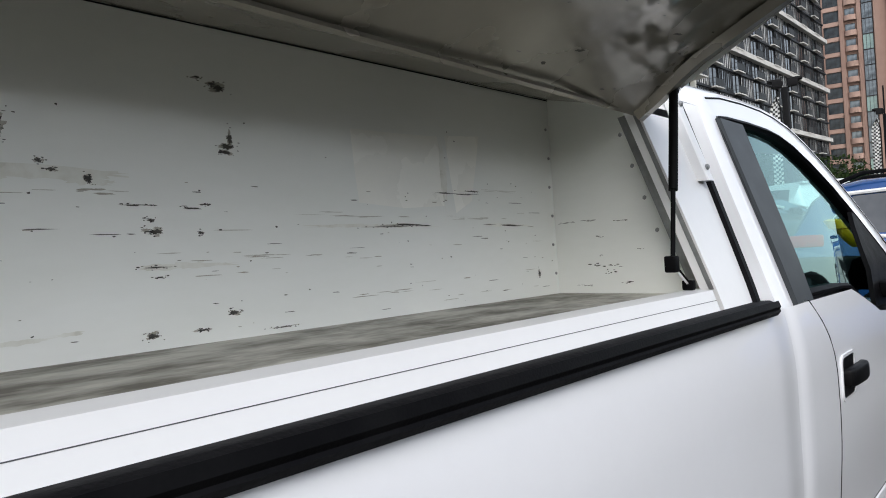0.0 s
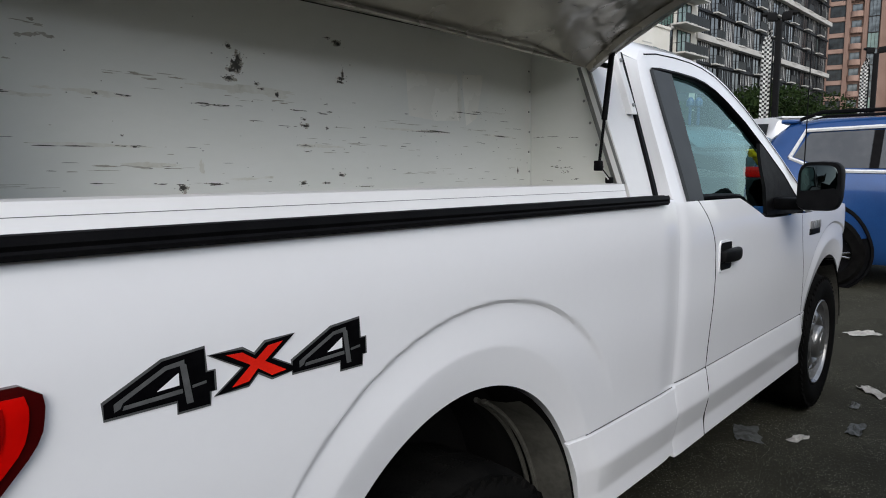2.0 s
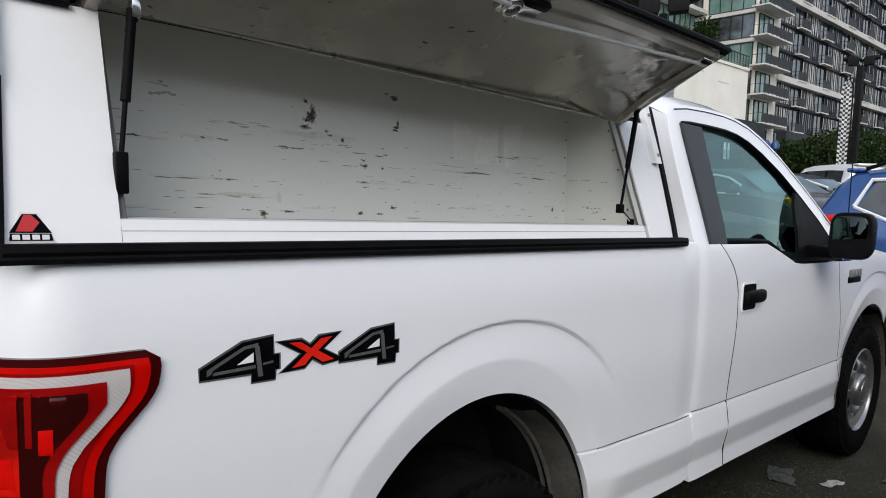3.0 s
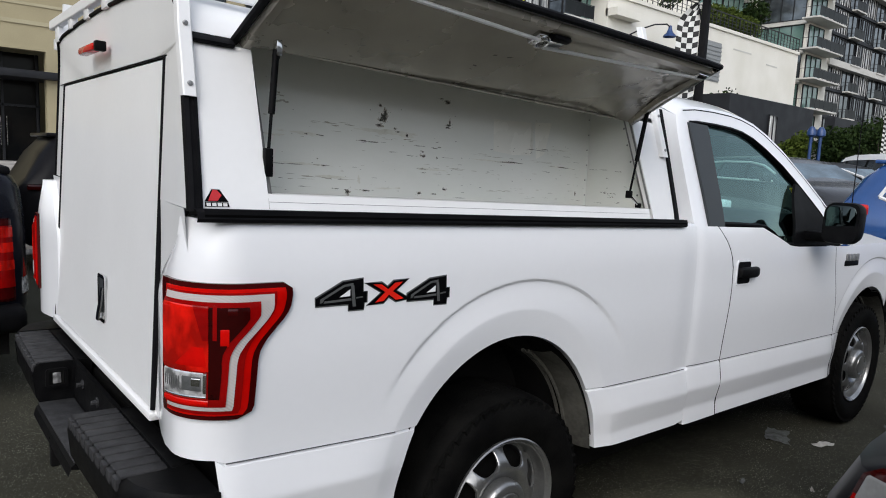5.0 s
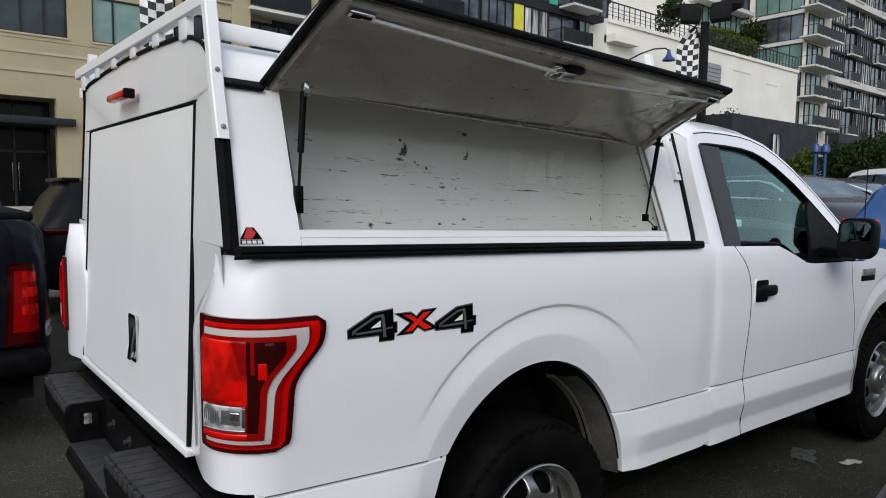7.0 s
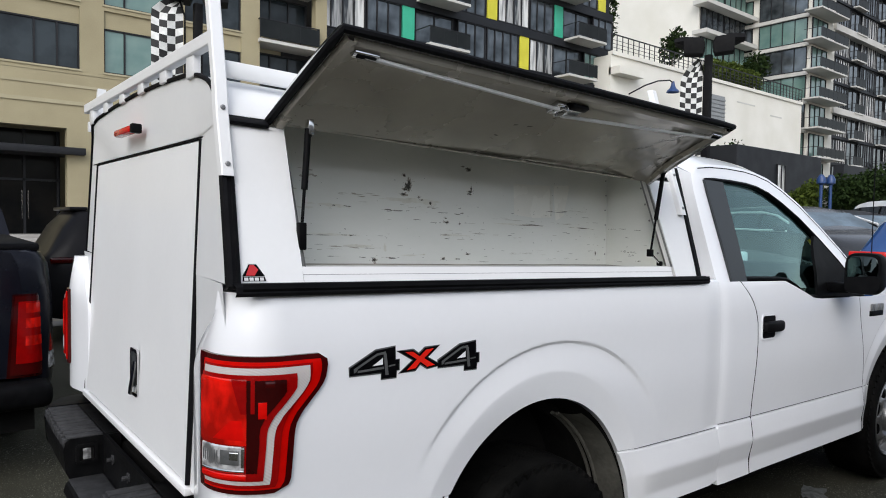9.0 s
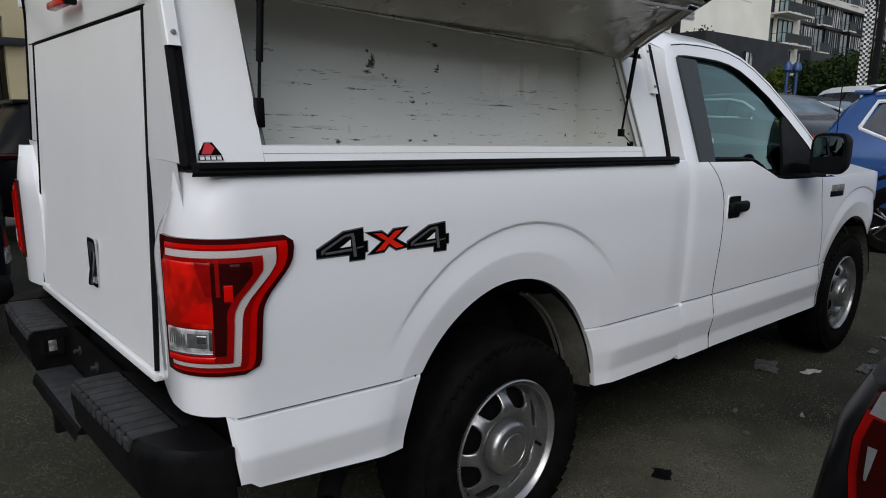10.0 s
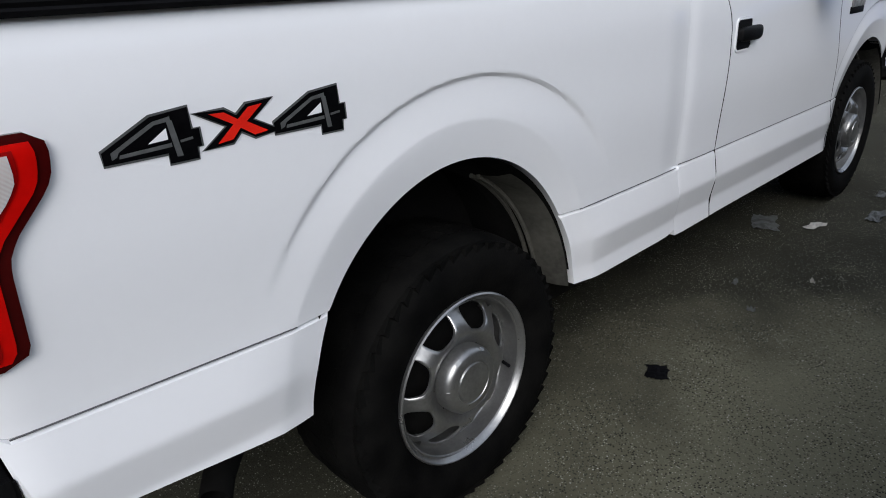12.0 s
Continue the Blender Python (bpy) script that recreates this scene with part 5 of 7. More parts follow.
def scuffs():
    """Dark scrapes and dents on the back panel: thin irregular flakes."""
    rnd = random.Random(4)
    b, soft = nb(), nb()
    layer = [0]

    def blot(x, z, w, h, y=0.4374, n=11, jag=0.45, into=None):
        pts = []
        for k in range(n):
            t = 2 * math.pi * k / n
            r = 1 + rnd.uniform(-jag, jag)
            pts.append((x + w * r * math.cos(t), z + h * r * math.sin(t)))
        to = into or b
        layer[0] += 1
        to.faces.new([to.verts.new((px, y - 2.5e-6 * (layer[0] % 60), pz)) for px, pz in pts][::-1])

    for x, z, w, h in ((-0.262, 1.640, 0.013, 0.017), (-0.255, 1.650, 0.007, 0.013), (-0.272, 1.628, 0.012, 0.005), (-0.278, 1.675, 0.007, 0.004), (-0.280, 1.612, 0.012, 0.005), (0.008, 1.718, 0.012, 0.006), (0.000, 1.722, 0.007, 0.003), (-0.022, 1.728, 0.006, 0.002),
                        (0.014, 1.640, 0.011, 0.005), (0.019, 1.650, 0.004, 0.010), (0.010, 1.632, 0.010, 0.003), (-0.093, 1.526, 0.012, 0.0045), (-0.097, 1.540, 0.005, 0.002), (0.006, 1.416, 0.009, 0.0035), (-0.105, 1.398, 0.009, 0.004), (-0.392, 1.393, 0.010, 0.008),
                        (0.334, 1.533, 0.030, 0.0016), (0.30, 1.530, 0.05, 0.0009), (0.522, 1.596, 0.020, 0.0012), (0.727, 1.428, 0.005, 0.007), (-0.216, 1.607, 0.004, 0.003), (-0.203, 1.597, 0.005, 0.002), (-0.165, 1.588, 0.005, 0.006), (-0.023, 1.561, 0.009, 0.001),
                        (-0.107, 1.559, 0.020, 0.0007), (-0.032, 1.524, 0.004, 0.002), (-0.325, 1.556, 0.030, 0.0006), (-0.095, 1.482, 0.016, 0.001), (-0.091, 1.469, 0.005, 0.001), (-0.327, 1.400, 0.016, 0.001), (-0.039, 1.398, 0.010, 0.002), (0.085, 1.388, 0.02, 0.001)):
        blot(x, z, w * 0.72, h * 0.70, n=40, jag=0.5)
        for _ in range(5):
            blot(x + rnd.gauss(0, w * 0.45), z + rnd.gauss(0, h * 0.45), w * rnd.uniform(0.3, 0.7), h * rnd.uniform(0.3, 0.7), y=0.4377, n=30, jag=0.35, into=soft)
        for _ in range(14):
            blot(x + rnd.gauss(0, w * 0.8), z + rnd.gauss(0, h * 0.9), rnd.uniform(0.0006, 0.0022), rnd.uniform(0.0004, 0.0009), n=6)
    for x, z, w, h in ((-0.75, 1.60, 0.06, 0.008), (-0.45, 1.60, 0.05, 0.006), (-0.62, 1.655, 0.03, 0.012), (-0.2, 1.575, 0.04, 0.004), (0.25, 1.548, 0.06, 0.003), (0.5, 1.545, 0.07, 0.0025), (0.62, 1.60, 0.05, 0.002), (0.05, 1.49, 0.05, 0.003), (-0.5, 1.43, 0.06, 0.004), (0.3, 1.42, 0.05, 0.003), (-0.72, 1.40, 0.08, 0.003)):
        for _ in range(9):
            blot(x + rnd.gauss(0, w * 0.8), z + rnd.gauss(0, h * 0.7), w * rnd.uniform(0.1, 0.45), h * rnd.uniform(0.06, 0.3), y=0.4377, n=14, into=soft)
    for _ in range(70):
        x, z = rnd.uniform(-0.85, 0.78), rnd.choice((1.40, 1.43, 1.47, 1.50, 1.525, 1.555, 1.58)) + rnd.gauss(0, 0.008)
        blot(x, z, rnd.uniform(0.004, 0.03) * rnd.random(), rnd.uniform(0.0003, 0.0010), y=0.4377, n=8, into=soft)
    for _ in range(85):
        x, z = rnd.uniform(-0.85, 0.78), rnd.choice((1.40, 1.43, 1.47, 1.50, 1.525, 1.555, 1.58)) + rnd.gauss(0, 0.006)
        blot(x, z, rnd.uniform(0.002, 0.024) * rnd.random(), rnd.uniform(0.0003, 0.0008), n=7)
    for _ in range(40):
        blot(rnd.uniform(-0.85, 0.78), rnd.uniform(1.39, 1.72), rnd.uniform(0.0006, 0.0022), rnd.uniform(0.0005, 0.0015), n=6)
    faint, pale = nb(), nb()
    for x, z, w, h in ((-0.26, 1.592, 0.13, 0.007), (-0.27, 1.588, 0.02, 0.006), (-0.16, 1.587, 0.03, 0.005), (-0.06, 1.482, 0.06, 0.004), (-0.45, 1.437, 0.06, 0.004), (0.25, 1.531, 0.15, 0.003), (-0.53, 1.470, 0.10, 0.003), (-0.35, 1.43, 0.006, 0.012), (0.62, 1.532, 0.08, 0.003), (-0.24, 1.409, 0.04, 0.003), (0.444, 1.625, 0.010, 0.055), (-0.70, 1.55, 0.05, 0.004), (-0.55, 1.56, 0.06, 0.004)):
        for _ in range(10):
            blot(x + rnd.gauss(0, w * 0.4), z + rnd.gauss(0, h * 0.4), w * rnd.uniform(0.2, 0.6), h * rnd.uniform(0.3, 0.8), y=0.4379, n=22, jag=0.5, into=faint)
    for x, z, w in ((-0.542, 1.560, 0.006), (-0.488, 1.560, 0.018), (-0.692, 1.552, 0.02), (-0.568, 1.467, 0.03), (-0.485, 1.470, 0.02), (-0.433, 1.400, 0.012), (-0.331, 1.397, 0.02), (-0.501, 1.489, 0.004), (-0.291, 1.556, 0.012), (-0.33, 1.554, 0.022), (-0.045, 1.557, 0.014), (0.49, 1.591, 0.06), (0.36, 1.533, 0.05), (0.61, 1.532, 0.05)):
        for _ in range(4):
            blot(x + rnd.gauss(0, w * 0.5), z + rnd.gauss(0, 0.0012), w * rnd.uniform(0.2, 0.7), rnd.uniform(0.0004, 0.0011), n=14, jag=0.5)
    for loop in (((0.233, 1.684), (0.335, 1.688), (0.432, 1.690), (0.440, 1.63), (0.442, 1.568), (0.34, 1.562), (0.239, 1.567), (0.236, 1.62)), ((0.456, 1.695), (0.551, 1.706), (0.535, 1.64), (0.518, 1.58), (0.472, 1.555), (0.462, 1.62))):
        pale.faces.new([pale.verts.new((u + rnd.uniform(-0.003, 0.003), 0.43785, v + rnd.uniform(-0.003, 0.003))) for u, v in loop])
    # end panel: one long scrape and small dents
    for y, z, w, h in ((0.40, 1.534, 0.018, 0.0010), (0.345, 1.535, 0.025, 0.0009), (0.275, 1.530, 0.014, 0.0012), (0.327, 1.500, 0.008, 0.0012), (0.338, 1.440, 0.012, 0.004), (0.298, 1.439, 0.014, 0.0014), (0.369, 1.397, 0.012, 0.0012), (0.262, 1.403, 0.016, 0.0016), (0.31, 1.425, 0.010, 0.003), (0.33, 1.46, 0.006, 0.001), (0.24, 1.47, 0.005, 0.001)):
        for _ in range(7):
            cy, cz, a, c = y + rnd.gauss(0, w * 0.6), z + rnd.gauss(0, h * 0.8), w * rnd.uniform(0.08, 0.5), h * rnd.uniform(0.2, 0.7)
            b.faces.new([b.verts.new((0.7994, cy + a * rnd.uniform(0.6, 1.2) * math.cos(t), cz + c * rnd.uniform(0.6, 1.2) * math.sin(t))) for t in [2 * math.pi * q / 8 for q in range(8)]])
    tagged(part("grime_band", faint, FAINT, canopy, "faint grey-brown grime streaks", rake=True, smooth=0), kind="stuff")
    tagged(part("clean_patch", pale, PATCH, canopy, "paler patches on the back panel", rake=True, smooth=0), kind="stuff")
    tagged(part("smear_mark", soft, SMEAR, canopy, "soft brown-grey smears", rake=True, smooth=0), kind="stuff")
    tagged(part("scuff_mark", b, SCUFF, canopy, "black scrapes and dents", rake=True, smooth=0), kind="stuff")


scuffs()

# side lid, swung up
HINGE, EDGE = Vector((0, 0.208, 1.742)), Vector((0, -0.165, 1.896))
out = (EDGE - HINGE)
LID_LEN = out.length
out.normalize()
nrm = Vector((0, -out.z, out.y))
if nrm.z < 0:
    nrm = -nrm
LX0, LX1 = -0.858, 0.748


def on_lid(x, d, h):
    """A point of the lid: x along the truck, d from the hinge outward, h above its underside."""
    front = smoothstep(0.45, 0.75, x)
    p = HINGE + out * d + nrm * (h - 0.024 * front * (1 - smoothstep(0.0, 0.16, d)))
    return (x + front * (0.014 - 0.038 * d / LID_LEN), p.y, p.z)


def lid_box(bm, x0, x1, d0, d1, h0, h1, bevel=0.0):
    box(bm, x0, x1, d0, d1, h0, h1, bevel)
    for v in bm.verts:
        v.co = Vector(on_lid(v.co.x, v.co.y, v.co.z))
    bmesh.ops.recalc_face_normals(bm, faces=bm.faces)
    return bm


b = nb()
rows = []
for x in spaced(LX0, LX1, 0.08):
    rows.append([on_lid(x, d, h) for d, h in ((0, 0.026), (0.1, 0.031), (0.2, 0.034), (0.3, 0.033), (0.38, 0.028), (LID_LEN - 0.004, 0.022), (LID_LEN, 0.012), (LID_LEN, 0.004), (LID_LEN - 0.006, 0.0))])
loft(b, rows)
for x in (LX0, LX1):
    b.faces.new([b.verts.new(on_lid(x, d, h)) for d, h in ((0, 0.026), (0.2, 0.034), (LID_LEN, 0.022), (LID_LEN, 0.0), (0, 0.0))])
lid = part("side_lid", b, WHITE_CAP, canopy, "white side lid swung open", rake=True)
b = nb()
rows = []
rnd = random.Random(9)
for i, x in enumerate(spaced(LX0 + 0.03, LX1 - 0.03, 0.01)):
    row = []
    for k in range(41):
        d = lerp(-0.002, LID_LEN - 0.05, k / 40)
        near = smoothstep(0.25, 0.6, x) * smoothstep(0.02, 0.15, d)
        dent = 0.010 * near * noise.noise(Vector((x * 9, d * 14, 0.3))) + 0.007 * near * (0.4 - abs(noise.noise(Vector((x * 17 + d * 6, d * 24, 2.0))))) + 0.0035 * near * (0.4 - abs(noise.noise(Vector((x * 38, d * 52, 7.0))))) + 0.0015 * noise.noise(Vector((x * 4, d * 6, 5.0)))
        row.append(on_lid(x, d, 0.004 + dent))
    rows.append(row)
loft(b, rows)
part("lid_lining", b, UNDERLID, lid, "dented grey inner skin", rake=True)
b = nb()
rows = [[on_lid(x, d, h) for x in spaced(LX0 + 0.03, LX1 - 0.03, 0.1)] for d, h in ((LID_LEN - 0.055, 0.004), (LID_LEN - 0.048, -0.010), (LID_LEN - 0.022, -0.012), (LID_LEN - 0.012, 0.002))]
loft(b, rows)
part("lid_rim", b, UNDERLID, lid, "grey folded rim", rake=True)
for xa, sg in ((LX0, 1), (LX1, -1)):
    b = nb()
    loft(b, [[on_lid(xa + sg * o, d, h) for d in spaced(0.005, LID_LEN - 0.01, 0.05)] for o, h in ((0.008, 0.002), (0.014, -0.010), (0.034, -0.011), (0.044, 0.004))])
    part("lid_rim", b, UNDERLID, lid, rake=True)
b = nb()
edge = [on_lid(LX0 - 0.002, LID_LEN * k / 8, 0.008) for k in range(9)] + [on_lid(lerp(LX0, LX1, k / 16), LID_LEN + 0.002, 0.008) for k in range(1, 16)] + [on_lid(LX1 + 0.002, LID_LEN * (1 - k / 8), 0.008) for k in range(9)]
tube(b, edge, 0.0105, 8)
part("lid_seal", b, RUBBER, lid, "black rubber lid seal", rake=True)
b = nb()
lid_box(b, LX0, LX1, -0.004, 0.004, 0.007, 0.014)
part("lid_hinge", b, UNDERLID, lid, "grey hinge strip", rake=True)
# small dark dents and scrapes on the inner skin
b = nb()
rnd = random.Random(21)
for k in range(46):
    x, d = (rnd.uniform(0.1, 0.68), rnd.uniform(0.03, 0.28)) if k < 30 else (rnd.uniform(-0.75, 0.1), rnd.uniform(0.02, 0.25))
    w, hh, turn = rnd.uniform(0.002, 0.011), rnd.uniform(0.0008, 0.0035), rnd.uniform(-0.5, 0.5)
    pts = []
    for q in range(12):
        t = 2 * math.pi * q / 12
        r = 1 + rnd.uniform(-0.4, 0.4)
        u, v = w * r * math.cos(t), hh * r * math.sin(t)
        pts.append(on_lid(x + u * math.cos(turn) - v * math.sin(turn), d + u * math.sin(turn) + v * math.cos(turn), -0.0052))
    b.faces.new([b.verts.new(p) for p in pts])
tagged(part("lid_scuff", b, SCUFF, lid, "dark dents and scrapes", rake=True, smooth=0), kind="stuff")
# latch, rods, end catches
xm = -0.075
b = nb()
lid_box(b, xm - 0.060, xm + 0.055, LID_LEN - 0.115, LID_LEN - 0.062, -0.012, 0.006, 0.004)
lk = part("lid_latch", b, CHROME, lid, "chrome rotary latch", rake=True)
b = nb()
lid_box(b, xm - 0.02, xm + 0.05, LID_LEN - 0.068, LID_LEN - 0.045, -0.022, 0.0, 0.005)
part("latch_handle", b, BLACK, lid, "black latch pull", rake=True)
b = nb()
tube(b, [on_lid(xm - 0.03 + 0.02 * math.cos(t), LID_LEN - 0.09 + 0.02 * math.sin(t), -0.016) for t in [2 * math.pi * k / 16 for k in range(17)]], 0.005, 6)
part("latch_cam", b, CHROME, lid, rake=True)
b = nb()
tube(b, [on_lid(LX0 + 0.07, LID_LEN - 0.045, -0.016), on_lid(xm - 0.05, LID_LEN - 0.078, -0.018)], 0.0055, 8)
part("lock_rod", b, SILVER, lid, "thin steel lock rod", rake=True)
b = nb()
tube(b, [on_lid(xm - 0.01, LID_LEN - 0.105, -0.018), on_lid(LX1 - 0.05, LID_LEN - 0.055, -0.016)], 0.0055, 8)
part("lock_rod", b, SILVER, lid, "thin steel lock rod", rake=True)
for xa in (LX0 + 0.03, LX1 - 0.11):
    b = nb()
    lid_box(b, xa + 0.01, xa + 0.075, LID_LEN - 0.056, LID_LEN - 0.032, -0.018, -0.002, 0.004)
    part("end_catch", b, CHROME, lid, "steel end catch", rake=True)
    b = nb()
    lid_box(b, xa + 0.018, xa + 0.068, LID_LEN - 0.050, LID_LEN - 0.038, -0.021, -0.015, 0.002)
    part("catch_slot", b, BLACK, lid, rake=True)


def gas_strut(top, foot, block, spare):
    """Gas strut from a bracket under the lid to a foot block in the opening."""
    top, foot = Vector(top), Vector(foot)
    st = part("gas_strut", tube(nb(), [foot.lerp(top, 0.40), top], 0.0082, 12), BLACK, canopy, "black gas strut holding the lid", rake=True)
    part("piston_rod", tube(nb(), [foot, foot.lerp(top, 0.45)], 0.0042, 8), BLACK, st, rake=True)
    part("foot_bracket", box(nb(), foot.x - 0.010, foot.x + 0.010, foot.y - 0.008, foot.y + 0.012, foot.z - block, foot.z + 0.012, 0.003), BLACK, st, rake=True)
    b = nb()
    tube(b, [top + Vector((0, 0, -0.008)), top + Vector((0.002, 0, 0.010))], 0.0095, 10)
    part("top_socket", b, BLACK, st, rake=True)
    b = nb()
    box(b, top.x - 0.002, top.x + 0.012, top.y - 0.010, top.y + 0.012, top.z - 0.004, top.z + 0.034, 0.002)
    part("top_bracket", b, CHROME, st, "zinc-plated bracket", rake=True)
    if spare:
        x1, y1, z1 = foot.x + spare, foot.y, OPEN_B + 0.012
        part("spare_bracket", box(nb(), x1, x1 + 0.016, y1 - 0.008, y1 + 0.012, z1 - 0.010, z1 + 0.008, 0.003), BLACK, st, rake=True)
        part("foot_link", tube(nb(), [(foot.x + 0.006, y1, foot.z - 0.006), (x1 + 0.006, y1, z1)], 0.0042, 6), CHROME, st, "bright steel link", rake=True)


gas_strut((-0.792, 0.125, 1.722), (-0.822, 0.095, 1.487), 0.055, 0.0)
gas_strut((0.740, 0.125, 1.760), (0.632, 0.10, 1.445), 0.016, 0.056)

# brake lamp over the rear door, sticker, roof rack
b = nb()
bx = cap_back(1.81)
box(b, bx - 0.032, bx, 0.925, 1.12, 1.772, 1.796, 0.008)
brake = part("brake_lamp", b, RED, canopy, "red high brake lamp", rake=True)
b = nb()
box(b, bx - 0.028, bx + 0.004, 0.900, 0.927, 1.770, 1.800, 0.004)
part("lamp_base", b, BLACK, canopy, rake=True)


def on_cap(u, v, h):
    return (u, cap_y(v) - h, v)


b = nb()
plate(b, [[(-0.988, 1.358), (-0.925, 1.358), (-0.946, 1.400), (-0.968, 1.400)]], on_cap, 0.0012)
stick = part("maker_sticker", b, STICKER_WHITE, canopy, "red and black maker's sticker", rake=True, smooth=0)
b = nb()
plate(b, [[(-0.984, 1.371), (-0.930, 1.371), (-0.948, 1.398), (-0.966, 1.398)]], on_cap, 0.002)
part("sticker_field", b, DECAL_BLACK, stick, rake=True, smooth=0)
b = nb()
plate(b, [[(-0.976, 1.373), (-0.955, 1.373), (-0.945, 1.386), (-0.955, 1.397), (-0.964, 1.397)]], on_cap, 0.0026)
part("sticker_mark", b, STICKER_RED, stick, rake=True, smooth=0)
b = nb()
plate(b, [[(-0.985, 1.360), (-0.929, 1.360), (-0.931, 1.370), (-0.983, 1.370)]], on_cap, 0.0024)
part("sticker_bar", b, DECAL_BLACK, stick, rake=True, smooth=0)
for k in range(4):
    b = nb()
    x0 = -0.981 + 0.0125 * k
    plate(b, [[(x0, 1.3615), (x0 + 0.0095, 1.3615), (x0 + 0.0095, 1.3685), (x0, 1.3685)]], on_cap, 0.0030)
    part("sticker_block", b, STICKER_WHITE, stick, rake=True, smooth=0)

rack = root("roof_rack", "white aluminium ladder rack bolted to the canopy", "roof rack", (0, MID, 1.95))


def rack_bar(name, p, q, w, d, label=""):
    p, q = Vector(p), Vector(q)
    bmx = nb()
    z = (q - p).normalized()
    x = z.cross(Vector((0, 0, 1)) if abs(z.z) < 0.9 else Vector((1, 0, 0))).normalized()
    y = z.cross(x)
    rows = [[c + x * sx * w / 2 + y * sy * d / 2 for sx, sy in ((-1, -0.8), (-0.8, -1), (0.8, -1), (1, -0.8), (1, 0.8), (0.8, 1), (-0.8, 1), (-1, 0.8))] for c in (p, q)]
    loft(bmx, rows, closed=True, cap=True)
    return part(name, bmx, WHITE_CAP, rack, label, rake=True)


for s in (0, 1):
    f = (lambda y: y) if s == 0 else (lambda y: 2 * MID - y)
    for x in ((-0.992 if s == 0 else -0.950), 0.90):
        bp = nb()
        line = [(0.136, 1.600), (0.190, 1.750), (0.212, 1.83), (0.235, 1.90), (0.31, 2.13)] if s == 0 else [(0.262, 1.86), (0.275, 1.90), (0.29, 2.03)]
        loft(bp, [[(x + 0.045 * (zz - 1.6) + sx * 0.0155, f(yy + sy), zz) for sx, sy in ((-1, -0.006), (-0.8, -0.009), (0.8, -0.009), (1, -0.006), (1, 0.016), (-1, 0.016))] for yy, zz in line], closed=True, cap=True)
        post = part("post", bp, WHITE_CAP, rack, "flat white post", rake=True)
        for z in (1.628, 1.765) if s == 0 else ():
            bb = nb()
            yy = along([(q[1], q[0]) for q in line], z) - 0.009
            lathe(bb, [(0.006, 0.0), (0.006, -0.004), (0.004, -0.006), (0.0005, -0.006)], (x + 0.045 * (z - 1.6), f(yy), z), 10)
            part("bolt", bb, GREYTRIM, post, "steel bolt", rake=True)
    rack_bar("side_rail", (-0.975, f(0.262), 1.862 + 0.012), (0.90, f(0.262), 1.862 + 0.012), 0.02, 0.040, "white side rail")
for x in (-0.978, 0.0, 0.90):
    rack_bar("cross_bar", (x, 0.265, 1.944), (x, 2 * MID - 0.265, 1.944), 0.026, 0.036, "white cross bar")
b = nb()
for k in range(6):
    b = nb()
    yk = 0.42 + 0.238 * k
    box(b, -0.986, -0.965, yk - 0.03, yk + 0.03, along([(0.3, 1.86), (0.7, 1.895), (1.33, 1.895), (1.73, 1.86)], yk), 1.942, 0.003)
    part("spacer", b, WHITE_CAP, rack, rake=True)


# ---- other vehicles ----
LIFT = [0.0]


def put(bm, ox, oy, turn):
    """Set a part down at its place; LIFT raises the body of a tall vehicle over its wheels."""
    for v in bm.verts:
        v.co.z += LIFT[0] * smoothstep(0.45, 1.0, v.co.z)
    m = Matrix.Translation((ox, oy, 0)) @ Matrix.Rotation(turn, 4, "Z")
    bmesh.ops.transform(bm, matrix=m, verts=bm.verts)
    return bm


def simple_wheel(thing_root, x, y, r, ox, oy, turn, out=1):
    b = nb()
    lathe(b, [(r * 0.62, 0.0), (r * 0.66, -0.012 * out), (r * 0.9, -0.016 * out), (r, 0.02 * out), (r, 0.18 * out), (r * 0.6, 0.2 * out)], (x, y, r), 40)
    w = part("wheel", put(b, ox, oy, turn), TYRE, thing_root, "black tyre on an alloy wheel")
    b = nb()
    lathe(b, [(r * 0.64, 0.0), (r * 0.62, 0.01 * out), (r * 0.58, 0.05 * out), (r * 0.56, 0.1 * out)], (x, y, r), 40)
    for k in range(5):
        t = 2 * math.pi * k / 5
        for dt in (-0.14, 0.14):
            tube(b, [(x + 0.04 * math.cos(t), y + 0.015 * out, r + 0.04 * math.sin(t)), (x + r * 0.6 * math.cos(t + dt), y + 0.012 * out, r + r * 0.6 * math.sin(t + dt))], 0.014, 6)
    lathe(b, [(0.055, 0.03 * out), (0.05, 0.0), (0.0005, -0.004 * out)], (x, y, r), 16)
    part("rim", put(b, ox, oy, turn), CHROME, w, "bright alloy rim")


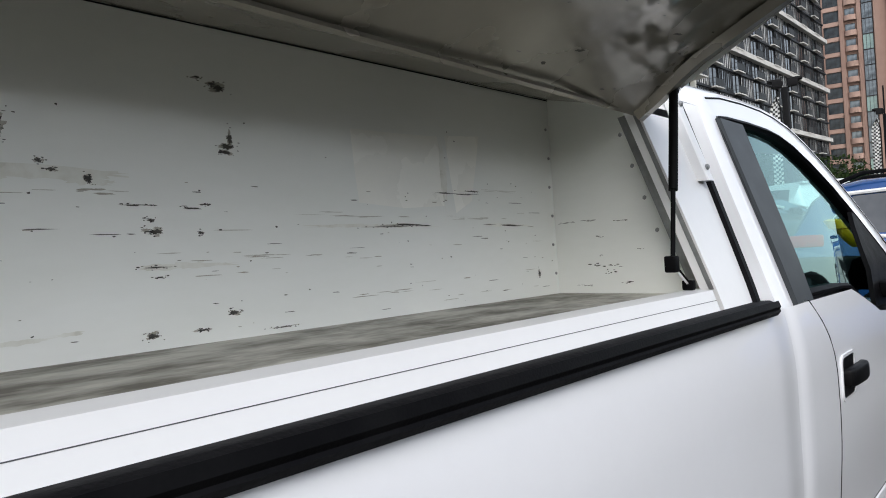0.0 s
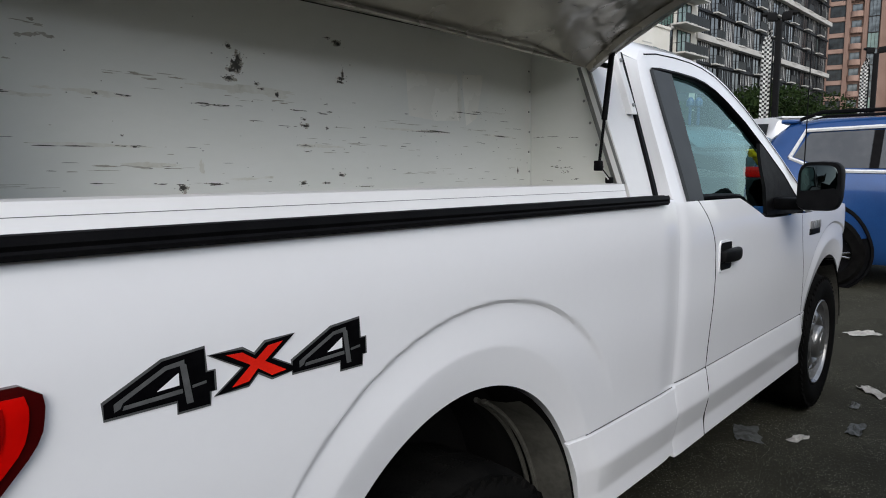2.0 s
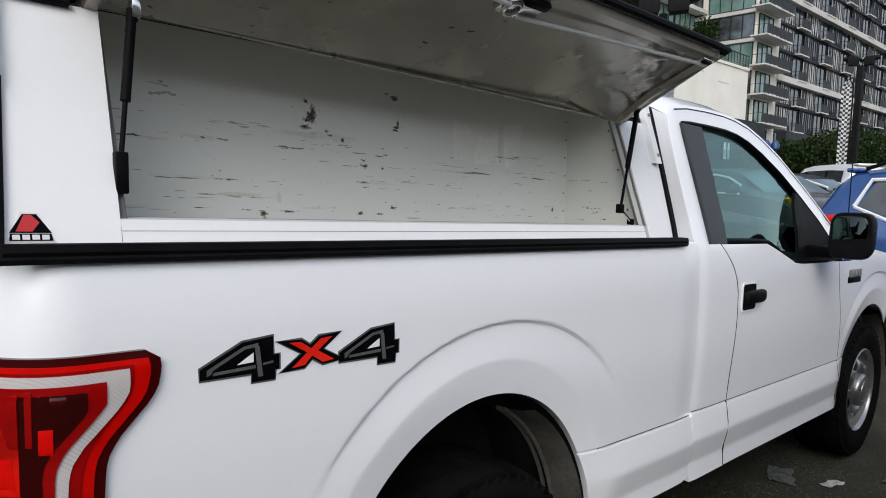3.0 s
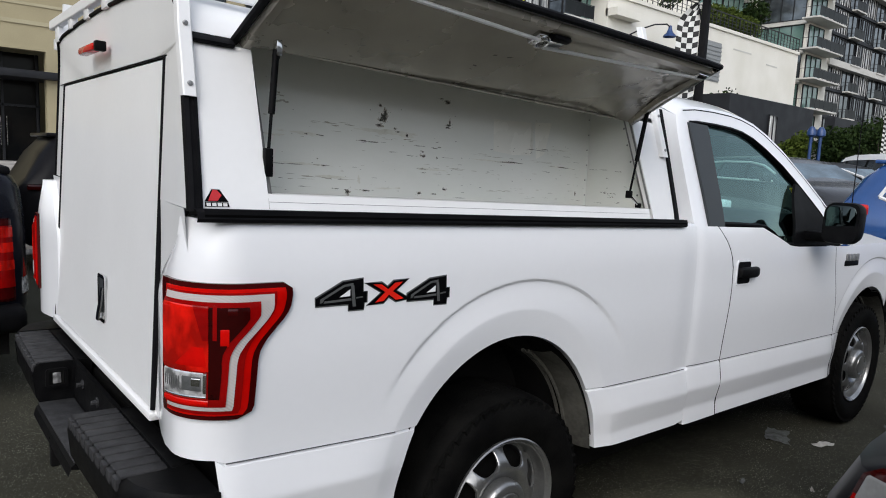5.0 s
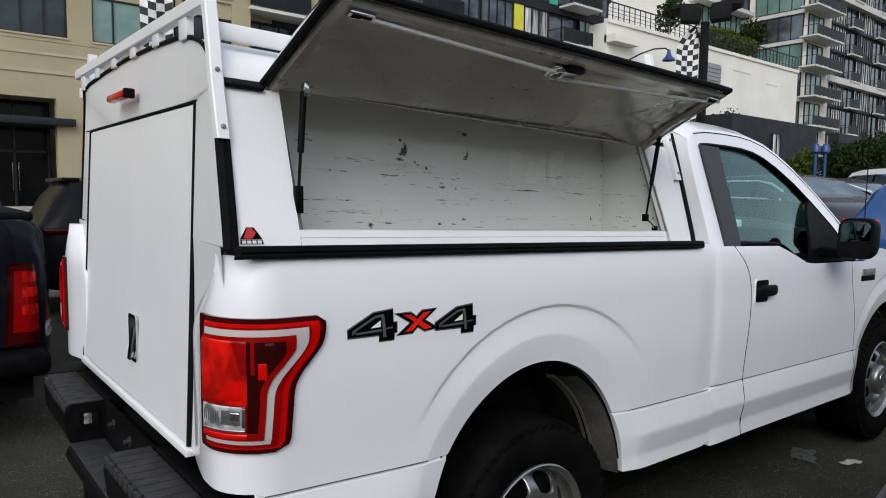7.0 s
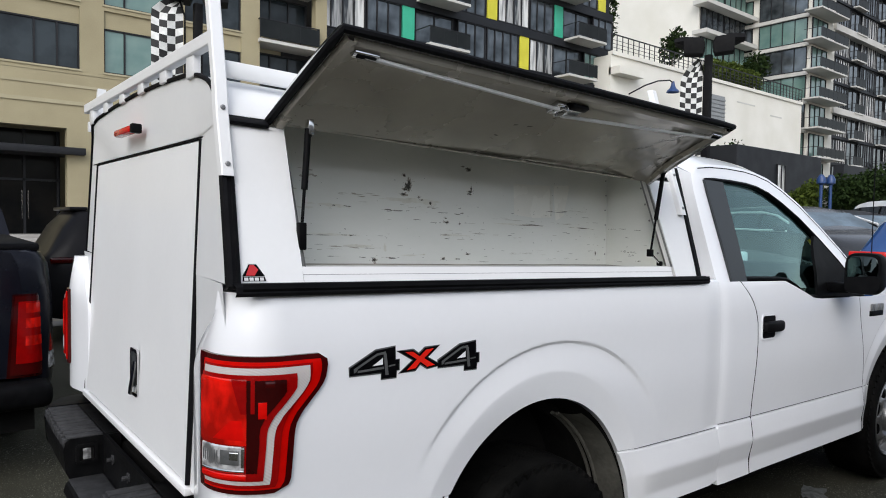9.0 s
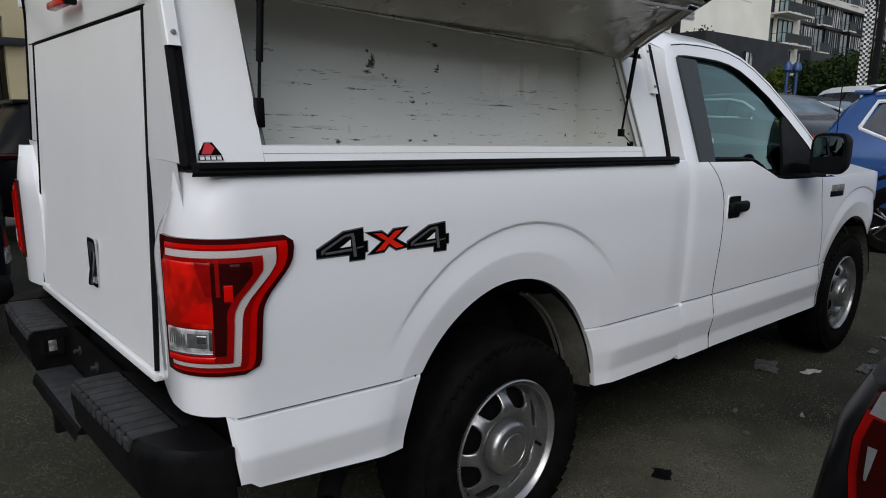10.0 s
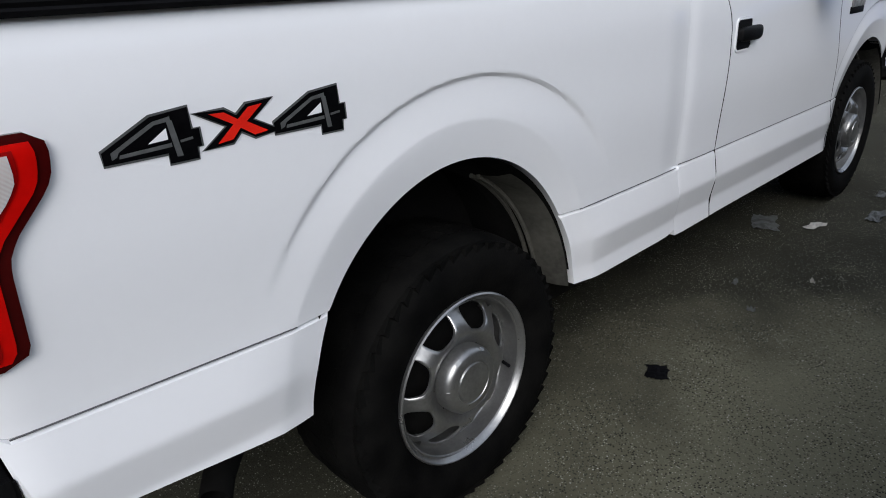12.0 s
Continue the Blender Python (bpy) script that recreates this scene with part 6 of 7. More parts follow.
def car_body(ob, stations, material, ox, oy, turn):
    """Body sides and top: stations of (x, half width, low, belt, top, half top)."""
    b = nb()
    rows = []
    for x, hw, low, belt_z, top, ht in stations:
        prof = [(hw * 0.90, low), (hw * 0.97, low + 0.10), (hw, lerp(low, belt_z, 0.55)), (hw * 0.985, lerp(low, belt_z, 0.85)), (hw * 0.955, belt_z)]
        if top > belt_z + 0.02:
            prof += [(lerp(hw * 0.955, ht, 0.5), lerp(belt_z, top, 0.52)), (ht * 1.0, lerp(belt_z, top, 0.88)), (ht * 0.9, top - 0.012), (ht * 0.5, top + 0.012), (0, top + 0.018)]
        else:
            prof += [(hw * 0.90, belt_z + 0.018), (hw * 0.8, belt_z + 0.03), (hw * 0.6, belt_z + 0.042), (hw * 0.3, belt_z + 0.05), (0, belt_z + 0.052)]
        rows.append([(x, -y, z) for y, z in prof] + [(x, y, z) for y, z in prof[-2::-1]])
    loft(b, rows)
    for r in (rows[0], rows[-1]):
        b.faces.new([b.verts.new(p) for p in r])
    part("body", put(b, ox, oy, turn), material, ob)


def window_plate(ob, pts, ox, oy, turn, mat=None, name="window", chrome=False):
    b = nb()
    vs = [Vector(p) for p in pts]
    nrm_ = (vs[1] - vs[0]).cross(vs[2] - vs[0]).normalized()
    mid_ = sum(vs, Vector()) / len(vs)
    loft(b, [[v for v in vs], [v + nrm_ * 0.006 for v in vs]], closed=True)
    b.faces.new([b.verts.new(v + nrm_ * 0.006) for v in vs])
    w = part(name, put(b, ox, oy, turn), mat or CAR_GLASS, ob, "" if mat else "dark tinted window", smooth=0)
    if chrome:
        b = nb()
        ring = [v + (v - mid_).normalized() * 0.012 + nrm_ * 0.006 for v in vs]
        tube(b, ring + [ring[0]], 0.013, 6)
        part("chrome_trim", put(b, ox, oy, turn), CHROME, w, "chrome window trim")
    return w


def suv(ox, oy, turn, paint, name_label, length=4.6, height=1.64, width=1.86, chrome=True, rails=True, rear_lamp=True):
    ob = root("parked_suv", name_label, "car", (ox, oy, 0))
    L, W = length, width / 2
    st = [(0.0, W * 0.80, 0.45, 0.95, 0.95, 0.3), (0.05, W * 0.90, 0.38, 1.02, 1.02, 0.5), (0.12, W * 0.95, 0.33, 1.06, 1.12, 0.66), (0.28, W * 0.98, 0.30, 1.07, 1.42, 0.64), (0.45, W, 0.28, 1.07, height - 0.06, 0.64),
          (0.75, W, 0.26, 1.06, height - 0.01, 0.64), (1.4, W, 0.25, 1.04, height, 0.645), (2.1, W, 0.25, 1.02, height - 0.01, 0.64), (2.55, W, 0.25, 1.01, height - 0.07, 0.62), (3.0, W * 0.99, 0.25, 1.0, height - 0.30, 0.60),
          (3.4, W * 0.98, 0.25, 0.99, 1.06, 0.66), (3.55, W * 0.97, 0.26, 0.98, 0.98, 0.6), (4.1, W * 0.94, 0.28, 0.92, 0.92, 0.6), (4.4, W * 0.86, 0.32, 0.84, 0.84, 0.5), (L, W * 0.72, 0.40, 0.74, 0.74, 0.4)]
    car_body(ob, st, paint, ox, oy, turn)
    for sg in (-1, 1):
        def sy(x, z):
            hw, ht = W * 0.955, 0.64
            k = (z - 1.05) / (height - 0.06 - 1.05)
            return sg * (lerp(hw, ht, min(1, max(0, k * 0.9))) + 0.006)
        top = height - 0.17
        for quad in ([(0.52, 1.20), (0.66, top), (1.25, top + 0.02), (1.22, 1.08), (0.80, 1.09)], [(1.30, 1.08), (1.33, top + 0.02), (2.1, top + 0.01), (2.25, 1.06)], [(2.33, 1.06), (2.2, top), (2.55, top - 0.05), (2.98, 1.16), (3.05, 1.05)]):
            pts = [(x, sy(x, z), z) for x, z in quad]
            if sg < 0:
                pts = pts[::-1]
            window_plate(ob, pts, ox, oy, turn, chrome=False)
        for quad in ([(1.215, 1.08), (1.245, top + 0.02), (1.335, top + 0.02), (1.305, 1.08)], [(2.245, 1.06), (2.095, top + 0.01), (2.205, top), (2.335, 1.06)]):
            pts = [(x, sy(x, z), z) for x, z in quad]
            window_plate(ob, pts[::-1] if sg < 0 else pts, ox, oy, turn, mat=BLACK, name="door_pillar")
        if chrome:
            b = nb()
            line = [(0.48, 1.19), (0.62, top + 0.03), (1.3, top + 0.055), (2.15, top + 0.045), (2.6, top - 0.01), (3.05, 1.16)]
            tube(b, [(x, sy(x, z), z) for x, z in line], 0.022, 6)
            tube(b, [(x, sy(x, z), z) for x, z in [(0.48, 1.19), (0.80, 1.055), (1.3, 1.045), (2.2, 1.03), (3.1, 1.02)]], 0.02, 6)
            part("chrome_trim", put(b, ox, oy, turn), SILVER, ob, "bright window trim")
        if rails:
            b = nb()
            tube(b, [(0.55, sg * 0.60, height - 0.02), (0.75, sg * 0.60, height + 0.055), (1.5, sg * 0.60, height + 0.065), (2.2, sg * 0.60, height + 0.045), (2.4, sg * 0.60, height - 0.02)], 0.022, 8)
            part("roof_rail", put(b, ox, oy, turn), BLACK, ob, "black roof rail")
        b = nb()
        box(b, 0.03 if rear_lamp else 0.10, 0.40, sg * (W * 0.96) - 0.03, sg * (W * 0.96) + (0.012 if rear_lamp else 0.0), 0.98, 1.10 if rear_lamp else 1.05, 0.02)
        part("tail_light", put(b, ox, oy, turn), RED if rear_lamp else RED_DARK, ob, "red tail light" if rear_lamp else "smoked tail light")
        b = nb()
        box(b, 1.85, 1.98, sg * (W + 0.0) - 0.01, sg * (W + 0.0) + 0.03, 0.90, 0.925, 0.008)
        part("door_handle", put(b, ox, oy, turn), paint, ob)
        for x in (0.90, 3.62):
            b = nb()
            lathe(b, [(0.0005, sg * (W - 0.02)), (0.41, sg * (W - 0.015)), (0.42, sg * (W + 0.004)), (0.395, sg * (W + 0.008)), (0.385, sg * (W - 0.01))], (x, 0, 0.36), 36)
            part("wheel_arch", put(b, ox, oy, turn), BLACK, ob, "black wheel arch")
            simple_wheel(ob, x, sg * (W + 0.012), 0.345, ox, oy, turn, -sg)
        b = nb()
        box(b, 3.02, 3.16, sg * W, sg * (W + 0.17), 1.02, 1.16, 0.03)
        part("wing_mirror", put(b, ox, oy, turn), paint, ob)
    window_plate(ob, [(0.20, -0.60, 1.16), (0.20, 0.60, 1.16), (0.44, 0.54, height - 0.14), (0.44, -0.54, height - 0.14)][::-1], ox, oy, turn, name="rear_window")
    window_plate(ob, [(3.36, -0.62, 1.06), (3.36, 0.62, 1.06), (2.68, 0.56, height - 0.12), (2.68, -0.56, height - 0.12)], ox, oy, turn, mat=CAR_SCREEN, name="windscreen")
    b = nb()
    box(b, -0.04, 0.10, -W * 0.8, W * 0.8, 0.40, 0.62, 0.04)
    part("rear_bumper", put(b, ox, oy, turn), BLACK, ob, "black rear bumper")
    b = nb()
    box(b, 0.36, 0.56, -0.58, 0.58, height - 0.055, height - 0.01, 0.015)
    part("spoiler", put(b, ox, oy, turn), paint, ob)
    return ob


LIFT[0] = 0.17
suv(7.7, 1.88, radians(-80), BLUE_CAR, "blue compact suv with chrome window trim parked on asphalt", height=1.62)
LIFT[0] = 0.44
suv(12.38, 5.98, radians(-122), GREY_CAR, "dark grey suv with chrome window trim parked in the lot", height=1.47, rails=False)
suv(15.3, 6.36, radians(-122), BLACK_CAR, "black suv parked beside the dark grey one", height=1.47, rails=False)
LIFT[0] = 0.25
suv(16.0, 3.1, radians(48), WHITE, "white tall suv parked farther off in the lot", height=1.95, width=1.95, rails=False, chrome=False)
LIFT[0] = 0.10
suv(2.6, 3.75, radians(-8), WHITE, "white suv parked on the far side of the truck", height=1.68, rails=False, chrome=False)
LIFT[0] = 0.0
suv(-0.36, 8.45, radians(0), BLACK_CAR, "black suv parked at the street kerb", height=1.66, rails=False, chrome=False, rear_lamp=False)


def dark_pickup():
    """Navy-black pickup standing across the next bay: its tail and the cab behind the bed show."""
    ob = root("dark_pickup", "navy-black pickup with a bed cover parked in the next bay", "pickup truck", (-1.9, 5.6, 0))
    y0, y1 = 3.02, 4.98

    def spot(x, y, z):
        """From the length and width of the pickup to its place in the lot."""
        along_it = -0.905 - x
        return (-0.905 - (y - y0) + 0.03 * along_it, y0 + along_it * 1.18, z)

    def turned(bm):
        for v in bm.verts:
            v.co = spot(*v.co)
        return bm

    b = nb()
    rows = []
    for x, ins, low in ((-0.905, 0.16, 0.62), (-0.915, 0.08, 0.56), (-0.94, 0.035, 0.50), (-1.01, 0.0, 0.48), (-1.4, 0.0, 0.48), (-2.9, 0.0, 0.48)):
        prof = [(ins + 0.03, low), (ins + 0.0, low + 0.10), (ins - 0.004, 0.90), (ins + 0.0, 1.10), (ins + 0.02, 1.26), (ins + 0.05, 1.32), (ins + 0.10, 1.335)]
        rows.append([(x - (0.02 if z > 1.3 else 0), y0 + dy, z) for dy, z in prof] + [(x - (0.02 if z > 1.3 else 0), y1 - dy, z) for dy, z in prof[::-1]])
    loft(b, rows)
    b.faces.new([b.verts.new(p) for p in rows[0]])
    part("bed", turned(b), NAVY_CAR, ob, "navy-black pickup bed")
    b = nb()
    box(b, -2.9, -1.0, y0 + 0.06, y1 - 0.06, 1.325, 1.375, 0.018)
    part("bed_cover", turned(b), RUBBER, ob, "black soft bed cover")
    b = nb()
    rows = []
    for z, xb, ins in ((0.5, -2.93, 0.0), (1.30, -2.93, 0.0), (1.34, -2.96, 0.02), (1.56, -3.05, 0.07), (1.70, -3.14, 0.12), (1.755, -3.20, 0.17), (1.775, -3.32, 0.24)):
        rows.append([(xb, y0 + ins, z), (xb, y1 - ins, z), (-5.3 + ins, y1 - ins, z), (-5.3 + ins, y0 + ins, z)])
    loft(b, rows, closed=True, cap=True)
    part("cab", turned(b), NAVY_CAR, ob, "navy-black cab")
    window_plate(ob, [spot(-2.965, y0 + 0.22, 1.38), spot(-2.965, y1 - 0.22, 1.38), spot(-3.09, y1 - 0.28, 1.66), spot(-3.09, y0 + 0.28, 1.66)], 0, 0, 0, name="rear_window")
    window_plate(ob, [spot(-3.2, y0 + 0.03, 1.40), spot(-3.3, y0 + 0.09, 1.68), spot(-4.1, y0 + 0.09, 1.68), spot(-4.1, y0 + 0.03, 1.40)], 0, 0, 0)
    b = nb()
    box(b, -5.7, -5.2, y0 + 0.05, y1 - 0.05, 0.5, 1.15, 0.06)
    part("nose", turned(b), NAVY_CAR, ob)
    # wrap-round tail lamp on the near rear corner
    def lamp_part(name, mat, za, zb, d0, d1, h, parent, label=""):
        bb = nb()
        rr = []
        for i in range(9):
            z = lerp(za, zb, i / 8)
            k = (z - 0.62) / 0.52
            lean = -0.010 * k
            rr.append([(-0.905 - 0.11 * t + lean - 0.05 * max(0.0, t - 0.8) * (1 - k) + (h if t < 0.4 else 0), y0 + 0.16 * max(0.0, 1 - t) ** 2 - h * min(t, 1.0), z) for t in [lerp(d0, d1 - 0.25 * (1 - k) * (d1 - 0.6) * 0, s / 8) for s in range(9)]])
        loft(bb, rr)
        return part(name, bb, mat, parent, label)
    lp = lamp_part("tail_lamp", RED_DARK, 0.62, 1.09, 0.0, 1.75, 0.010, ob, "red wrap-round tail lamp with a clear foot")
    lamp_part("red_lens", RED_DEEP, 0.635, 1.08, 0.03, 1.66, 0.018, lp)
    lamp_part("inner_lens", RED_MID, 0.70, 1.05, 0.10, 1.50, 0.021, lp)
    for z_ in (0.80, 0.90, 0.985):
        lamp_part("lens_bar", BRAKE, z_, z_ + 0.055, 0.55, 1.20, 0.023, lp)
    lamp_part("reverse_lens", LAMP_CLEAR, 0.650, 0.745, 0.04, 0.42, 0.024, lp, "clear reverse lens")
    b = nb()
    box(b, -1.30, -0.80, y0 + 0.02, y1 - 0.02, 0.45, 0.60, 0.05, 3)
    part("rear_bumper", turned(b), BLACK, ob, "black rear bumper")
    b = nb()
    box(b, -5.2, -0.95, y0 + 0.10, y1 - 0.10, 0.30, 0.50)
    part("chassis", turned(b), DARK, ob)
    for x in (1.3, 4.9):
        for yy, o in ((0.02, 1), (1.94, -1)):
            simple_wheel(ob, x, yy, 0.39, -0.905, y0, math.pi / 2, o)


dark_pickup()


def near_car():
    """Black car in the bay on the near side; its rear corner and lamp show."""
    ob = root("black_car", "black car with a red tail lamp parked in the near bay", "car", (1.5, -1.85, 0))
    ya, yb = -0.966, -2.73
    plan = [(0.40, -0.470), (0.24, -0.458), (0.12, -0.443), (0.085, -0.435), (0.055, -0.422), (0.03, -0.395), (0.012, -0.35), (0.003, -0.28), (0.0, -0.18)]
    section = [(0.22, 0.12), (0.34, 0.045), (0.50, 0.008), (0.68, 0.0), (0.80, 0.006), (0.90, 0.02), (1.00, 0.038)]

    def ring(x, w, top, cabin):
        """One cross-section: the waist, then the deck or the cabin above it."""
        up = [(0.08, 0.075), (0.12, 0.16), (0.135, 0.30), (0.145, 0.60)] if not cabin else [(0.08, 0.07), (0.22, 0.14), (0.38, 0.25), (0.44, 0.50)]
        k = (top - 1.0) / up[-1][0]
        half = section + [(1.0 + z * k, q) for z, q in up]
        return [(x, ya - w - q, z) for z, q in half] + [(x, yb + w + q, z) for z, q in half[::-1]]

    b = nb()
    rows = [ring(x, w, 1.145, False) for w, x in plan]
    rows += [ring(0.15, 0.0, 1.15, False), ring(0.42, 0.0, 1.16, False), ring(0.46, 0.0, 1.17, True), ring(0.95, 0.0, 1.42, True), ring(1.4, 0.0, 1.45, True), ring(1.9, 0.0, 1.42, True), ring(2.65, 0.0, 1.12, True), ring(2.7, 0.0, 1.1, False), ring(3.5, 0.04, 1.04, False), ring(3.8, 0.12, 0.98, False), ring(3.95, 0.35, 0.94, False)]
    loft(b, rows)
    for r in (rows[0], rows[-1]):
        b.faces.new([b.verts.new(p) for p in r])
    part("body", b, BLACK_CAR, ob, "glossy black body")
    for yy, sg in ((ya, -1), (yb, 1)):
        for quad in ([(0.72, 1.13), (1.02, 1.34), (1.36, 1.36), (1.36, 1.13)], [(1.42, 1.13), (1.42, 1.36), (1.86, 1.34), (2.3, 1.13)]):
            pts = [(x, yy + sg * along([(1.08, 0.075), (1.22, 0.135), (1.38, 0.235)], z) - sg * 0.008, z) for x, z in quad]
            window_plate(ob, pts if sg < 0 else pts[::-1], 0, 0, 0)
    window_plate(ob, [(0.52, ya - 0.30, 1.215), (0.52, yb + 0.30, 1.215), (0.86, yb + 0.36, 1.395), (0.86, ya - 0.36, 1.395)], 0, 0, 0, name="rear_window")
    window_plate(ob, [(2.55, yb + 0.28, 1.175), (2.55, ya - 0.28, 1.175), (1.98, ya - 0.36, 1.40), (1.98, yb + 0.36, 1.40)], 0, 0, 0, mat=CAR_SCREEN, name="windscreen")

    def lens(name, mat, za, zb, left, right, h, parent, label=""):
        bb = nb()
        rr = []
        for i in range(17):
            z = lerp(za, zb, i / 16)
            row = []
            for s in range(13):
                w = lerp(left(z), right, s / 12)
                row.append((along([(p[0], p[1]) for p in plan[::-1]], w) - h, ya - w - along(section + [(1.083, 0.075), (1.124, 0.16)], z) + h * 0.6, z))
            rr.append(row)
        loft(bb, rr)
        return part(name, bb, mat, parent, label)

    def edge(z):
        return along([(0.84, 0.148), (0.86, 0.113), (0.89, 0.086), (0.95, 0.066), (1.04, 0.050), (1.10, 0.042)], z)

    lp = lens("tail_lamp", RED_DARK, 0.84, 1.095, edge, 0.42, 0.006, ob, "dark red wrap-round tail lamp")
    lens("red_band", RED_MID, 0.85, 1.05, lambda z: edge(z) + 0.006, 0.36, 0.010, lp, "red lens band")
    lens("dark_core", RED_DARK, 0.885, 1.042, lambda z: edge(z) + 0.022, 0.34, 0.013, lp)
    lens("clear_cap", GREYTRIM, 1.045, 1.085, lambda z: edge(z) + 0.012, 0.34, 0.011, lp, "ribbed clear upper lens")
    lens("clear_strip", GREYTRIM, 0.945, 1.0, lambda z: edge(z) + 0.034, 0.105, 0.015, lp, "grey inner strip")
    for x in (0.62, 3.2):
        simple_wheel(ob, x, ya - 0.02, 0.33, 0, 0, 0, -1)
        simple_wheel(ob, x, yb + 0.02, 0.33, 0, 0, 0, 1)


near_car()


# ---- poles, flags, street lamps ----
def lamp_pole(x, y, h, flag, az, size=1.0, label="black parking-lot lamp post with a boxy twin head"):
    rx_, ry_ = math.cos(radians(az)), -math.sin(radians(az))
    fx, fy = -ry_, rx_
    ob = root("lamp_post", label, "street lamp", (x, y, 0), "lamp posts in the lot")
    b = nb()
    box(b, x - 0.25, x + 0.25, y - 0.25, y + 0.25, 0, 0.7, 0.04)
    part("base", b, CONCRETE, ob, "concrete base")
    b = nb()
    box(b, x - 0.085, x + 0.085, y - 0.085, y + 0.085, 0.7, h, 0.01)
    part("pole", b, POLE, ob)
    for s in (-1, 1):
        b = nb()
        rows = []
        for t, lo, hh in ((0.10, 0.16, 0.30), (0.16, 0.0, 0.44), (0.64, 0.04, 0.50), (0.66, 0.26, 0.50), (0.90, 0.36, 0.46)):
            rows.append([(x + size * (rx_ * s * t + fx * w), y + size * (ry_ * s * t + fy * w), h + size * dz) for w, dz in ((-0.24, lo), (0.24, lo), (0.28, hh * 0.75), (0.22, hh), (-0.22, hh), (-0.28, hh * 0.75))])
        loft(b, rows, closed=True, cap=True)
        part("lamp_head", b, POLE, ob, "boxy black lamp head")
    if flag:
        dx, z0, z1, w = flag
        fl = root("checkered_flag", "black and white checkered feather flag on a pole", "flag", (x + dx, y, z0), "checkered flags")
        nx, nz = 4, max(6, round((z1 - z0) / (w / 4)))
        for col, mt in ((0, FLAG_W), (1, FLAG_B)):
            b = nb()
            for i in range(nx):
                for j in range(nz):
                    if (i + j) % 2 != col:
                        continue
                    def fp(u, v):
                        k = v / nz
                        bend = 0.12 * w * math.sin(k * 7) + 0.05 * math.sin(u * 2 + k * 9)
                        ww = w * (1 if k < 0.86 else 1 - 0.8 * ((k - 0.86) / 0.14) ** 2)
                        a = dx - ww * u / nx
                        return Vector((x + rx_ * a + fx * bend, y + ry_ * a + fy * bend, lerp(z0, z1, k) - 0.10 * w * math.sin(u * 0.9)))
                    b.faces.new([b.verts.new(fp(*q)) for q in ((i, j), (i + 1, j), (i + 1, j + 1), (i, j + 1))])
            bmesh.ops.solidify(b, geom=b.faces[:], thickness=0.01)
            part("flag_cloth", b, mt, fl, "white checks" if col == 0 else "black checks", smooth=0)
        b = nb()
        tube(b, [(x + rx_ * (dx + 0.03), y + ry_ * (dx + 0.03), 0.4), (x + rx_ * (dx + 0.03), y + ry_ * (dx + 0.03), z1 - 0.4), (x + rx_ * (dx - 0.1), y + ry_ * (dx - 0.1), z1)], 0.02, 6)
        part("flag_rod", b, POLE, fl)


def polar(az, dist):
    return -1.45 + dist * math.sin(radians(az)), -1.25 + dist * math.cos(radians(az))


px, py = polar(60.0, 20)
lamp_pole(px, py, 6.25, (-0.14, 1.3, 6.15, 0.58), 60)
px, py = polar(73.6, 25)
lamp_pole(px, py, 5.45, (-0.18, 1.2, 5.2, 0.28), 73.6, 0.55)
px, py = polar(79.9, 33)
lamp_pole(px, py, 5.15, (-0.22, 1.2, 5.0, 0.28), 79.9, 0.5)
px, py = polar(18.4, 16)
lamp_pole(px, py, 6.3, (-0.30, 3.6, 6.4, 0.66), 18.4)


def leafy(bm, centre, radii, count, size, rnd, hollow=0.55):
    """Small leaf clumps through a crown."""
    for _ in range(count):
        v = Vector((rnd.gauss(0, 1), rnd.gauss(0, 1), rnd.gauss(0, 1))).normalized()
        r = hollow + (1 - hollow) * rnd.random() ** 0.6
        r *= 1 + 0.25 * noise.noise(v * 2.1 + Vector(centre) * 0.3)
        p = Vector(centre) + Vector((v.x * radii[0], v.y * radii[1], v.z * radii[2])) * r
        a = Vector((rnd.gauss(0, 1), rnd.gauss(0, 1), rnd.gauss(0, 1))).normalized()
        c = a.cross(Vector((rnd.gauss(0, 1), rnd.gauss(0, 1), rnd.gauss(0, 1)))).normalized()
        s = size * rnd.uniform(0.6, 1.4)
        q = [p + a * s, p + c * s * 0.6, p - a * s, p - c * s * 0.6]
        bm.faces.new([bm.verts.new(k) for k in q])


def tree(x, y, z, h, r, material, label, seed, category="tree", name="street_tree", trunk=0.09, count=900, leaf=0.14):
    rnd = random.Random(seed)
    ob = root(name, label, category, (x, y, z))
    b = nb()
    tube(b, [(x, y, z), (x + 0.05, y, z + h * 0.4), (x - 0.05, y + 0.05, z + h * 0.75)], [trunk, trunk * 0.7, trunk * 0.3], 8)
    for k in range(6):
        a = k * 1.05 + seed
        tube(b, [(x, y, z + h * (0.3 + 0.06 * k)), (x + r * 0.65 * math.cos(a), y + r * 0.65 * math.sin(a), z + h * (0.5 + 0.06 * k))], [trunk * 0.4, trunk * 0.12], 5)
    part("trunk", b, BARK, ob)
    b = nb()
    for k in range(5):
        a = rnd.uniform(0, 6.28)
        d = r * rnd.uniform(0.0, 0.55)
        leafy(b, (x + d * math.cos(a), y + d * math.sin(a), z + h * rnd.uniform(0.5, 0.82)), (r * 0.62, r * 0.62, h * 0.24), count // 5, leaf, rnd)
    part("crown", b, material, ob, smooth=0)
    return ob


# unseen block added so that the door mirror reflects something dark
b = nb()
box(b, -44, -32, -60, 30, 0, 7)
thing("unseen_building_behind", b, CHARCOAL, "plain dark building, unseen, added to darken the mirror's reflection", "building", kind="structure")

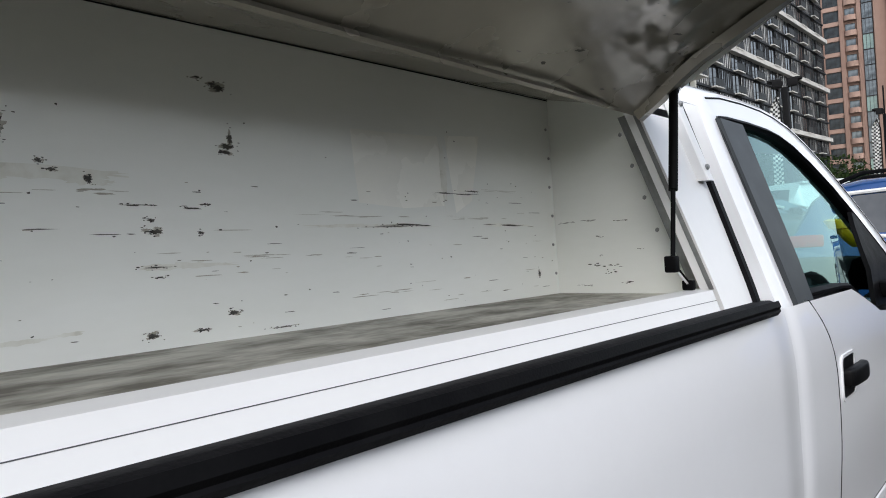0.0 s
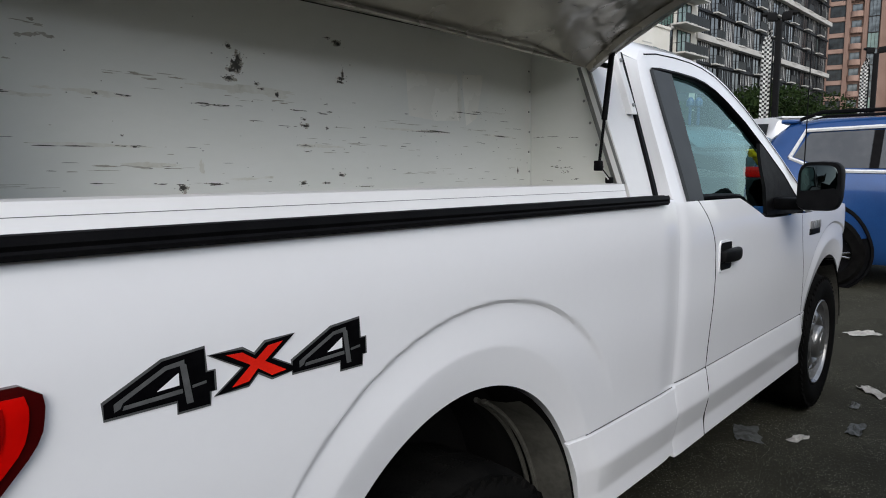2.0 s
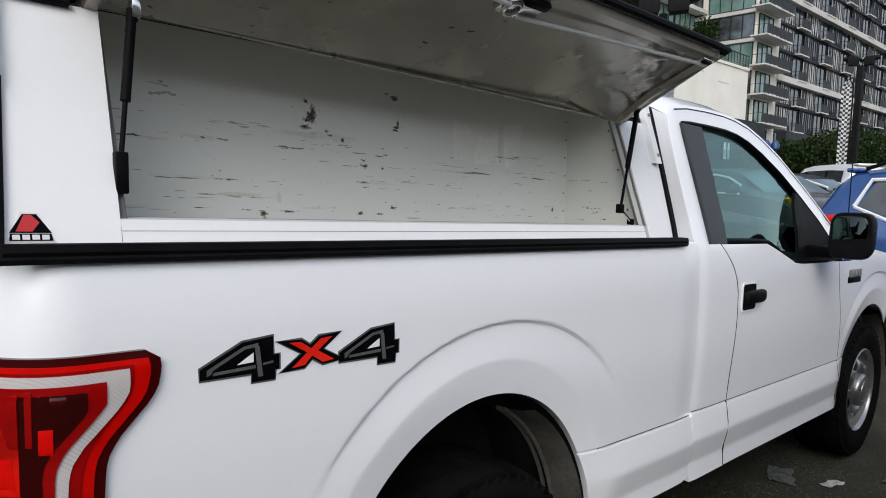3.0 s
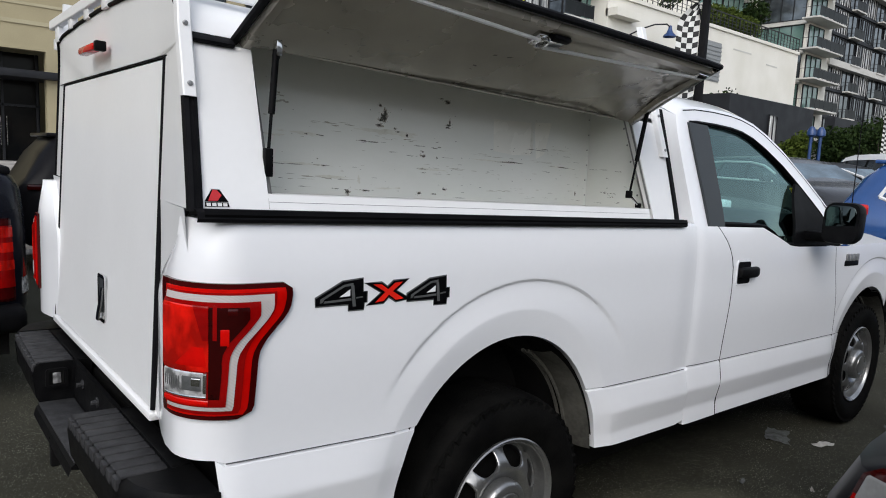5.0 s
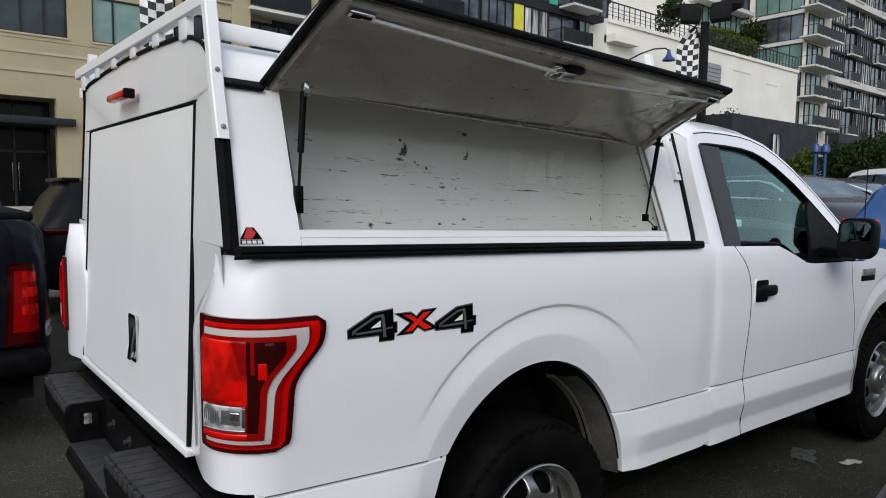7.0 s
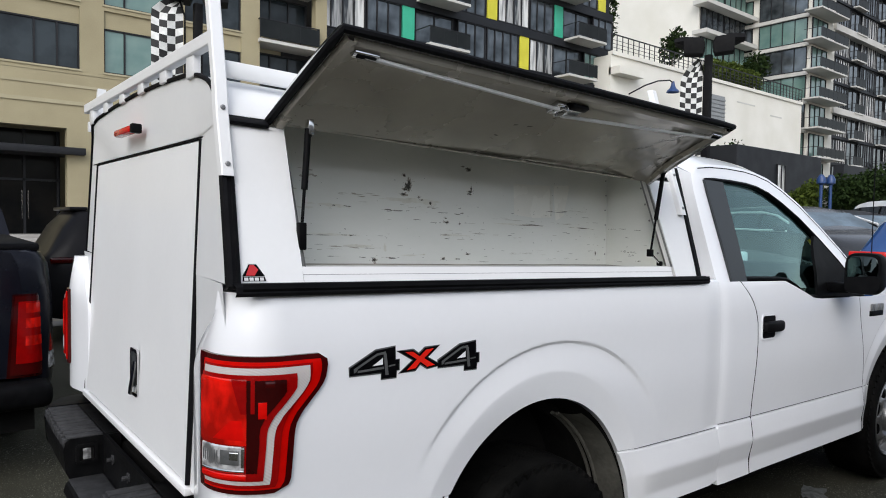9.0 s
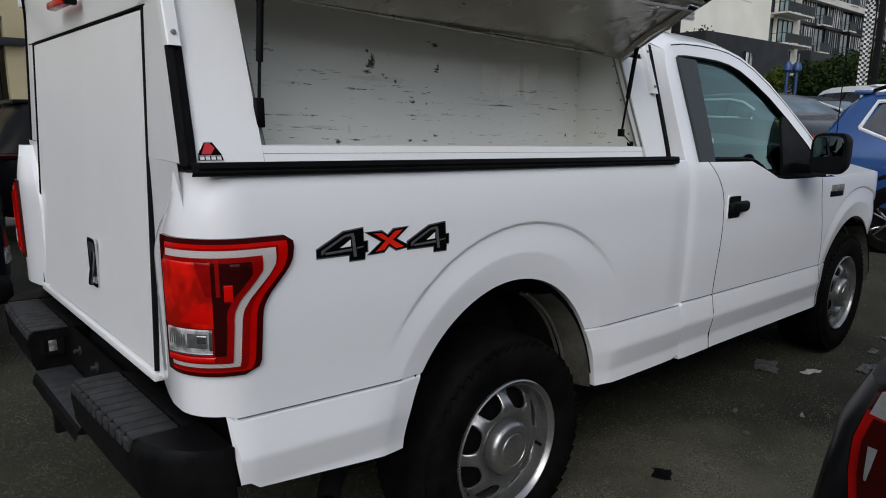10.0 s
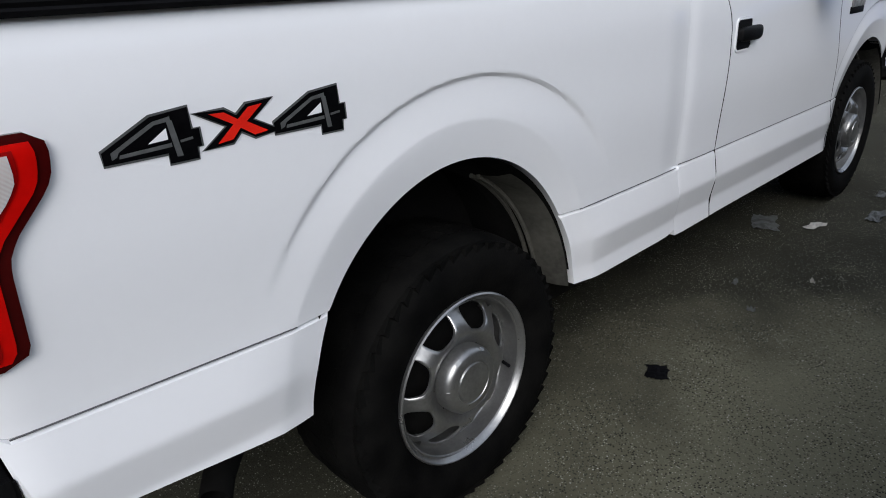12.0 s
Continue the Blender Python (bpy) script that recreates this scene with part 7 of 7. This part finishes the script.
# unseen row added to hold low sky light out of the open box
b = nb()
box(b, -32, 70, -34, -26, 0, 8.2)
thing("unseen_buildings_opposite", b, CONCRETE, "plain grey low buildings, unseen, added to cut low sky light", "building", kind="structure")

# ---- buildings along the street ----
FY = 33.0


def shared(name, bm, material, smooth=0):
    me = bpy.data.meshes.new(name)
    bmesh.ops.remove_doubles(bm, verts=bm.verts, dist=1e-5)
    bm.to_mesh(me)
    bm.free()
    me.materials.append(material)
    return me


def place(name, me, parent, loc, label=""):
    ob = new(name, me)
    ob.parent = parent
    ob.location = loc
    if label:
        tagged(ob, label)
    return ob


WINDOWS = {}


def window_mesh(w, h, bars, mat):
    """Frame and pane meshes, lower left corner at the origin, facing -y."""
    key = (round(w, 2), round(h, 2), bars, mat.name)
    if key not in WINDOWS:
        b = nb()
        t = 0.07
        cuts = [0.0] + [w * u for u in bars] + [w]
        holes = [[(a + (t if i == 0 else 0.035), t), (c - (t if i == len(bars) else 0.035), t), (c - (t if i == len(bars) else 0.035), h - t), (a + (t if i == 0 else 0.035), h - t)] for i, (a, c) in enumerate(zip(cuts, cuts[1:]))]
        plate(b, [[(0, 0), (w, 0), (w, h), (0, h)]] + holes, lambda u, v, d: (u, 0.08 - d, v), 0.14)
        f = shared("window_frame", b, FRAME)
        b = nb()
        box(b, t * 0.5, w - t * 0.5, 0.02, 0.05, t * 0.5, h - t * 0.5)
        WINDOWS[key] = (f, shared("pane", b, mat))
    return WINDOWS[key]


def add_window(parent, x, y, z, w, h, bars=(0.5,), mat=None, label=""):
    f, p = window_mesh(w, h, bars, mat or PANE)
    fr = place("window", f, parent, (x, y, z), label)
    pane = place("pane", p, fr, (0, 0, 0))
    return fr


def balcony(parent, x, y, z, w, d=1.5, solid=False):
    b = nb()
    box(b, x, x + w, y - d, y, z - 0.17, z)
    sl = part("balcony", b, SLAB, parent, "pale concrete balcony slab")
    b = nb()
    for a in (x + 0.03, x + w - 0.03):
        box(b, a - 0.02, a + 0.02, y - d + 0.03, y, z + 1.02, z + 1.07)
    box(b, x, x + w, y - d, y - d + 0.05, z + 1.02, z + 1.07)
    for xx in spaced(x + 0.02, x + w - 0.02, 1.2):
        box(b, xx - 0.02, xx + 0.02, y - d + 0.01, y - d + 0.04, z, z + 1.05)
    part("railing", b, FRAME, sl, "dark metal railing")
    b = nb()
    box(b, x + 0.04, x + w - 0.04, y - d + 0.02, y - d + 0.03, z + 0.08, z + 1.0)
    part("railing_panel", b, RAIL_GLASS, sl, "glass railing panel")


def beige_building():
    ob = root("beige_building", "beige rendered apartment building with a glazed street entrance", "building", (5, FY, 0))
    ob.location = (0, 0, 0)
    b = nb()
    # wall round the entrance bay and the window rows
    box(b, -40, -2.2, FY, FY + 0.5, 0, 22)
    box(b, 4.2, 17.3, FY, FY + 0.5, 0, 6.6)
    box(b, -2.2, 4.2, FY, FY + 0.5, 5.5, 6.6)
    box(b, -2.2, 17.3, FY, FY + 0.5, 6.6, 7.95)
    for k in range(4):
        z = 8.2 + 3.1 * k
        box(b, -2.2, 17.3, FY, FY + 0.5, z - 0.27, z)
        xs = [-2.2, -1.6, 4.75, 5.75, 8.8, 9.4, 12.3, 13.3, 16.6, 17.3]
        for a, c in zip(xs[::2], xs[1::2]):
            box(b, a, c, FY, FY + 0.5, z, z + 2.83)
    box(b, -40, 17.3, FY + 6, FY + 16, 0, 22)
    part("wall", b, BEIGE, ob, "beige rendered wall", smooth=0)
    b = nb()
    box(b, -40, 17.4, FY - 0.06, FY + 0.02, 6.55, 6.72)
    box(b, -40, 17.4, FY - 0.04, FY + 0.02, 7.35, 7.47)
    part("string_course", b, BEIGE_TRIM, ob, smooth=0)
    for k in range(4):
        z = 8.2 + 3.1 * k
        for x, w, bars, mt in ((-1.6, 6.35, (0.72, 0.86), PANE_DARK), (5.75, 3.05, (0.30,), PANE_GREEN), (9.4, 2.9, (0.5,), PANE_DARK)):
            add_window(ob, x, FY + 0.18, z, w, 2.05, bars, mt, "dark-framed window")
            b = nb()
            box(b, x, x + w, FY + 0.1, FY + 0.4, z + 2.05, z + 2.83)
            part("spandrel", b, BEIGE, ob, smooth=0)
            b = nb()
            box(b, x - 0.05, x + w + 0.05, FY - 0.05, FY + 0.1, z - 0.08, z)
            part("sill", b, BEIGE_TRIM, ob, smooth=0)
        add_window(ob, 13.3, FY + 1.2, z, 3.3, 2.5, (0.33, 0.66), PANE_DARK, "dark balcony glazing")
        balcony(ob, 13.2, FY + 1.2, z - 0.2, 3.5, 1.5)
    # entrance: recessed glazing, canopy, steps
    b = nb()
    box(b, -2.2, 4.2, FY + 1.8, FY + 1.9, 0.6, 5.5)
    part("entrance_glass", b, ENTRY, ob, "dark entrance glazing", smooth=0)
    b = nb()
    for x in (-2.0, -0.5, 1.0, 2.75, 4.1):
        box(b, x - 0.05, x + 0.05, FY + 1.7, FY + 1.85, 0.6, 5.5)
    for z in (3.2, 4.4):
        box(b, -2.2, 4.2, FY + 1.7, FY + 1.85, z - 0.05, z + 0.05)
    part("entrance_frame", b, FRAME, ob, smooth=0)
    for x in (2.64, 2.88):
        b = nb()
        tube(b, [(x, FY + 1.6, 1.4), (x, FY + 1.6, 2.7)], 0.025, 6)
        part("pull_handle", b, CHROME, ob, "long steel door pull")
    b = nb()
    box(b, -3.0, 4.9, FY - 0.4, FY + 1.8, 4.30, 4.62, 0.03)
    part("entrance_canopy", b, FRAME, ob, "dark steel entrance canopy")
    for k in range(4):
        b = nb()
        box(b, -3.2, 5.2, FY - 1.6 + 0.38 * k, FY + 1.9, 0.15 + 0.14 * k, 0.29 + 0.14 * k, 0.012)
        part("step", b, CONCRETE, ob, "concrete entrance step")


def colour_building():
    ob = root("colourful_building", "charcoal apartment block with green and yellow panels", "building")
    b = nb()
    x0, x1 = 17.4, 45.2
    box(b, x0, x1, FY + 2.0, FY + 14, 0, 30)
    part("wall", b, CHARCOAL, ob, "charcoal cladding", smooth=0)
    rnd = random.Random(3)
    for k in range(8):
        z = 0.8 + 3.05 * k
        x = x0 + 0.3
        n = 0
        b = nb()
        box(b, x0, x1, FY + 1.6, FY + 2.02, z + 2.45, z + 3.05)
        part("floor_band", b, CHARCOAL, ob, smooth=0)
        while x < x1 - 2.0:
            kind = (n + k) % 5
            if n % 4 == 2:
                balcony(ob, x, FY + 1.7, z, 3.4, 1.6)
                add_window(ob, x + 0.1, FY + 1.9, z + 0.02, 3.2, 2.4, (0.5,), PANE, "balcony door glazing")
                x += 3.6
            else:
                w = 2.6 if n % 2 else 3.2
                add_window(ob, x, FY + 1.72, z + 0.05, w, 2.4, (0.3, 0.62) if n % 2 else (0.25, 0.5, 0.75), PANE_GREEN if kind == 1 else (BLIND if kind == 4 else PANE), "dark-framed window bay")
                x += w + 0.1
                if kind in (0, 3) and x < x1 - 1.4:
                    bb = nb()
                    box(bb, x, x + 0.95, FY + 1.66, FY + 1.9, z + 0.05, z + 2.45)
                    part("colour_panel", bb, PANEL_GREEN if kind == 0 else PANEL_YELLOW, ob, "green panel" if kind == 0 else "yellow panel", smooth=0)
                    x += 1.05
            n += 1


def podium():
    ob = root("podium", "cream rendered podium with a roof garden railing", "building")
    b = nb()
    x0, x1 = 43.0, 77.2
    box(b, x0, x1, FY, FY + 20, 0, 15.2)
    part("wall", b, CREAM, ob, "cream rendered wall", smooth=0)
    b = nb()
    box(b, x0, x1, FY - 0.15, FY + 0.3, 15.2, 15.5)
    box(b, x0, x0 + 3.2, FY - 0.9, FY + 0.2, 13.6, 14.2)
    part("parapet", b, CREAM, ob, smooth=0)
    b = nb()
    for x in spaced(x0, x1, 0.75):
        box(b, x - 0.03, x + 0.03, FY - 0.02, FY + 0.04, 15.5, 16.9)
    for z in (15.8, 16.1, 16.4):
        box(b, x0, x1, FY - 0.01, FY + 0.02, z, z + 0.03)
    box(b, x0, x1, FY - 0.03, FY + 0.07, 16.82, 16.9)
    part("garden_railing", b, FRAME, ob, "dark garden railing", smooth=0)
    b = nb()
    box(b, 57.3, 60.6, FY - 0.08, FY + 0.05, 10.4, 14.0)
    part("louvre", b, GREYTRIM, ob, "grey louvre panel", smooth=0)
    for k in range(9):
        b = nb()
        box(b, 57.3, 60.6, FY - 0.14, FY - 0.07, 10.5 + 0.38 * k, 10.68 + 0.38 * k)
        part("louvre_slat", b, GREYTRIM, ob, smooth=0)
    for x, w, z in ((63, 3.6, 13.8), (66, 3.6, 9.6), (70, 2.5, 13.2)):
        b = nb()
        box(b, x, x + w, FY - 0.03, FY + 0.05, z, z + 0.12)
        part("wall_slot", b, SLAB, ob, smooth=0)
    # low dark building in front
    b = nb()
    box(b, 52.0, 68.2, FY - 6, FY - 0.4, 0, 8.3, 0.05)
    low = part("low_wing", b, CHARCOAL, ob, "charcoal single-storey wing", smooth=0)
    add_window(ob, 58.9, FY - 6.1, 4.4, 1.6, 2.7, (0.5,), BLIND, "pale tall window")


def tower(name, label, x0, x1, y, z0, floors, fh, first_bal, ends=True):
    ob = root(name, label, "building")
    top = z0 + floors * fh
    b = nb()
    box(b, x0, x1, y + 0.9, y + 18, 0, top + 1)
    part("core_wall", b, CHARCOAL, ob, smooth=0)
    b = nb()
    box(b, x0 - 6.5, x0 + 0.1, y + 0.3, y + 14, 0, top + 1)
    part("end_wall", b, CREAM, ob, "cream rendered end wall", smooth=0)
    return ob, top


def glass_tower():
    y = FY
    x0, x1, fh = 86.0, 154.5, 3.3
    ob, top = tower("glass_tower", "white and glass apartment tower with balconies", x0, x1, y, 4.6, 12, fh, True)
    for k in range(13):
        z = 6.2 + fh * k
        wide = k % 3 == 0
        b = nb()
        box(b, x0 - 0.3, x1, y + (0.0 if wide else 0.55), y + 1.0, z - (0.75 if wide else 0.30), z)
        part("floor_slab", b, SLAB if wide else CHARCOAL, ob, "pale slab band" if wide else "", smooth=0)
        x = x0 + 0.4
        n = 0
        while x < x1 - 4:
            if n % 2 == 0:
                add_window(ob, x, y + 0.75, z + 0.03, 5.4, fh - 0.4, (0.12, 0.22, 0.38, 0.5, 0.62, 0.78, 0.9), BLIND if (n + k) % 3 else PANE, "floor-to-ceiling glazing with pale blinds")
                x += 5.5
            else:
                balcony(ob, x, y + 0.8, z, 3.2, 0.9)
                add_window(ob, x + 0.1, y + 0.86, z + 0.02, 3.0, fh - 0.4, (0.5,), PANE)
                x += 3.4
            n += 1
        for j, yy in enumerate((39.2, 45.6)):
            f_, p_ = window_mesh(5.6, fh - 0.55, (0.25, 0.5, 0.75), PANE_GREEN if (j + k) % 2 else PANE)
            wob = place("window", f_, ob, (x0 - 6.62, yy, z + 0.1), "wide tinted window band")
            wob.rotation_euler = (0, 0, -math.pi / 2)
            place("pane", p_, wob, (0, 0, 0))
        b = nb()
        box(b, x0 - 6.9, x0 - 6.4, y + 0.3, y + 14, z - 0.42, z)
        part("floor_slab", b, SLAB, ob, smooth=0)
        # end balconies on the cream wall
        balcony(ob, x0 - 8.2, y + 0.3, z, 7.4, 1.9)
        add_window(ob, x0 - 6.2, y + 0.22, z + 0.05, 4.0, fh - 0.5, (0.33, 0.66), PANE_GREEN, "green-tinted balcony window")
    b = nb()
    box(b, x0 - 12.5, x1 + 3, FY - 6, FY - 5, 0, 8.0)
    part("street_wall", b, CHARCOAL, ob, "dark street wall", smooth=0)
    # wing over the podium, with roof garden
    b = nb()
    box(b, 69, 79.5, FY + 8, FY + 22, 15, 36)
    part("rear_wing", b, CREAM, ob, smooth=0)
    for k in range(6):
        z = 17.0 + 3.3 * k
        b = nb()
        box(b, 68, 79.5, FY + 6.4, FY + 8.2, z + 2.7, z + 3.15)
        part("floor_slab", b, SLAB, ob, smooth=0)
        for x in (69.2, 74.3):
            add_window(ob, x, FY + 7.85, z, 4.9, 2.7, (0.25, 0.5, 0.75), PANE_GREEN if k % 2 else PANE)


def brick_tower():
    """Tower turned towards the lot: a column of wide windows, round balconies, a glazed stair."""
    ob = root("brick_tower", "pinkish brown concrete tower with stacked windows", "building")
    b = nb()
    box(b, 0, 13.5, 0, 22, 0, 78)
    part("wall", b, BRICK, ob, "pinkish brown wall", smooth=0)
    for xa, xb, d in ((0, 0.75, 0.5), (3.75, 4.6, 0.6), (7.1, 7.9, 0.6), (10.2, 11.4, 0.9), (12.7, 13.6, 0.6)):
        b = nb()
        box(b, xa, xb, -d, 0.2, 0, 78)
        part("rib", b, BRICK, ob, smooth=0)
    for k in range(21):
        z = 6 + 3.37 * k
        add_window(ob, 0.8, -0.12, z, 2.9, 2.3, (0.35, 0.68), PANE_DARK, "wide dark window")
        b = nb()
        box(b, 0.75, 3.75, -0.3, 0.1, z - 0.95, z - 0.05)
        part("spandrel_band", b, BRICK_BAND, ob, smooth=0)
        b = nb()
        rows = [[(5.85 + 1.25 * math.cos(t), -0.1 - 1.0 * math.sin(t), zz) for t in [math.pi * q / 12 for q in range(13)]] for zz in (z - 0.3, z + 0.85)]
        loft(b, rows)
        b.faces.new([b.verts.new(p) for p in rows[0]])
        part("round_balcony", b, BRICK_BAND, ob, "rounded balcony front")
        add_window(ob, 4.9, -0.08, z + 0.1, 1.9, 2.3, (0.5,), PANE)
        add_window(ob, 8.05, -0.25, z - 0.4, 2.0, 3.3, (0.33, 0.66), PANE_GREEN if k % 4 == 1 else PANE)
    ob.location = (*polar(77.2, 176), 0)
    ob.rotation_euler = (0, 0, radians(-78))
    ob2 = root("far_tower", "grey-green apartment tower far off", "building")
    b = nb()
    box(b, 235, 300, 34, 60, 0, 47)
    part("wall", b, FARGREY, ob2, smooth=0)
    for k in range(13):
        for j in range(3):
            add_window(ob2, 238 + 12 * j, 33.9, 5 + 3.2 * k, 7.5, 1.8, (0.33, 0.66), PANE if (k + j) % 2 else BLIND)
        b = nb()
        box(b, 235, 275, 33.2, 34, 4.2 + 3.2 * k, 4.8 + 3.2 * k)
        part("floor_slab", b, SLAB, ob2, smooth=0)


beige_building()
colour_building()
podium()
glass_tower()
brick_tower()

# roof garden and street greenery
rnd0 = random.Random(11)
tree(46.6, FY + 3, 15.2, 6.5, 0.9, LEAF, "thin young tree in the roof garden", 5, count=260, leaf=0.18)
tree(56.2, FY + 3, 15.2, 5.2, 1.7, LEAF, "small tree in the roof garden", 6, count=700, leaf=0.2)
tree(73.0, FY + 3, 15.2, 5.4, 2.2, LEAF, "small tree in the roof garden", 7, count=900, leaf=0.22)
b = nb()
rr = random.Random(5)
for k in range(10):
    leafy(b, (61.5 + 0.9 * k, FY + 1.8, 16.9 + rr.uniform(-0.3, 0.6)), (1.2, 1.0, 0.9), 600, 0.14, rr)
thing("garden_hedge", b, LEAF_LIGHT, "yellow-green hedge on the podium roof", "hedge", kind="stuff", smooth=0)
b = nb()
for k in range(9):
    leafy(b, (44 + 2.0 * k, FY - 3.5 + rr.uniform(-1, 1), 5.2 + rr.uniform(-0.7, 1.6)), (1.9, 1.6, 2.4), 700, 0.14, rr)
thing("shrub_bank", b, LEAF, "green shrubs in front of the podium", "shrub", kind="stuff", smooth=0)
for i, (az, d, h, r) in enumerate(((67.0, 46, 4.5, 1.1), (69.6, 52, 5.0, 1.6), (71.2, 55, 5.5, 2.4), (72.3, 52, 5.8, 3.2), (74.6, 56, 5.7, 3.2), (76.2, 60, 6.0, 3.4), (77.6, 62, 5.6, 3.2))):
    x, y = polar(az, d)
    tree(x, y, 0, h, r, LEAF if i else LEAF_LIGHT, "leafy green street tree", 20 + i, count=3200, leaf=0.13)


def blue_lamp(x, y, z, s):
    ob = root("wall_lamp", "blue bell lamp on a curved wall bracket", "lamp", (x, y, z))
    b = nb()
    tube(b, [(x - 4.2, y + 1.4, z - 0.5), (x - 3.7, y + 0.2, z + 0.1), (x - 2.2, y, z + 0.65), (x - 0.5, y, z + 0.95), (x, y, z + 0.8)], 0.06, 6)
    part("bracket", b, FRAME, ob)
    b = nb()
    lathe(b, [(0.55, 0.0), (0.48, 0.15), (0.28, 0.33), (0.17, 0.6), (0.12, 0.9), (0.01, 0.95)], (x, y, z), 20, axis="z")
    part("shade", b, BLUE_METAL, ob, "blue bell shade")


blue_lamp(49.5, FY - 1.5, 12.8, 1.0)


def blue_hydrant(x, y):
    ob = root("blue_post", "blue twin-headed street fitting", "street furniture", (x, y, 0))
    for d in (-0.5, 0.5):
        b = nb()
        tube(b, [(x + d * 0.55, y - 0.3 * d, 0), (x + d * 0.55, y - 0.3 * d, 4.0)], 0.09, 10)
        lathe(b, [(0.09, 4.0), (0.25, 4.1), (0.25, 4.35), (0.12, 4.58), (0.01, 4.62)], (x + d * 0.55, y - 0.3 * d, 0), 16, axis="z")
        part("post", b, BLUE_METAL, ob)


x, y = polar(68.3, 45)
blue_hydrant(x, y)


# ---- litter on the asphalt ----
def litter(x, y, w, h, turn, material, label, seed, lift=0.012):
    r = random.Random(seed)
    b = nb()
    n = 6
    grid = [[Vector(((i / n - 0.5) * w * (1 + r.uniform(-0.12, 0.12)), (j / n - 0.5) * h * (1 + r.uniform(-0.2, 0.2)), 0.003 + abs(r.gauss(0, lift)))) for j in range(n + 1)] for i in range(n + 1)]
    loft(b, grid)
    bmesh.ops.transform(b, matrix=Matrix.Translation((x, y, 0)) @ Matrix.Rotation(turn, 4, "Z"), verts=b.verts)
    bmesh.ops.solidify(b, geom=b.faces[:], thickness=0.0015)
    thing("litter", b, material, label, "litter", "litter on the asphalt", smooth=0)


litter(0.871, -0.03, 0.085, 0.075, 0.5, RUBBER, "small black square of rubber on the asphalt", 1, 0.002)
litter(2.475, 0.226, 0.20, 0.12, 0.4, PAPER_GREY, "crumpled grey litter beside the truck", 2, 0.005)
litter(2.575, 0.006, 0.13, 0.05, -0.35, PAPER, "pale scrap of paper beside the truck", 3, 0.005)
for i, (x, y, s) in enumerate(((2.877, -0.19, 0.20), (3.57, -0.16, 0.26), (4.4, -0.5, 0.18), (5.02, 0.15, 0.32), (3.25, -0.12, 0.12), (3.45, -0.28, 0.10), (3.0, -0.55, 0.06), (5.4, -0.3, 0.15), (1.7, 0.05, 0.05), (1.9, -0.2, 0.03), (1.5, -0.1, 0.04))):
    litter(x, y, s * 0.8, s * 0.36, i * 0.8, PAPER if i % 2 else PAPER_GREY, "pale scrap of paper on the asphalt", 10 + i, 0.008)
r5 = random.Random(8)
verts, faces = [], []
for _ in range(9000):
    x, y = r5.uniform(-1.3, 4.5), -0.95 + 1.9 * r5.random() ** 1.3
    sz = r5.uniform(0.0006, 0.0016) * (1.8 if r5.random() < 0.06 else 1.0)
    a = r5.random() * 6.28
    n0 = len(verts)
    for q in range(3):
        rr_ = sz * r5.uniform(0.7, 1.4)
        verts.append((x + rr_ * math.cos(a + 2.1 * q), y + rr_ * math.sin(a + 2.1 * q), 0.0005))
    verts.append((x, y, sz * r5.uniform(0.8, 1.6)))
    faces += [(n0, n0 + 1, n0 + 3), (n0 + 1, n0 + 2, n0 + 3), (n0 + 2, n0, n0 + 3)]
me = bpy.data.meshes.new("grit")
me.from_pydata(verts, [], faces)
me.materials.append(GRIT)
tagged(new("grit", me), "fine pale stone chips scattered on the asphalt", "grit", kind="stuff")
